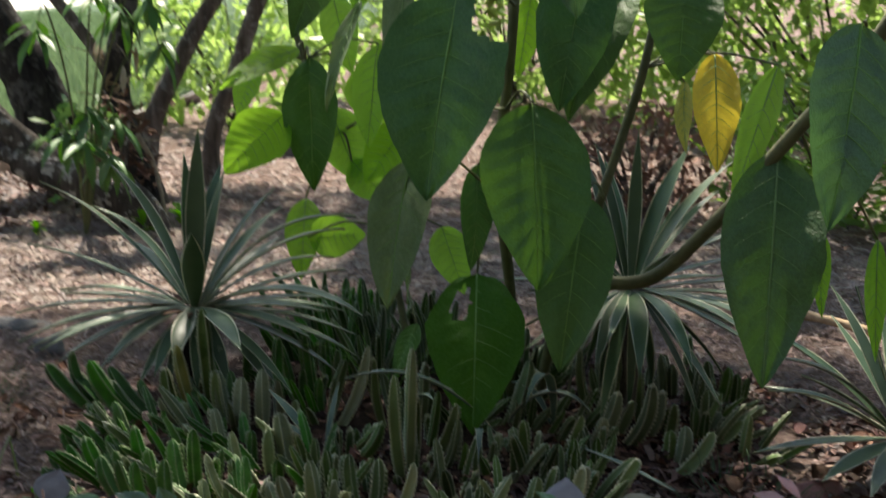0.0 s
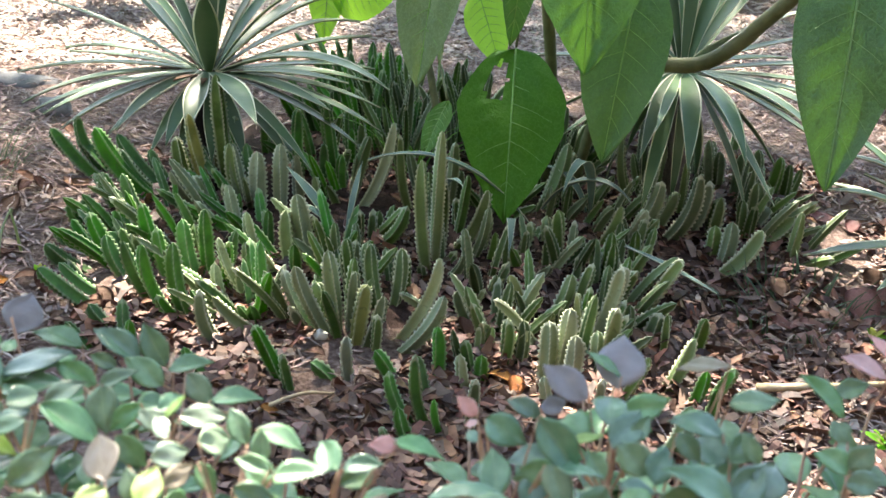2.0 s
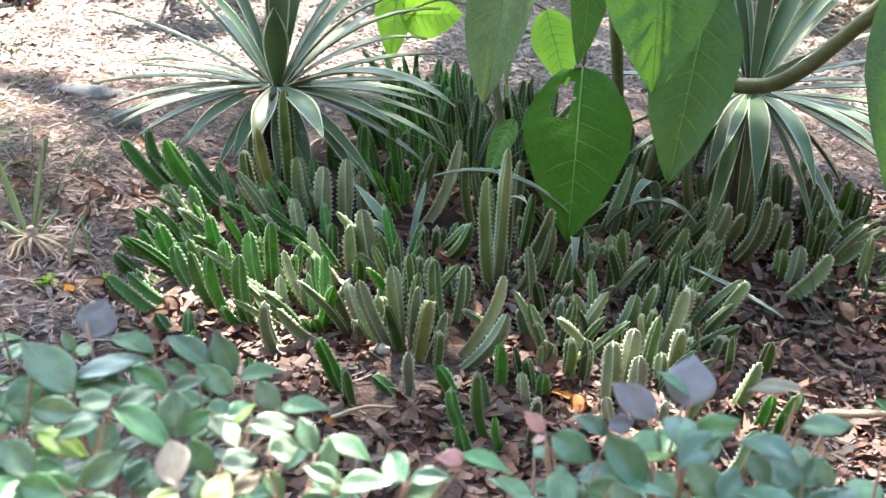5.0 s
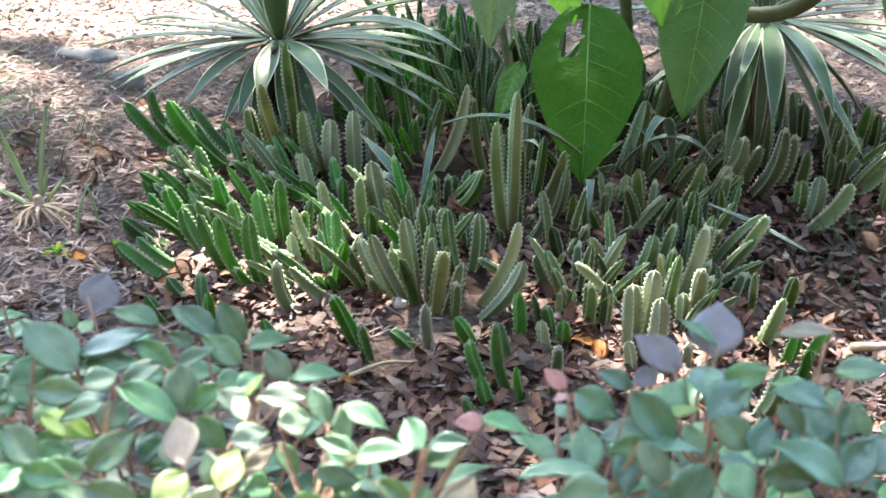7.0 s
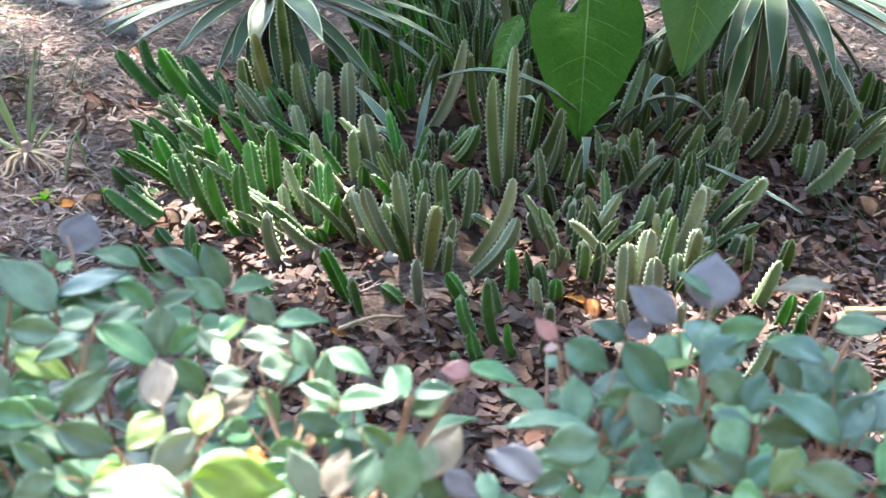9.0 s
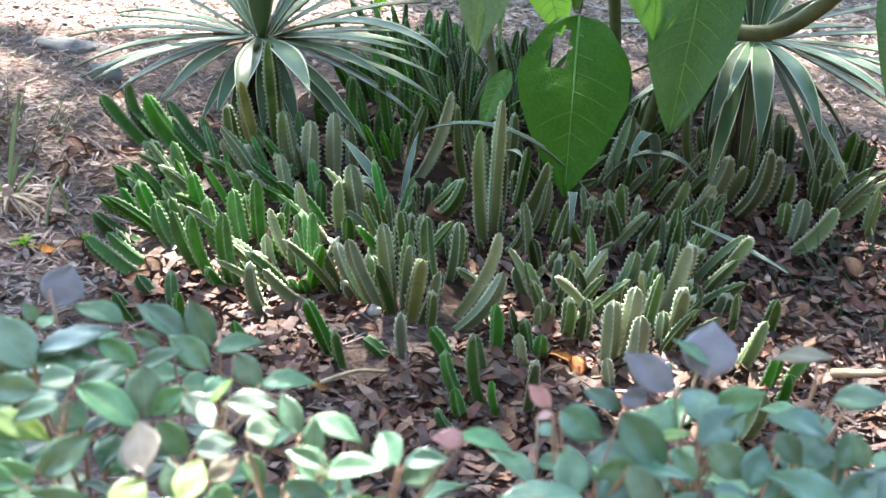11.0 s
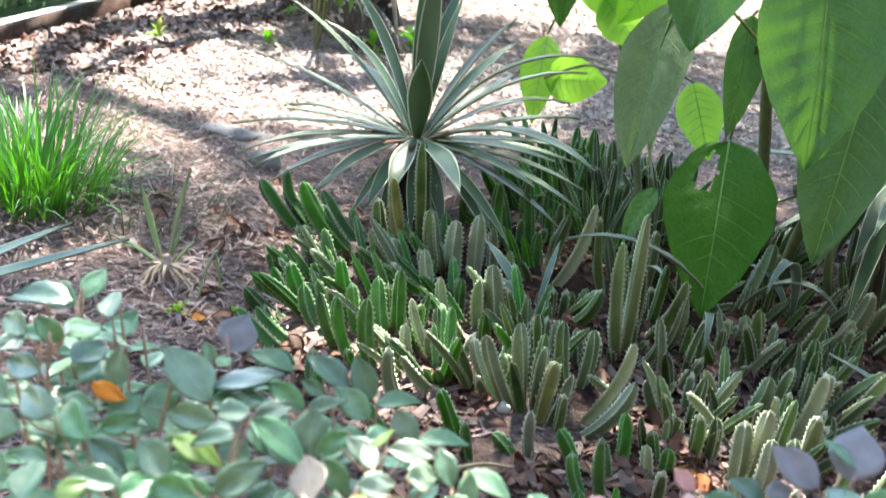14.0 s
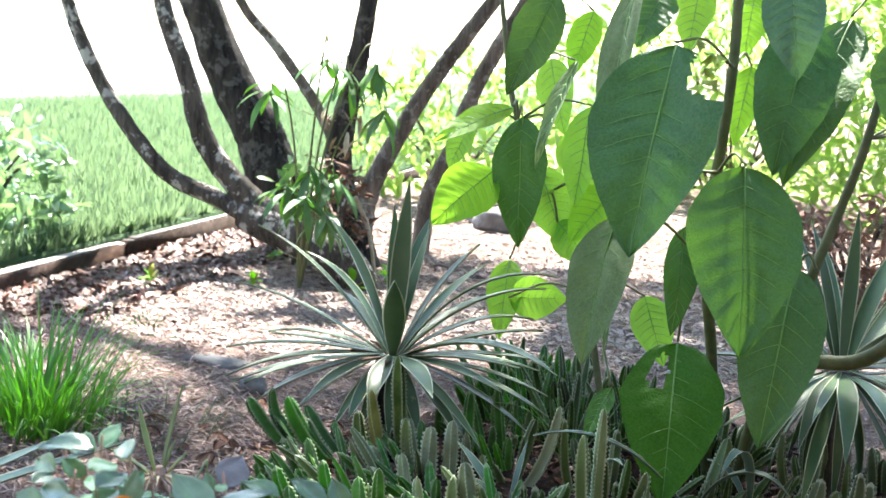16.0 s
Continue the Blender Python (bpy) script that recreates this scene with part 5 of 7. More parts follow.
LEAVES_LEFT_C = [
    (-0.206, 0.955, 0.547, 0.022, -0.012, -0.015, 0.019, 0, "p"), (-0.181, 0.938, 0.538, 0.035, 0.006, 0.003, 0.021, 46, "g"), (-0.291, 0.877, 0.559, 0.043, -0.006, -0.019, 0.028, 44, "g"),
    (-0.225, 0.892, 0.558, -0.018, -0.011, -0.016, 0.016, 0, "g"), (-0.21, 0.895, 0.553, 0.011, 0.019, 0.003, 0.016, 0, "p"), (-0.205, 0.884, 0.552, 0.012, 0.01, 0.016, 0.013, 53, "y"),
    (-0.185, 0.868, 0.569, 0.03, 0.004, 0.001, 0.018, 18, "w"), (-0.19, 0.844, 0.567, -0.012, 0.015, 0.006, 0.013, 0, "w"), (-0.162, 0.83, 0.576, 0.014, 0.026, -0.012, 0.022, 0, "w"),
    (-0.196, 0.863, 0.562, -0.022, 0.008, 0.005, 0.016, 0, "w"), (-0.139, 0.869, 0.552, -0.015, 0.014, 0.017, 0.017, 0, "p"), (-0.129, 0.868, 0.565, 0.031, -0.003, -0.01, 0.02, 47, "p"),
]
LEAVES_LEFT_D = [
    (-0.122, 0.842, 0.555, -0.004, 0.011, 0.021, 0.015, 0, "p"), (-0.113, 0.82, 0.567, -0.022, 0.001, 0.005, 0.014, 20, "p"), (-0.11, 0.822, 0.562, -0.025, 0.02, -0.014, 0.022, 0, "g"),
    (-0.111, 0.824, 0.556, 0.035, 0.008, 0.008, 0.022, 42, "p"), (-0.07, 0.847, 0.554, -0.016, 0.026, 0.002, 0.021, 0, "g"), (-0.064, 0.843, 0.558, 0.025, 0.005, 0.004, 0.016, 33, "b"),
    (-0.065, 0.843, 0.544, 0.02, 0.019, 0.003, 0.019, 0, "g"), (-0.03, 0.863, 0.568, -0.018, -0.008, 0.003, 0.013, 0, "k"), (-0.032, 0.865, 0.569, 0.034, -0.001, -0.008, 0.021, 57, "g"),
    (-0.167, 0.842, 0.549, 0.013, -0.009, -0.017, 0.014, 18, "g"), (-0.134, 0.813, 0.553, 0.026, -0, -0.005, 0.016, 0, "b"), (-0.123, 0.811, 0.537, 0.016, 0.012, 0.006, 0.015, 0, "g"),
]
LEAVES_LEFT_E = [
    (-0.097, 0.831, 0.534, 0.023, -0.003, -0.009, 0.015, 0, "g"),
]
LEAVES_LEFT_LOW_A = [
    (-0.332, 0.863, 0.523, -0.021, -0.006, -0.006, 0.015, 0, "g"), (-0.283, 0.798, 0.549, 0.024, 0.015, 0.021, 0.023, 0, "p"), (-0.286, 0.793, 0.553, -0.035, -0.007, -0.006, 0.022, 0, "g"),
    (-0.235, 0.755, 0.561, -0.034, 0.001, 0.007, 0.023, 0, "p"), (-0.265, 0.737, 0.555, -0.024, 0.004, 0.011, 0.016, 0, "p"), (-0.258, 0.731, 0.56, 0.026, -0.014, -0.001, 0.019, 0, "g"),
    (-0.248, 0.708, 0.575, -0.022, -0.008, -0.011, 0.017, 0, "p"), (-0.217, 0.795, 0.565, -0.016, 0.033, 0.009, 0.026, 0, "m"), (-0.227, 0.85, 0.558, 0.021, -0.007, -0.016, 0.017, 0, "g"),
    (-0.19, 0.813, 0.571, 0.019, 0.016, -0.002, 0.018, 0, "w"), (-0.176, 0.795, 0.564, 0.014, 0.011, 0.011, 0.014, 0, "m"), (-0.185, 0.769, 0.568, 0.004, 0.022, 0.013, 0.019, 0, "y"),
]
LEAVES_LEFT_LOW_B = [
    (-0.19, 0.777, 0.561, -0.01, 0.011, 0.018, 0.016, 0, "p"), (-0.21, 0.774, 0.573, -0.011, -0.024, -0.006, 0.021, 0, "y"), (-0.178, 0.739, 0.592, -0.02, -0.016, -0.025, 0.021, 0, "w"),
    (-0.165, 0.805, 0.545, -0.01, -0.02, 0.01, 0.018, 0, "g"), (-0.162, 0.697, 0.596, 0.046, -0.006, 0.008, 0.031, 0, "y"), (-0.164, 0.679, 0.599, -0.047, -0.004, 0.002, 0.028, 28, "w"),
    (-0.215, 0.724, 0.575, -0.01, -0.014, -0, 0.013, 0, "y"), (-0.154, 0.766, 0.56, 0.012, -0.006, 0, 0.009, 0, "o"), (-0.171, 0.716, 0.578, 0.023, 0.011, 0.015, 0.018, 34, "w"),
    (-0.103, 0.724, 0.569, -0.017, 0.011, 0.021, 0.019, 0, "w"), (-0.094, 0.722, 0.573, 0.004, 0.022, 0.015, 0.019, 0, "m"), (-0.08, 0.725, 0.572, 0.006, 0.021, 0.016, 0.019, 0, "p"),
]
LEAVES_LEFT_LOW_C = [
    (-0.058, 0.722, 0.574, 0.004, 0.018, 0.032, 0.024, 0, "p"), (-0.047, 0.746, 0.571, 0.004, 0.012, 0.017, 0.015, 0, "w"), (-0.043, 0.751, 0.572, 0.013, 0.026, 0.017, 0.023, 0, "m"),
    (-0.033, 0.749, 0.575, 0.019, -0.005, -0.009, 0.015, 0, "l"), (-0.049, 0.752, 0.561, 0.02, 0.001, -0.003, 0.013, 0, "g"), (-0.354, 0.868, 0.529, 0.008, 0.019, 0.003, 0.017, 0, "g"),
    (-0.341, 0.832, 0.528, 0.022, 0.005, 0.004, 0.016, 0, "g"), (-0.148, 0.794, 0.538, 0.021, 0.004, 0.004, 0.015, 0, "g"), (-0.152, 0.77, 0.535, 0.023, 0.008, 0.01, 0.016, 0, "g"),
]
LEAVES_RIGHT_A = [
    (0.024, 0.938, 0.55, -0.015, 0.005, 0.011, 0.012, 0, "k"), (0.025, 0.919, 0.557, -0.009, -0.003, -0.003, 0.006, 26, "k"), (0.032, 0.919, 0.559, 0.028, -0.011, -0.008, 0.022, 0, "b"),
    (0.026, 0.905, 0.549, -0.008, 0.009, 0.002, 0.009, 0, "b"), (0.043, 0.84, 0.552, -0.006, 0.03, 0.016, 0.024, 0, "g"), (0.044, 0.826, 0.561, -0.044, -0.006, -0.002, 0.027, 66, "b"),
    (0.052, 0.798, 0.577, -0.029, -0.021, -0.004, 0.024, 0, "p"), (0.072, 0.939, 0.555, -0.023, 0.003, 0.01, 0.015, 19, "b"), (0.105, 0.939, 0.576, -0.032, 0.007, 0.018, 0.022, 0, "l"),
    (0.131, 0.965, 0.573, 0.002, 0.022, 0.030, 0.041, 0, "l"), (0.131, 0.964, 0.583, -0.024, 0.006, 0.015, 0.017, 53, "g"), (0.121, 0.906, 0.577, 0.001, 0.034, 0.006, 0.024, 0, "b"),
]
LEAVES_RIGHT_B = [
    (0.132, 0.922, 0.574, 0.033, 0.01, 0.012, 0.022, 2, "g"), (0.125, 0.89, 0.567, 0.018, 0.026, 0.016, 0.024, 0, "b"), (0.14, 0.9, 0.567, 0.009, 0.01, 0.015, 0.012, 12, "p"),
    (0.068, 0.866, 0.599, 0.028, -0.013, -0.029, 0.026, 0, "b"), (0.092, 0.927, 0.566, 0.015, -0.023, -0.002, 0.02, 0, "g"), (0.073, 0.932, 0.565, 0.018, 0.013, 0.001, 0.014, 0, "l"),
    (0.126, 0.874, 0.577, 0.027, -0.005, -0.014, 0.021, 0, "p"), (0.095, 0.891, 0.567, 0.02, 0.005, 0.006, 0.013, 53, "y"), (0.08, 0.878, 0.561, -0.03, -0.004, -0.001, 0.018, 32, "b"),
    (0.083, 0.862, 0.564, -0.028, -0.007, -0.008, 0.019, 0, "g"), (0.068, 0.861, 0.558, -0, -0.027, -0.016, 0.022, 0, "b"), (0.116, 0.855, 0.564, -0.012, 0.013, 0.012, 0.015, 0, "g"),
]
LEAVES_RIGHT_C = [
    (0.078, 0.845, 0.576, 0.034, 0.003, -0.002, 0.02, 63, "b"), (0.074, 0.838, 0.58, 0.02, -0.01, -0.021, 0.018, 6, "p"), (0.11, 0.804, 0.593, -0.015, -0.017, -0.027, 0.023, 0, "b"),
    (0.08, 0.837, 0.559, 0.013, -0.012, -0.009, 0.015, 0, "b"), (0.129, 0.833, 0.572, 0.012, -0.025, -0.004, 0.022, 0, "g"), (0.126, 0.839, 0.571, 0.023, 0.001, -0.002, 0.014, 37, "b"),
    (0.123, 0.763, 0.583, -0.019, 0.006, 0.005, 0.015, 0, "p"), (0.119, 0.785, 0.58, 0.024, -0.003, -0.01, 0.017, 0, "b"), (0.199, 0.895, 0.585, -0.033, 0.002, 0.01, 0.021, 41, "b"),
    (0.216, 0.983, 0.591, -0.038, -0.005, -0.002, 0.023, 56, "m"), (0.212, 0.931, 0.588, 0.034, 0.006, 0.005, 0.021, 28, "p"), (0.165, 0.875, 0.593, 0.018, -0.007, -0.015, 0.015, 0, "b"),
]
LEAVES_RIGHT_D = [
    (0.205, 0.887, 0.571, -0.023, 0.019, -0.003, 0.024, 0, "b"), (0.205, 0.874, 0.576, 0.017, 0.024, 0.008, 0.02, 0, "g"), (0.225, 0.874, 0.577, -0.013, 0.008, 0.017, 0.014, 6, "p"),
    (0.194, 0.811, 0.583, -0.038, 0.009, 0.023, 0.027, 38, "b"), (0.198, 0.822, 0.579, 0.021, 0.027, 0.012, 0.024, 0, "b"), (0.193, 0.753, 0.598, -0.033, -0.001, 0.004, 0.02, 0, "p"),
    (0.166, 0.786, 0.591, -0.014, -0.024, -0.011, 0.02, 0, "y"), (0.151, 0.822, 0.577, 0.03, 0.001, -0.003, 0.018, 0, "g"), (0.153, 0.86, 0.561, 0.006, 0.02, 0.018, 0.019, 0, "b"),
    (0.084, 0.774, 0.567, 0.015, -0.021, 0.006, 0.02, 0, "g"), (0.022, 0.783, 0.555, -0.032, 0.003, 0.01, 0.02, 18, "l"), (-0.015, 0.778, 0.553, 0.012, -0.016, -0.006, 0.015, 0, "b"),
]
LEAVES_RIGHT_E = [
    (0.05, 0.834, 0.534, 0.008, -0.027, -0.008, 0.022, 0, "g"), (0.143, 0.777, 0.569, 0.011, 0.016, 0.012, 0.016, 0, "b"), (0.218, 0.832, 0.579, 0.016, 0.027, 0.012, 0.023, 0, "b"),
    (0.213, 0.775, 0.586, 0.013, 0.027, 0.009, 0.021, 0, "g"), (0.036, 0.787, 0.553, -0.019, -0.011, -0.007, 0.016, 0, "b"), (0.091, 0.843, 0.533, -0.014, -0.029, -0.006, 0.022, 0, "b"),
    (0.131, 0.762, 0.577, 0.013, -0.015, 0.007, 0.017, 0, "g"), (0.196, 0.875, 0.552, 0.017, 0.011, 0.017, 0.016, 0, "b"),
]
LEAVES_RIGHT_END = [
    (0.36, 1.04, 0.563, -0.034, 0.005, 0.013, 0.022, 42, "k"), (0.373, 1.062, 0.565, -0.021, 0.008, 0.019, 0.018, 41, "k"), (0.317, 0.997, 0.547, -0.033, 0.011, 0.025, 0.026, 40, "g"),
    (0.304, 0.916, 0.552, 0.015, 0.008, 0.016, 0.018, 0, "p"), (0.307, 0.919, 0.55, -0.026, 0.004, 0.009, 0.019, 16, "g"), (0.294, 0.887, 0.557, 0.024, 0.004, 0.005, 0.020, 0, "b"),
    (0.315, 1.014, 0.555, 0.024, 0.006, 0.01, 0.018, 24, "g"), (0.311, 0.956, 0.55, -0.01, 0.012, 0.009, 0.016, 0, "g"),
]
LEAVES_EDGE_A = [
    (-0.519, 1.036, 0.541, 0.004, 0.026, 0.018, 0.024, 0, "g"), (-0.473, 1.002, 0.548, -0.017, 0.03, 0.004, 0.023, 0, "p"), (-0.515, 1.011, 0.55, -0.053, -0.011, 0.001, 0.033, 37, "b"),
    (-0.513, 1.008, 0.546, -0.037, 0.024, -0.002, 0.026, 0, "g"), (-0.496, 0.961, 0.539, -0.026, -0, 0.012, 0.02, 0, "g"), (-0.483, 0.949, 0.552, 0.007, 0.037, -0.005, 0.029, 0, "g"),
    (-0.453, 0.907, 0.554, 0.009, 0.031, 0.002, 0.026, 0, "b"), (-0.411, 0.896, 0.545, -0.004, 0.011, 0.03, 0.019, 0, "p"), (-0.414, 0.868, 0.563, 0.024, 0.002, -0.007, 0.015, 0, "o"),
    (-0.413, 0.811, 0.57, -0.038, 0.017, -0.001, 0.025, 0, "p"), (-0.416, 0.829, 0.564, 0.032, -0.028, 0.003, 0.027, 0, "g"), (-0.436, 0.863, 0.546, 0.031, -0.009, 0.008, 0.02, 0, "g"),
]
LEAVES_EDGE_B = [
    (-0.466, 0.881, 0.554, -0.035, 0.017, -0.007, 0.023, 0, "b"), (-0.447, 0.931, 0.544, -0.006, -0.028, -0.008, 0.023, 0, "g"), (-0.328, 0.749, 0.575, -0.029, -0.006, -0, 0.018, 21, "p"),
    (-0.383, 0.743, 0.578, 0.011, -0.029, -0.006, 0.024, 0, "g"), (-0.374, 0.795, 0.567, 0.026, -0.001, -0.015, 0.018, 25, "b"), (-0.313, 0.789, 0.561, -0.03, 0.017, 0.008, 0.024, 0, "g"),
    (-0.284, 0.762, 0.573, -0.029, 0.003, -0.006, 0.019, 0, "g"), (-0.327, 0.751, 0.564, 0.01, 0.021, 0.003, 0.019, 0, "g"), (-0.394, 0.773, 0.56, -0.022, -0.004, 0.001, 0.014, 27, "p"),
    (-0.397, 0.863, 0.544, 0.015, 0.018, 0.011, 0.02, 0, "g"), (-0.519, 0.945, 0.546, -0.032, 0.021, -0.001, 0.022, 0, "g"), (-0.464, 0.835, 0.558, -0.033, 0.014, 0.003, 0.022, 0, "g"),
]
LEAVES_EDGE_C = [
    (-0.428, 0.794, 0.563, -0.033, 0.01, -0.005, 0.021, 0, "g"), (-0.417, 0.823, 0.535, 0.014, 0.015, 0.009, 0.017, 0, "g"), (-0.527, 0.921, 0.54, 0.005, 0.023, 0.001, 0.02, 0, "b"),
    (-0.396, 0.85, 0.54, 0.022, 0.009, 0.01, 0.017, 0, "g"), (-0.351, 0.717, 0.578, 0.009, 0.018, 0.004, 0.016, 0, "y"), (-0.399, 0.737, 0.569, -0.028, 0.012, 0.002, 0.019, 0, "g"),
]
SHRUB_LEAVES = {"left": [*LEAVES_LEFT_A, *LEAVES_LEFT_B, *LEAVES_LEFT_C, *LEAVES_LEFT_D, *LEAVES_LEFT_E], "left_low": [*LEAVES_LEFT_LOW_A, *LEAVES_LEFT_LOW_B, *LEAVES_LEFT_LOW_C], "right": [*LEAVES_RIGHT_END, *LEAVES_RIGHT_A, *LEAVES_RIGHT_B, *LEAVES_RIGHT_C, *LEAVES_RIGHT_D, *LEAVES_RIGHT_E], "edge": [*LEAVES_EDGE_A, *LEAVES_EDGE_B, *LEAVES_EDGE_C]}
TINTS = {"p": SHRUB_SHEEN, "g": SHRUB_LEAF, "b": SHRUB_BLUE, "l": SHRUB_LILAC, "w": SHRUB_PALE, "m": SHRUB_MAUVE, "y": SHRUB_YOUNG, "k": SHRUB_PINK, "o": SHRUB_ORANGE}


def build_shrub(tips, root, seed, label, placed):
    rnd = random.Random(seed)
    root = Vector(root)
    ob = thing("leafy_shrub", root, label, "shrub", "shrubs in front of the bed")
    shapes = [shrub_leaf_mesh(seed * 10 + k, k < 2) for k in range(7)]
    kinds = {}
    for tint, mat in (*TINTS.items(), ("shaded", SHRUB_INNER_SHADE)):
        kinds[tint] = []
        for me in shapes:
            me = me.copy()
            me.materials[0] = mat
            me.materials[1] = SHRUB_UNDER if tint in ("p", "g", "b", "shaded") else mat
            kinds[tint].append(me)
    lines = []
    for tip in tips:
        tip = Vector(tip) - Vector((0, 0, 0.022))
        foot = root + Vector((rnd.uniform(-0.06, 0.06), rnd.uniform(-0.05, 0.05), -0.02))
        low = foot.lerp(tip, 0.5) + Vector((0, 0, -0.03))
        high = foot.lerp(tip, 0.8) + Vector((rnd.uniform(-0.02, 0.02), rnd.uniform(-0.02, 0.02), 0.0))
        bm = bmesh.new()
        tube(bm, [p - root for p in (foot, low, high, tip)], 0.0026, 0.0013, 6, 0.1, 5)
        part("twig", bm, SHRUB_TWIG, ob)
        lines.append(smooth_path([foot, low, high, tip], 12))
    # the leaves of the top of the shrub, each on its stalk
    seen = Vector((0, -0.8, 0.6))
    for x, y, z, dx, dy, dz, width, roll, tint in placed:
        foot, way = Vector((x - 0.06 * dx, y - 0.06 * dy, z - 0.06 * dz)), 1.14 * Vector((dx, dy, dz))
        ax = way.normalized()
        n = (seen - ax * seen.dot(ax)).normalized()
        n = max((Matrix.Rotation(radians(k * roll), 3, ax) @ n for k in (-1, 1)), key=lambda q: q.z)
        turn = Matrix((ax, n.cross(ax), n)).transposed().to_4x4()
        o = new("leaf", rnd.choice(kinds[tint] if tint in "pgb" else kinds[tint][:2]))
        o.parent = ob
        if tint in TINTED:
            tagged(o, TINTED[tint])
        o.matrix_basis = Matrix.Translation(foot - root) @ turn @ Matrix.Diagonal((way.length, width / 0.6, way.length, 1))
        near = min((q for line in lines for q in line[16:]), key=lambda q: (q - foot).length + 2.0 * max(0, q.z - foot.z + 0.01))
        bm = bmesh.new()
        tube(bm, [near - root, (near * 0.5 + foot * 0.5) - root + Vector((0, 0, -0.006)), foot - root], 0.0011, 0.0007, 5, 0, 4)
        part("leaf_stalk", bm, SHRUB_TWIG, ob)
    # sparser, lower leaves inside the shrub, its inner shade painted as darker green
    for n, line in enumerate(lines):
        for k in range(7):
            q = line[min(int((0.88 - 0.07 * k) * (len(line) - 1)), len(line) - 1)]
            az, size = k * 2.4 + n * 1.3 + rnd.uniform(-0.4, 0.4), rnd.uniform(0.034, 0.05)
            o = new("leaf", rnd.choice(kinds["shaded" if k > 1 else "g"]))
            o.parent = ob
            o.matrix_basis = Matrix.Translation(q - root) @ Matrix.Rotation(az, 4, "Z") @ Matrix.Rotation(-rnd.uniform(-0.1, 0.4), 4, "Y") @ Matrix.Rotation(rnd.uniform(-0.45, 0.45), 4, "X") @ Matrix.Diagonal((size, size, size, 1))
    return ob


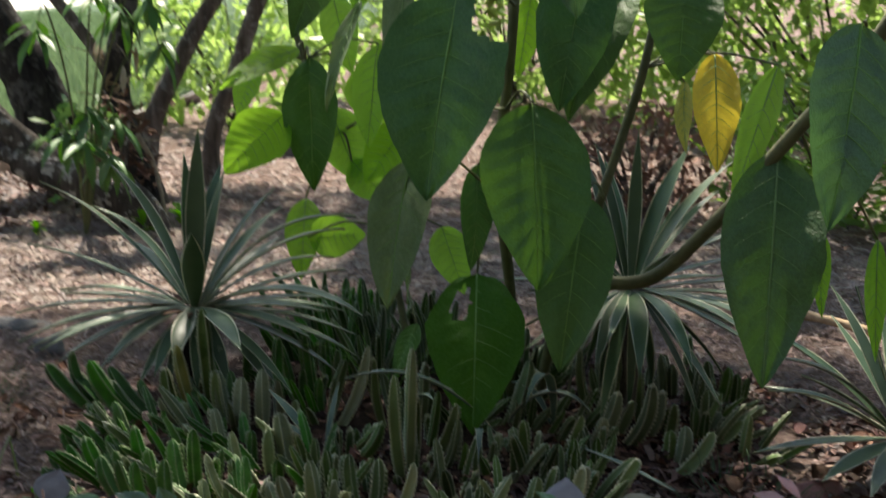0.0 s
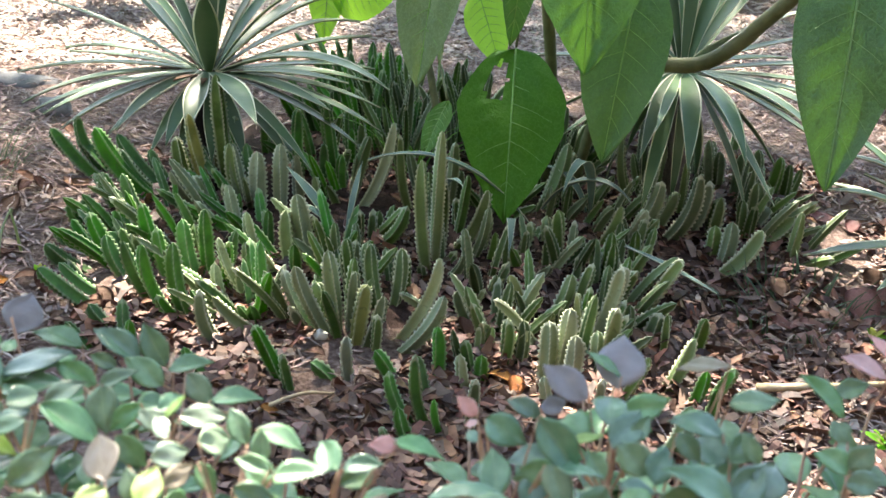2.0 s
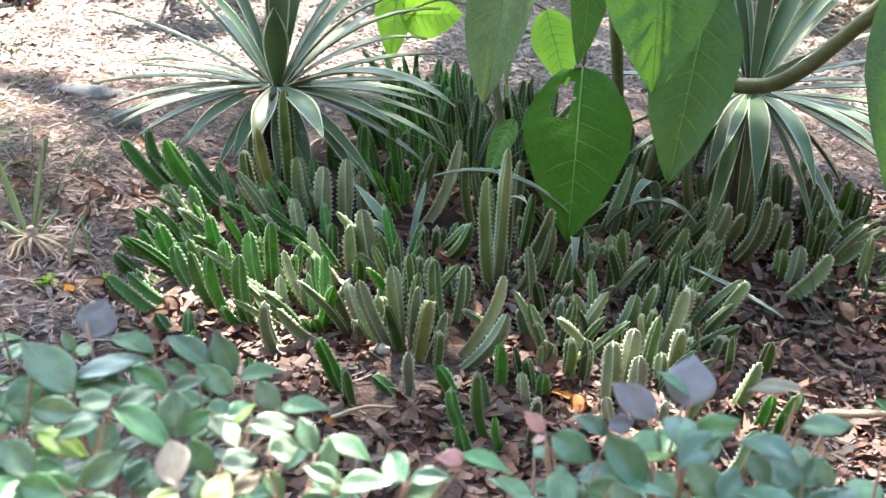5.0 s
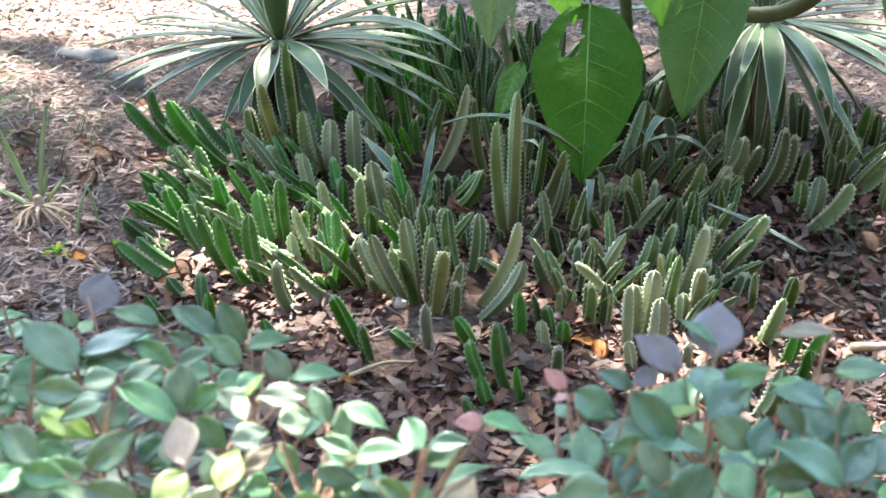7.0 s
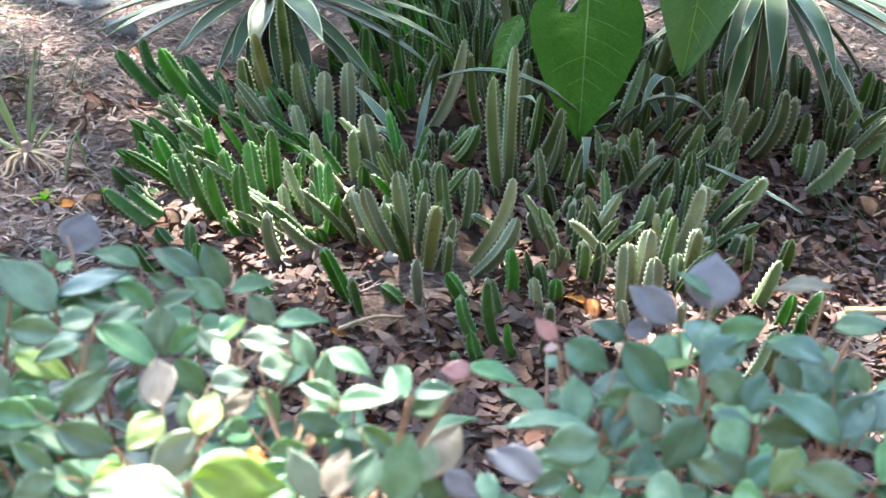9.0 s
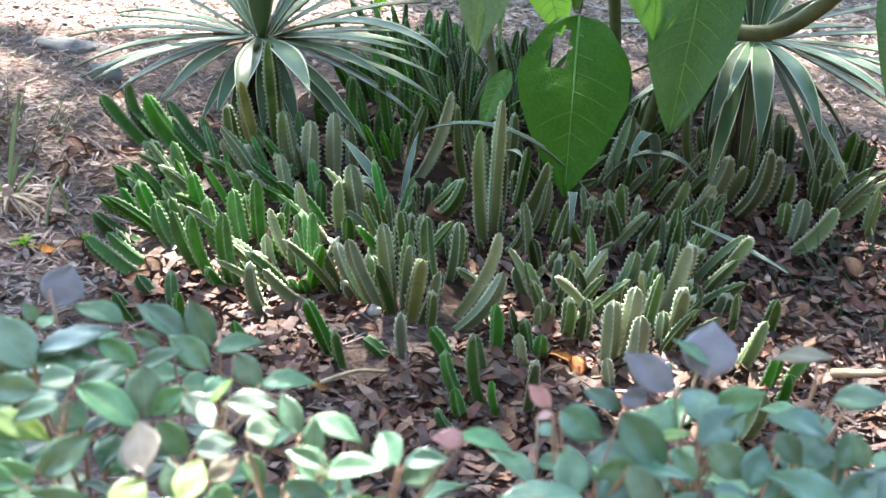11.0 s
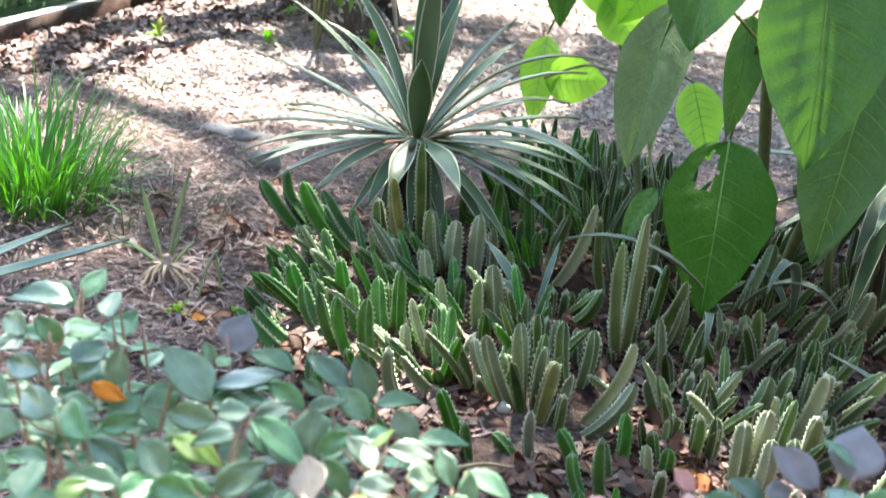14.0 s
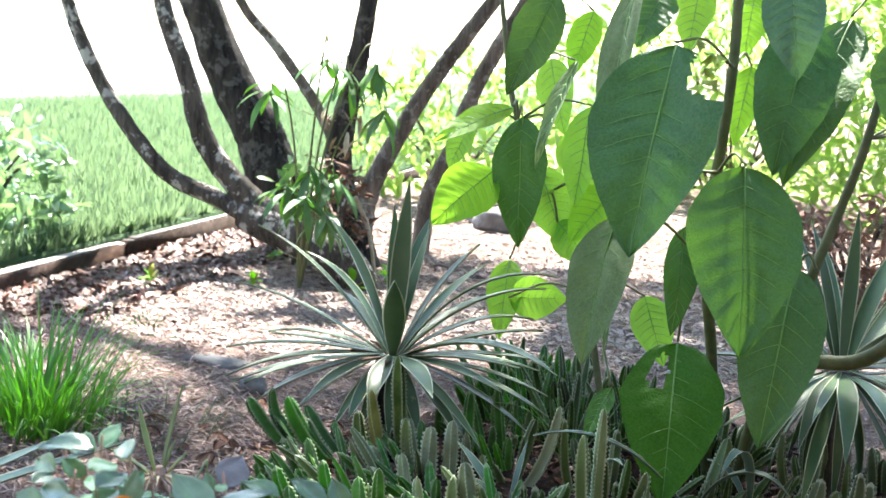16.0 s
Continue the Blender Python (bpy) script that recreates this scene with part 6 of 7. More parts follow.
# ---- trees and background ----
def build_tree():
    root = Vector((-1.45, 4.5, 0))
    ob = thing("tree", root, "leaning multi-stemmed tree with rough lichen-patched bark", "tree")

    def limb(points, r0, r1, mat, name="limb", rough=0.11):
        bm = bmesh.new()
        tube(bm, [Vector(p) - root for p in points], r0, r1, 18, rough, 14)
        part(name, bm, mat, ob)

    limb([(-1.22, 4.40, -0.05), (-1.34, 4.40, 0.12), (-1.54, 4.42, 0.17), (-1.78, 4.45, 0.24)], 0.09, 0.065, BARK, "trunk")
    limb([(-1.70, 4.44, 0.22), (-1.92, 4.48, 0.29), (-2.16, 4.48, 0.38), (-2.39, 4.48, 0.62), (-2.54, 4.48, 0.85), (-2.64, 4.48, 1.08), (-2.8, 4.5, 1.6), (-2.9, 4.6, 2.3)], 0.040, 0.022, BARK)
    limb([(-1.47, 4.46, 0.14), (-1.70, 4.48, 0.26), (-1.85, 4.48, 0.37), (-1.99, 4.48, 0.54), (-2.08, 4.48, 0.79), (-2.21, 4.48, 1.11), (-2.3, 4.5, 1.6), (-2.5, 4.7, 2.4), (-2.2, 5.2, 3.6), (-1.6, 5.4, 4.6)], 0.06, 0.014, BARK)
    limb([(-1.70, 5.0, -0.05), (-1.77, 5.04, 0.09), (-1.88, 5.04, 0.32), (-2.0, 5.04, 0.57), (-2.15, 5.04, 0.81), (-2.32, 5.04, 1.16), (-2.6, 5.1, 1.8), (-2.7, 5.3, 2.8), (-2.2, 5.6, 3.8), (-1.6, 5.9, 5.0)], 0.155, 0.03, BARK_DARK, "trunk")
    limb([(-1.53, 4.9, 0.3), (-1.57, 4.96, 0.5), (-1.67, 4.96, 0.68), (-1.88, 4.96, 0.93), (-2.08, 4.96, 1.14), (-2.4, 4.9, 1.7)], 0.03, 0.02, BARK_GREY)
    limb([(-1.36, 4.9, -0.05), (-1.44, 4.93, 0.12), (-1.55, 4.96, 0.41), (-1.54, 4.96, 0.61), (-1.5, 4.96, 0.87), (-1.46, 4.96, 1.19), (-1.4, 5.0, 2.0), (-1.2, 5.2, 3.2), (-0.8, 5.6, 4.6)], 0.075, 0.02, BARK_DARK)
    limb([(-1.5, 5.2, -0.03), (-1.5, 5.28, 0.25), (-1.41, 5.28, 0.48), (-1.24, 5.28, 0.81), (-0.96, 5.28, 1.23), (-0.6, 5.4, 1.8), (-0.2, 5.5, 2.8), (0.6, 5.6, 4.4)], 0.055, 0.018, BARK_GREY)
    limb([(-1.25, 5.4, -0.03), (-1.24, 5.44, 0.27), (-1.14, 5.44, 0.52), (-1.04, 5.44, 0.85), (-0.84, 5.44, 1.25), (-0.6, 5.4, 1.8), (-0.3, 5.2, 2.8)], 0.045, 0.03, BARK_GREY)
    # the unseen crown, added for shade, with gaps placed where sun patches fall
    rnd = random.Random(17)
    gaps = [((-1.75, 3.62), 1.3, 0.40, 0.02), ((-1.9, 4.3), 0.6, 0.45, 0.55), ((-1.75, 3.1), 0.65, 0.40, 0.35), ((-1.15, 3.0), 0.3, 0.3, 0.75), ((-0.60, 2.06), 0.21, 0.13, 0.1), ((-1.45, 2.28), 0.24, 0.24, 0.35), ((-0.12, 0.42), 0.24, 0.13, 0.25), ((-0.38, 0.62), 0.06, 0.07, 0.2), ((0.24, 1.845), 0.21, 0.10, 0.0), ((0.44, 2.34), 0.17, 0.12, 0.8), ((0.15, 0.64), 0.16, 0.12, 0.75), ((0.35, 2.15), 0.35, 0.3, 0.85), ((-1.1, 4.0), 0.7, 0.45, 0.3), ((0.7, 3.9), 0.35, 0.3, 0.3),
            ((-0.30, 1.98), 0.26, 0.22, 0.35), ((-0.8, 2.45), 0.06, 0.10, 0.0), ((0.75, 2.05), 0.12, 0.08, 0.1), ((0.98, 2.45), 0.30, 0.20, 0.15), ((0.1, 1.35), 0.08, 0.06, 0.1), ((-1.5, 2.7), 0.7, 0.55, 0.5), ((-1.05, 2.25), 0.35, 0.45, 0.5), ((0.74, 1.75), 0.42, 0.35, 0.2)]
    bm = bmesh.new()
    made = 0
    while made < 25000:
        c = Vector((rnd.uniform(-4.2, 3.6), rnd.uniform(1.0, 8.0), rnd.uniform(2.7, 4.4)))
        if ((c.x + 0.3) / 3.6) ** 2 + ((c.y - 4.5) / 3.3) ** 2 + ((c.z - 3.3) / 1.25) ** 2 > 1 + 0.3 * noise.noise(c * 0.9):
            continue
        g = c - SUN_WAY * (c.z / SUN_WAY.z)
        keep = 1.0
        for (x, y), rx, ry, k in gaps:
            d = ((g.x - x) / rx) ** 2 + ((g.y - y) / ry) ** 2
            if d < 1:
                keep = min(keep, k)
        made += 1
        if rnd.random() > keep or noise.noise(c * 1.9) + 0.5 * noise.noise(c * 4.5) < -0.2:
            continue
        turn = Euler((rnd.uniform(-0.7, 0.7), rnd.uniform(-0.7, 0.7), rnd.uniform(0, 6.3))).to_matrix()
        l, w = rnd.uniform(0.06, 0.12), rnd.uniform(0.025, 0.045)
        c = c + SUN_WAY * 1.6
        v = [bm.verts.new(c + turn @ Vector(p)) for p in ((-l, 0, 0), (-0.2 * l, -w, 0.01), (l, 0, -0.02), (-0.2 * l, w, 0.01))]
        bm.faces.new(v)
    for v in bm.verts:
        v.co -= root
    part("crown", bm, CROWN_LEAF, ob, "unseen loose crown of small leaves, gaps placed for sun patches", False)


def leaf_mass(name, bounds, count, size, mat, seed, label, category, hollow=0.0, twigs=0):
    """A bush: a crown of many small leaves on a few twigs."""
    rnd = random.Random(seed)
    (cx, cy, cz), (rx, ry, rz) = bounds
    root = Vector((cx, cy, 0))
    ob = thing(name, root, label, category)
    bm = bmesh.new()
    n = 0
    while n < count:
        p = Vector((rnd.uniform(-1, 1), rnd.uniform(-1, 1), rnd.uniform(-1, 1)))
        if p.length > 1 + 0.35 * noise.noise(p * 2.2 + Vector((seed, 0, 0))) or p.length < hollow or noise.noise(p * 3.5 + Vector((0, seed, 0))) < -0.18:
            continue
        c = Vector((p.x * rx, p.y * ry, cz + p.z * rz))
        if c.z < 0.03:
            n += 1
            continue
        turn = Euler((rnd.gauss(0, 0.7), rnd.gauss(0, 0.7), rnd.uniform(0, 6.3))).to_matrix()
        l = size * rnd.uniform(0.7, 1.3)
        w = l * 0.32
        v = [bm.verts.new(c + turn @ Vector(q)) for q in ((-l, 0, 0), (-0.4 * l, -w, 0.05 * l), (0.3 * l, -0.8 * w, 0.03 * l), (l, 0, -0.15 * l), (0.3 * l, 0.8 * w, 0.03 * l), (-0.4 * l, w, 0.05 * l))]
        bm.faces.new(v)
        n += 1
    tagged(part("crown", bm, mat, ob, "", False), kind="stuff")
    for k in range(twigs):
        bm = bmesh.new()
        a = rnd.uniform(0, 6.3)
        tip = Vector((math.cos(a) * rx * 0.6, math.sin(a) * ry * 0.6, cz + rz * rnd.uniform(0.1, 0.7)))
        tube(bm, [(rnd.uniform(-0.1, 0.1) * rx, rnd.uniform(-0.1, 0.1) * ry, -0.03), tip * 0.5 + Vector((0, 0, 0.05)), tip], 0.012 * max(1, rz), 0.005 * max(1, rz), 7, 0.2)
        part("branch", bm, BARK, ob)
    return ob


def grass_tuft(name, place, count, height, spread, seed, label, mat=GRASS, width=0.006):
    rnd = random.Random(seed)
    ob = thing(name, place, label, "grass")
    shapes = []
    for k in range(8):
        bm = bmesh.new()
        blade(bm, height * rnd.uniform(0.7, 1.15), width * rnd.uniform(0.7, 1.3), radians(rnd.uniform(45, 82)), radians(rnd.uniform(20, 110)), 0.2, 6, 0, 0.0004, 0, "grass")
        shapes.append(part("blade", bm, mat, ob))
    for k in range(count):
        a, r = rnd.uniform(0, 6.3), spread * math.sqrt(rnd.random()) * 0.5
        m = Matrix.Translation((math.cos(a) * r, math.sin(a) * r, 0)) @ Matrix.Rotation(a + rnd.uniform(-0.7, 0.7), 4, "Z") @ Matrix.Diagonal((1, 1, rnd.uniform(0.6, 1.15), 1))
        if k < 8:
            shapes[k].matrix_basis = m
        else:
            again("blade", shapes[k % 8], m, ob)
    return ob


def build_lawn_grass():
    rnd = random.Random(2)
    bm = bmesh.new()
    for k in range(90000):
        y = 2.6 + 15 * rnd.random() ** 1.4 if k < 76000 else rnd.uniform(-1.9, 2.6)
        x = kerb_x(y) - 0.09 - (4.7 if k % 9 else 6.2) * rnd.random() ** (1.2 if y > 5 else 1.6)
        h, a = rnd.uniform(0.04, 0.11), rnd.uniform(0, 6.3)
        w = rnd.uniform(0.004, 0.009) * (1 + y * 0.05)
        dx, dy = math.cos(a) * w, math.sin(a) * w
        lx, ly = rnd.gauss(0, 0.025), rnd.gauss(0, 0.025)
        v = [bm.verts.new(p) for p in ((x - dx, y - dy, 0.07), (x + dx, y + dy, 0.07), (x + lx, y + ly, 0.075 + h))]
        bm.faces.new(v)
    tagged(link_mesh("lawn_grass", bm, GRASS, None, False), "dense sunlit green grass blades of the lawn", "grass", kind="stuff")


def build_chips():
    rnd = random.Random(6)
    verts, faces = [], []

    def chip(x, y, l, w, t, lift=0.010, tilt=0.28):
        c = Vector((x, y, ground_height(x, y) + rnd.uniform(0.0, lift)))
        turn = Euler((rnd.gauss(0, tilt), rnd.gauss(0, tilt), rnd.uniform(0, 6.3))).to_matrix()
        n = len(verts)
        taper, bow = rnd.uniform(0.1, 0.8), rnd.uniform(-0.15, 0.35) * l
        for px, k in ((-1, rnd.uniform(0.1, 0.8)), (0, 1), (1, taper)):
            for py, pz in ((-1, -1), (1, -1), (1, 1), (-1, 1)):
                verts.append(c + turn @ Vector((px * l + rnd.uniform(-0.1, 0.1) * l, py * w * k, pz * t + (bow if px == 0 else 0))))
        for r in (0, 4):
            for k in range(4):
                faces.append((n + r + k, n + r + (k + 1) % 4, n + r + 4 + (k + 1) % 4, n + r + 4 + k))
        faces.append((n + 3, n + 2, n + 1, n))
        faces.append((n + 8, n + 9, n + 10, n + 11))

    def pile(name, mat, label, category):
        me = bpy.data.meshes.new(name)
        me.from_pydata(verts, [], faces)
        me.materials.append(mat)
        tagged(new(name, me), label, category, kind="stuff")
        verts.clear(), faces.clear()

    # red-brown leaf fragments in front of and among the stems
    for _ in range(40000):
        x, y = rnd.uniform(-0.95, 1.4), rnd.uniform(1.15, 3.5)
        if ((x - 0.2) / 1.0) ** 2 + ((y - 2.3) / 1.05) ** 2 > 1 + 0.45 * noise.noise((x * 2.5, y * 2.5, 1)):
            continue
        if noise.noise((x * 3, y * 3, 7)) < -0.25 or y > 2.05 and x < 0.6 and rnd.random() < 0.4 or y > 2.9 and x < -0.3:
            continue
        big = rnd.random() ** 2
        chip(x, y, 0.006 + 0.024 * big, rnd.uniform(0.0025, 0.006) + 0.006 * big, rnd.uniform(0.0002, 0.0005), 0.016, 0.45)
    # and along the foot of the edging, where dark litter also paints the shade
    for _ in range(5000):
        y = rnd.uniform(3.3, 6.0)
        x = kerb_x(y) + 0.04 + 0.5 * rnd.random() ** 1.6
        big = rnd.random() ** 2
        chip(x, y, 0.008 + 0.028 * big, rnd.uniform(0.003, 0.007) + 0.007 * big, 0.0005, 0.016, 0.4)
    pile("leaf_litter", LITTER, "red-brown dry leaf fragments around the stems", "leaf litter")
    for _ in range(35000):
        y = 1.25 + 3.4 * rnd.random() ** 1.1
        x = rnd.uniform(-0.75 * y - 0.2, 0.55 * y)
        if ((x - 0.02) / 0.80) ** 2 + ((y - 2.65) / 0.76) ** 2 < 1 and rnd.random() < 0.88:
            continue
        if y < 2.2 and -0.7 < x < 0.42 and rnd.random() < 0.85:
            continue
        if rnd.random() < 0.84:
            chip(x, y, rnd.uniform(0.008, 0.032), rnd.uniform(0.0010, 0.0028), rnd.uniform(0.0004, 0.0010))
        else:
            chip(x, y, rnd.uniform(0.006, 0.017), rnd.uniform(0.003, 0.008), rnd.uniform(0.0004, 0.0010))
    # a thinner scatter over the rest of the bed and the path
    for _ in range(16000):
        x, y = rnd.uniform(-2.2, 3.6), rnd.uniform(-1.6, 6.0)
        if 1.3 < y < 4.6 and -0.7 * y < x < 0.5 * y:
            continue
        chip(x, y, rnd.uniform(0.012, 0.04), rnd.uniform(0.002, 0.007), 0.0008)
    pile("bark_mulch", CHIPS, "loose brown wood chips and bark shreds", "mulch")
    # paler chips beyond the agaves: strong sun painted into their colour
    for _ in range(15000):
        y = 3.3 + 1.3 * rnd.random()
        x = rnd.uniform(kerb_x(y) + 0.1, 0.5 * y)
        if x > -0.7 and y < 3.7:
            continue
        if x - kerb_x(y) < 0.35 + 0.2 * noise.noise((y * 4, 0, 3)):
            continue
        chip(x, y, rnd.uniform(0.008, 0.03), rnd.uniform(0.002, 0.007), 0.0008, 0.004, 0.12)
    for _ in range(11000):
        y = 4.0 + 5 * rnd.random() ** 1.5
        chip(rnd.uniform(kerb_x(y) + 0.1, 0.5 * y), y, rnd.uniform(0.012, 0.045), rnd.uniform(0.003, 0.010), 0.001, 0.005, 0.14)
    pile("bleached_mulch", CHIPS_PALE, "wood chips beyond the agaves, sunlight put into their pale colour", "mulch")


def litter_leaf(x, y, size, mat, seed, label):
    rnd = random.Random(seed)
    bm = bmesh.new()
    seg, m = 8, 2
    rows = []
    for i in range(seg + 1):
        s = i / seg
        w = max(0.3 * math.sin(math.pi * s**0.9) ** 0.8, 0.01)
        rows.append([bm.verts.new((s - 0.5, q / m * w, 0.25 * abs(q / m) * w * (1 + 0.5 * math.sin(seed)) + 0.15 * math.sin(3 * s + seed) + 0.05 * noise.noise((s * 4, q, seed)))) for q in range(-m, m + 1)])
    for a, b in zip(rows, rows[1:]):
        for k in range(2 * m):
            bm.faces.new((a[k], b[k], b[k + 1], a[k + 1]))
    bmesh.ops.solidify(bm, geom=bm.faces[:], thickness=0.012)
    ob = link_mesh("dry_leaf", bm, mat)
    ob.matrix_world = pose(x, y, ground_height(x, y) + 0.012, rnd.uniform(-15, 15), rnd.uniform(-15, 15), rnd.uniform(0, 360)) @ Matrix.Diagonal((size, size, size, 1))
    return tagged(ob, label, "leaf", "fallen leaves")


def stone(name, place, size, seed, mat, label, flat=1.0):
    bm = bmesh.new()
    bmesh.ops.create_icosphere(bm, subdivisions=3, radius=1)
    for v in bm.verts:
        d = 1 + 0.35 * noise.noise(v.co * 1.3 + Vector((seed, 0, 0))) + 0.1 * noise.noise(v.co * 4 + Vector((seed, 3, 0)))
        v.co = Vector((v.co.x * size[0] * d, v.co.y * size[1] * d, v.co.z * size[2] * d * flat))
    ob = link_mesh(name, bm, mat)
    ob.location = place
    return tagged(ob, label, "stone")


def stick(points, r, mat, label):
    root = Vector(points[0])
    bm = bmesh.new()
    tube(bm, [Vector(p) - root for p in points], r, r * 0.6, 7, 0.3)
    ob = link_mesh("fallen_stick", bm, mat)
    ob.location = root
    return tagged(ob, label, "stick", "fallen sticks")


def build_small_plant():
    """The uprooted seedling: a few narrow blades over a knot of dry roots."""
    ob = thing("young_agave", (-1.004, 2.175, 0), "small half-dry agave seedling with pale green blades and dry roots", "agave")
    for az, rise, ln, droop, w in ((53, 80, 0.20, 6, 0.019), (152, 58, 0.16, -14, 0.016), (195, 40, 0.105, 30, 0.015), (70, 70, 0.075, 15, 0.013), (47, 50, 0.06, 15, 0.012), (165, 20, 0.09, 50, 0.010)):
        agave_leaf(ob, az, rise, ln, droop, w, (0, 0, 0.03), 0.0, SEEDLING)
    rnd = random.Random(13)
    bm = bmesh.new()
    tube(bm, [(0.02, -0.03, -0.01), (0.012, -0.012, 0.016), (0.003, 0, 0.036), (0, 0, 0.05)], 0.013, 0.009, 9, 0.3)
    part("crown", bm, DRY_PINK, ob)
    for k in range(16):
        a = radians(rnd.uniform(235, 345))
        ln = rnd.uniform(0.04, 0.11)
        bm = bmesh.new()
        side = rnd.uniform(-0.02, 0.02)
        tube(bm, [(0.006, -0.006, 0.03), (0.4 * ln * math.cos(a), 0.4 * ln * math.sin(a), 0.030), (0.75 * ln * math.cos(a) + side, 0.75 * ln * math.sin(a), 0.014), (ln * math.cos(a), ln * math.sin(a), 0.006)], 0.0042, 0.0016, 6, 0.25)
        part("root", bm, DRY_PINK if k % 3 else STRAW, ob)
    for k in range(10):
        bm = bmesh.new()
        blade(bm, rnd.uniform(0.05, 0.11), 0.009, radians(rnd.uniform(0, 25)), radians(rnd.uniform(20, 70)), 0.3, 6, 0, 0.0006, 0.5, "grass")
        o = part("dry_blade", bm, STRAW, ob)
        o.matrix_basis = Matrix.Translation((0, 0, 0.03)) @ Matrix.Rotation(rnd.uniform(2.2, 6.2), 4, "Z")
    ob = thing("grass_sprig", (-0.90, 2.17, 0), "bent blue-green grass blades beside the seedling", "grass")
    for foot, tip in (((-0.006, -0.05), 0.08), ((0.025, -0.012), 0.08)):
        bm = bmesh.new()
        tube(bm, [(foot[0], foot[1], -0.004), (foot[0] * 0.6, foot[1] * 0.6, tip * 0.6), (0.003, 0.003, tip), (0.004, 0.012, tip * 0.92)], 0.0032, 0.0016, 6)
        part("blade", bm, SEEDLING, ob)


SPRAYS = [(-1.43, 4.36, 0.88), (-1.26, 4.47, 0.86), (-1.6, 4.21, 0.76), (-1.36, 4.44, 0.82), (-1.39, 4.11, 0.47), (-1.29, 4.13, 0.46), (-1.46, 4.08, 0.40), (-1.28, 4.02, 0.33), (-1.36, 4.01, 0.37), (-1.2, 4.4, 0.7)]


def build_sapling():
    root = Vector((-1.45, 4.25, 0))
    ob = thing("sapling", root, "thin sapling with drooping sprays of narrow leaflets beside the tree", "sapling")
    rnd = random.Random(5)
    shapes = []
    for k in range(5):
        bm = bmesh.new()
        blade(bm, rnd.uniform(0.12, 0.19), rnd.uniform(0.026, 0.038), radians(-20), radians(rnd.uniform(30, 60)), 0.2, 6, 0, 0.0005, 0, "agave")
        shapes.append(part("leaflet", bm, SAPLING, ob))
    used = 0
    for p in SPRAYS:
        p = Vector(p) - root
        bm = bmesh.new()
        tube(bm, [(0, 0, -0.02), (p.x * 0.3, p.y * 0.3, p.z * 0.7), (p.x * 0.8, p.y * 0.8, p.z * 1.12), p], 0.006, 0.002, 6)
        part("twig", bm, GREEN_WOOD, ob)
        for k in range(9):
            m = Matrix.Translation(p + Vector((0, 0, rnd.uniform(-0.01, 0.04)))) @ Matrix.Rotation(k * 0.75 + rnd.uniform(-0.3, 0.3), 4, "Z") @ Matrix.Rotation(rnd.uniform(-0.2, 0.7), 4, "Y")
            if used < 5:
                shapes[used].matrix_basis = m
            else:
                again("leaflet", shapes[rnd.randrange(5)], m, ob)
            used += 1


def build_dead_sheath():
    """Torn dry bark and leaves that hang on the broken limb."""
    root = Vector((-1.53, 4.84, 0.5))
    ob = thing("dead_foliage", root, "torn tan dead leaves hanging on the broken limb", "dead leaves")
    rnd = random.Random(8)
    for k in range(34):
        bm = bmesh.new()
        blade(bm, rnd.uniform(0.07, 0.16), rnd.uniform(0.012, 0.03), radians(rnd.uniform(-60, 50)), radians(rnd.uniform(20, 90)), 0.3, 6, 0, 0.001, rnd.uniform(-1, 1), "agave")
        o = part("dead_leaf", bm, STRAW, ob)
        o.matrix_basis = pose(rnd.gauss(0.03, 0.06), rnd.gauss(0, 0.03), rnd.uniform(-0.3, 0.2), 0, 0, rnd.uniform(0, 360))


def build_weed(x, y, size, seed, label):
    """A low rosette of small yellow-green leaves."""
    rnd = random.Random(seed)
    ob = thing("weed", (x, y, 0), label, "weed", "small weeds")
    for k in range(9):
        bm = bmesh.new()
        blade(bm, size * rnd.uniform(0.6, 1.1), size * 0.38, radians(rnd.uniform(10, 70)), radians(40), 0.25, 6, 0, 0.0006, 0, "agave")
        o = part("leaf", bm, BROAD["bright" if k % 3 else "olive"], ob)
        o.matrix_basis = Matrix.Translation((0, 0, size * rnd.uniform(0, 0.6))) @ Matrix.Rotation(k * 2.4, 4, "Z")
        if k % 3 == 0:
            bm = bmesh.new()
            tube(bm, [(0, 0, -0.01), (0.1 * size, 0, size * 0.4), (0, 0.05 * size, size * 0.7)], 0.0018, 0.001, 5)
            part("stalk", bm, GREEN_WOOD, ob)


build_ground()
build_light_blocks()
build_clump()
build_agaves()
build_pups()
build_broad_plant()
build_shrub(SHOOTS_LEFT, (-0.22, 0.86, 0), 1, "low shrub with oval mid-green leaves on reddish twigs", [*SHRUB_LEAVES["left"], *SHRUB_LEAVES["left_low"]])
build_shrub([*SHOOTS_EDGE, *SHOOTS_FAR_LEFT], (-0.43, 0.92, 0), 3, "low shrub with oval grey-green leaves beside the mulch", SHRUB_LEAVES["edge"])
build_shrub(SHOOTS_RIGHT, (0.13, 0.92, 0), 2, "low shrub with oval glossy leaves and a few pink young ones", SHRUB_LEAVES["right"])
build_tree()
leaf_mass("hedge", ((2.6, 8.6, 0.9), (2.4, 1.0, 1.3)), 6500, 0.08, HEDGE_LEAF, 31, "sunlit yellow-green hedge behind the bed", "hedge", 0.3, 16)
leaf_mass("bush", ((0.2, 9.6, 0.8), (1.8, 0.9, 1.1)), 2600, 0.08, HEDGE_LEAF, 33, "sunlit loose green bush behind the tree", "bush", 0.3, 14)
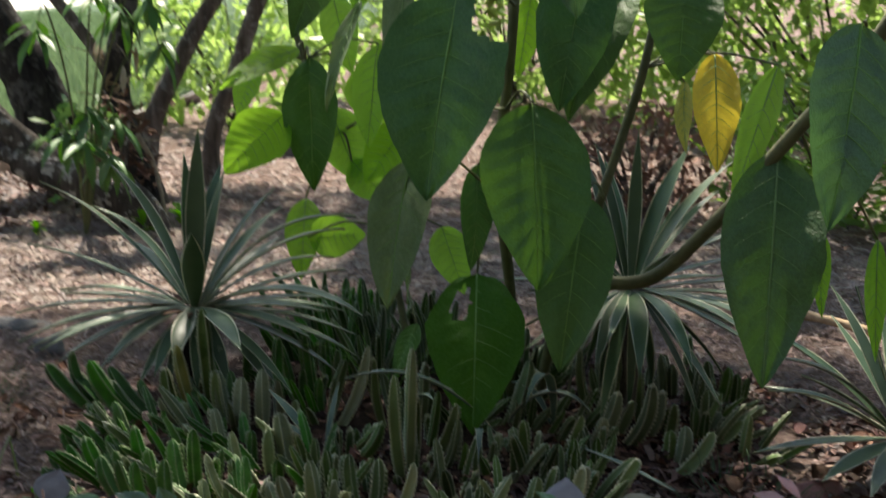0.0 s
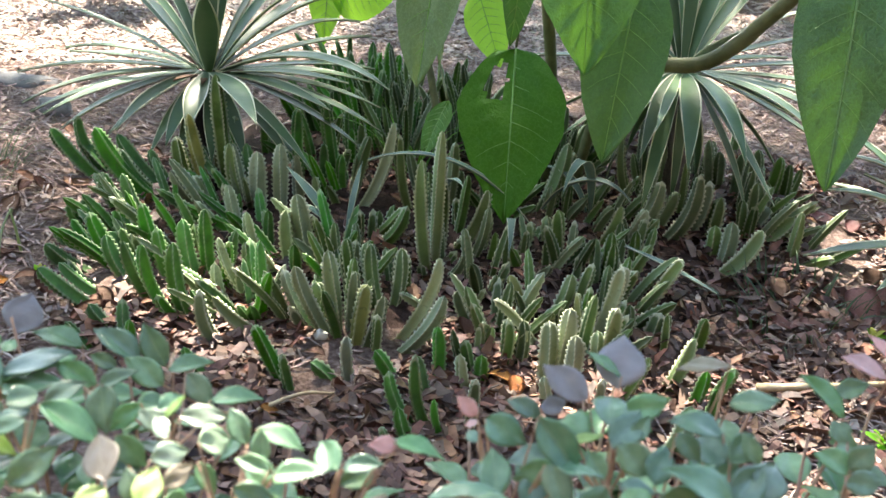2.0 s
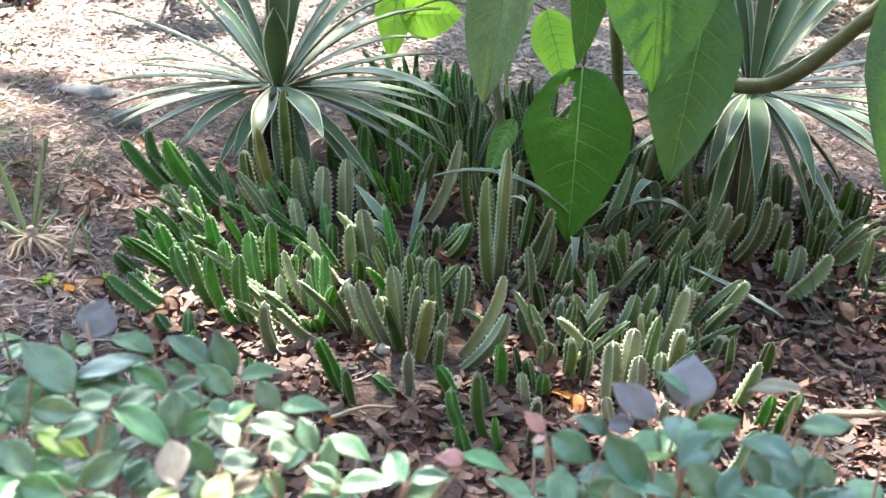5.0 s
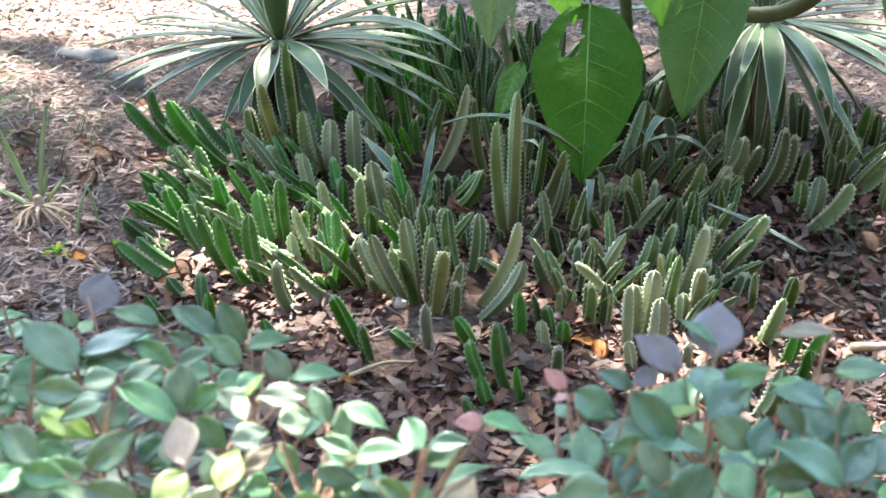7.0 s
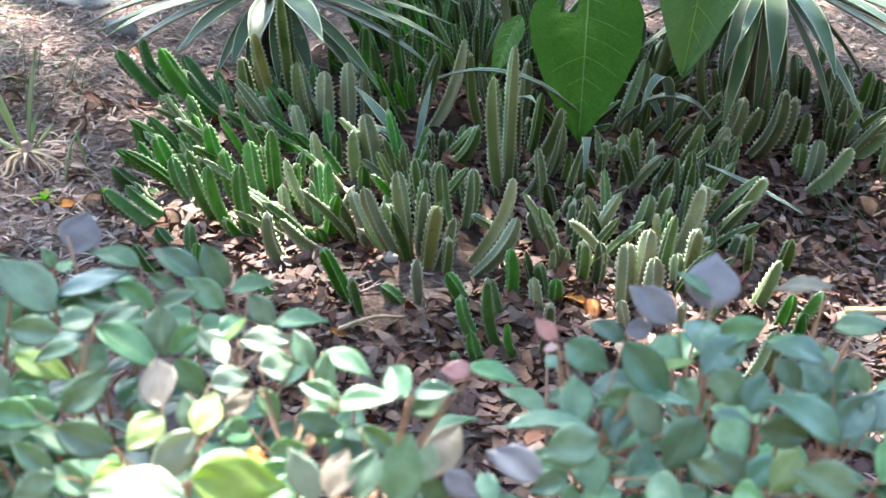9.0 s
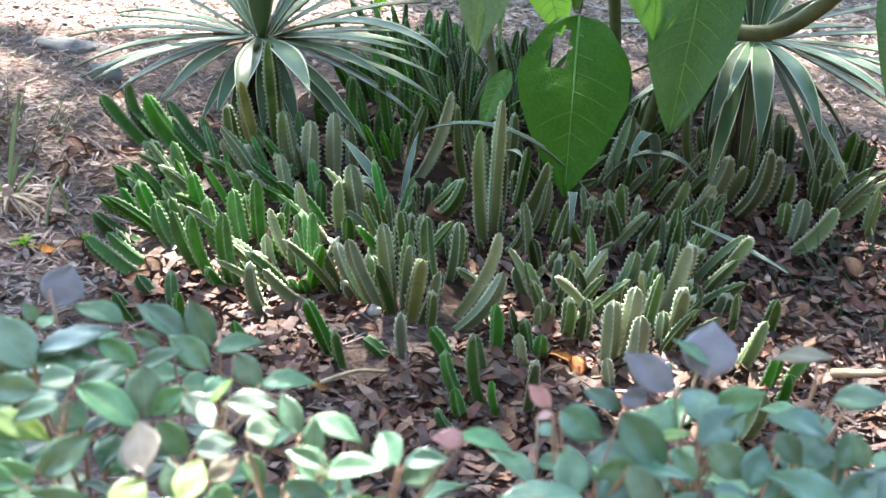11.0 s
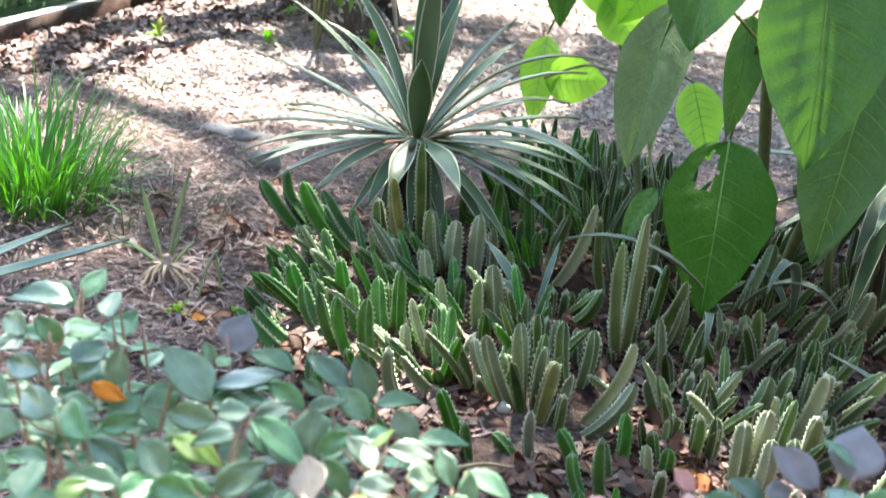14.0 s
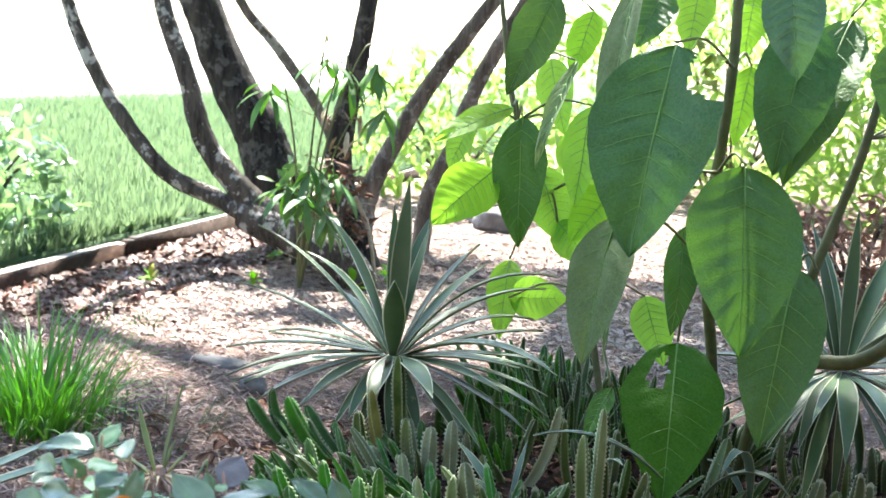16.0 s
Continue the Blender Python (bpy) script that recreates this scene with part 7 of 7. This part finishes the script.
leaf_mass("bush", ((1.7, 5.2, 0.35), (0.7, 0.5, 0.5)), 1300, 0.045, CROWN_LEAF, 35, "dark green bush in the shade behind the agaves", "bush", 0.2, 6)
leaf_mass("bush", ((-2.85, 4.15, 0.24), (0.42, 0.45, 0.36)), 900, 0.045, SHRUB_SHEEN, 37, "pale variegated bush beside the edging", "bush", 0.2, 5)
grass_tuft("grass_tuft", (-1.45, 2.42, 0), 298, 0.31, 0.32, 3, "bright green grass tuft on the mulch", TUFT, 0.009)
grass_tuft("weed", (-1.68, 3.42, 0), 40, 0.06, 0.12, 4, "small green weed on sunlit mulch")
grass_tuft("weed", (-1.22, 2.46, 0), 90, 0.13, 0.42, 6, "thin wispy green grass on the mulch beside the tuft", GRASS, 0.003)
grass_tuft("weed", (-1.55, 2.06, 0), 60, 0.10, 0.30, 7, "thin wispy green grass on the mulch beside the tuft", GRASS, 0.003)
grass_tuft("weed", (0.62, 2.22, 0), 70, 0.09, 0.30, 5, "thin green weeds beside the stems")
grass_tuft("grass_tuft", (-0.17, 2.74, 0), 16, 0.26, 0.08, 9, "thin arching green grass blades among the stems", TUFT, 0.008)
leaf_mass("bush", ((-1.55, 7.4, 0.45), (0.8, 0.5, 0.6)), 800, 0.07, HEDGE_LEAF, 39, "pale sunlit bush behind the tree", "bush", 0.2, 6)
leaf_mass("bush", ((-1.62, 4.72, 0.25), (0.2, 0.14, 0.24)), 95, 0.05, SAPLING, 43, "low green bush at the foot of the tree", "bush", 0.0, 5)
leaf_mass("dry_brush", ((-1.40, 4.58, 0.28), (0.14, 0.10, 0.24)), 190, 0.028, DRY_LEAF, 45, "tan dry brush caught at the foot of the tree", "brush", 0.0, 5)
leaf_mass("dry_brush", ((0.75, 5.3, 0.22), (0.45, 0.35, 0.32)), 900, 0.035, DRY_LEAF, 47, "dark heap of dry red-brown brush behind the agaves", "brush", 0.0, 9)
build_small_plant()
build_sapling()
build_dead_sheath()
for k, (x, y, size) in enumerate(((-1.25, 4.32, 0.09), (-1.42, 4.55, 0.12), (-1.15, 4.5, 0.10), (-1.95, 3.98, 0.06), (-1.62, 4.2, 0.06), (-0.80, 2.06, 0.03), (-0.90, 2.02, 0.03), (0.75, 2.12, 0.04), (0.68, 1.78, 0.04), (1.0, 2.2, 0.04))):
    build_weed(x, y, size, 60 + k, "small yellow-green weed growing through the mulch")
stone("stone", (-1.10, 2.93, 0.012), (0.045, 0.035, 0.03), 3, STONE, "dark grey stone on the mulch")
stone("stone", (-1.30, 3.14, 0.0), (0.12, 0.05, 0.016), 5, STONE, "flat grey slate on the mulch")
stone("stone", (-1.05, 6.4, 0.05), (0.14, 0.1, 0.08), 7, STONE, "dark grey stone behind the agave")
stone("shell", (-0.254, 1.951, 0.008), (0.0125, 0.010, 0.010), 9, SHELL, "pale snail shell among the stems")
stick([(0.50, 1.905, 0.02), (0.62, 1.93, 0.022), (0.76, 1.97, 0.02)], 0.008, STRAW, "pale dry stick on the mulch")
stick([(1.05, 3.57, 0.05), (1.2, 3.45, 0.05), (1.4, 3.28, 0.03)], 0.018, STRAW, "pale dry stick behind the agave")
stick([(-1.36, 4.62, 0.34), (-1.27, 4.55, 0.22), (-1.20, 4.48, 0.0)], 0.012, STRAW, "pale dead stalk leaning by the tree")
stick([(-0.31, 1.695, 0.012), (-0.25, 1.745, 0.018), (-0.20, 1.76, 0.015)], 0.004, STRAW, "thin dry twig on the mulch")
for k, (x, y, s) in enumerate(((0.06, 1.86, 0.06), (0.09, 1.84, 0.05), (-0.29, 1.70, 0.04), (-0.86, 2.02, 0.05), (0.06, 1.70, 0.045), (-0.32, 2.1, 0.06))):
    litter_leaf(x, y, s, ORANGE_LEAF, k, "curled orange-brown fallen leaf")
for k, (x, y, s) in enumerate(((0.76, 2.24, 0.11), (0.80, 2.28, 0.10), (0.83, 2.22, 0.09), (0.78, 2.70, 0.07), (0.84, 2.66, 0.06))):
    litter_leaf(x, y, s, PINK_LEAF, 20 + k, "pinkish dry fallen leaf")
rnd = random.Random(41)
for k in range(215):
    y = rnd.uniform(1.5, 2.8)
    litter_leaf(rnd.uniform(-0.5 * y, 0.42 * y), y, rnd.uniform(0.03, 0.075), DRY_LEAF, 50 + k, "curled brown fallen leaf")
build_lawn_grass()
build_kerb()
build_chips()
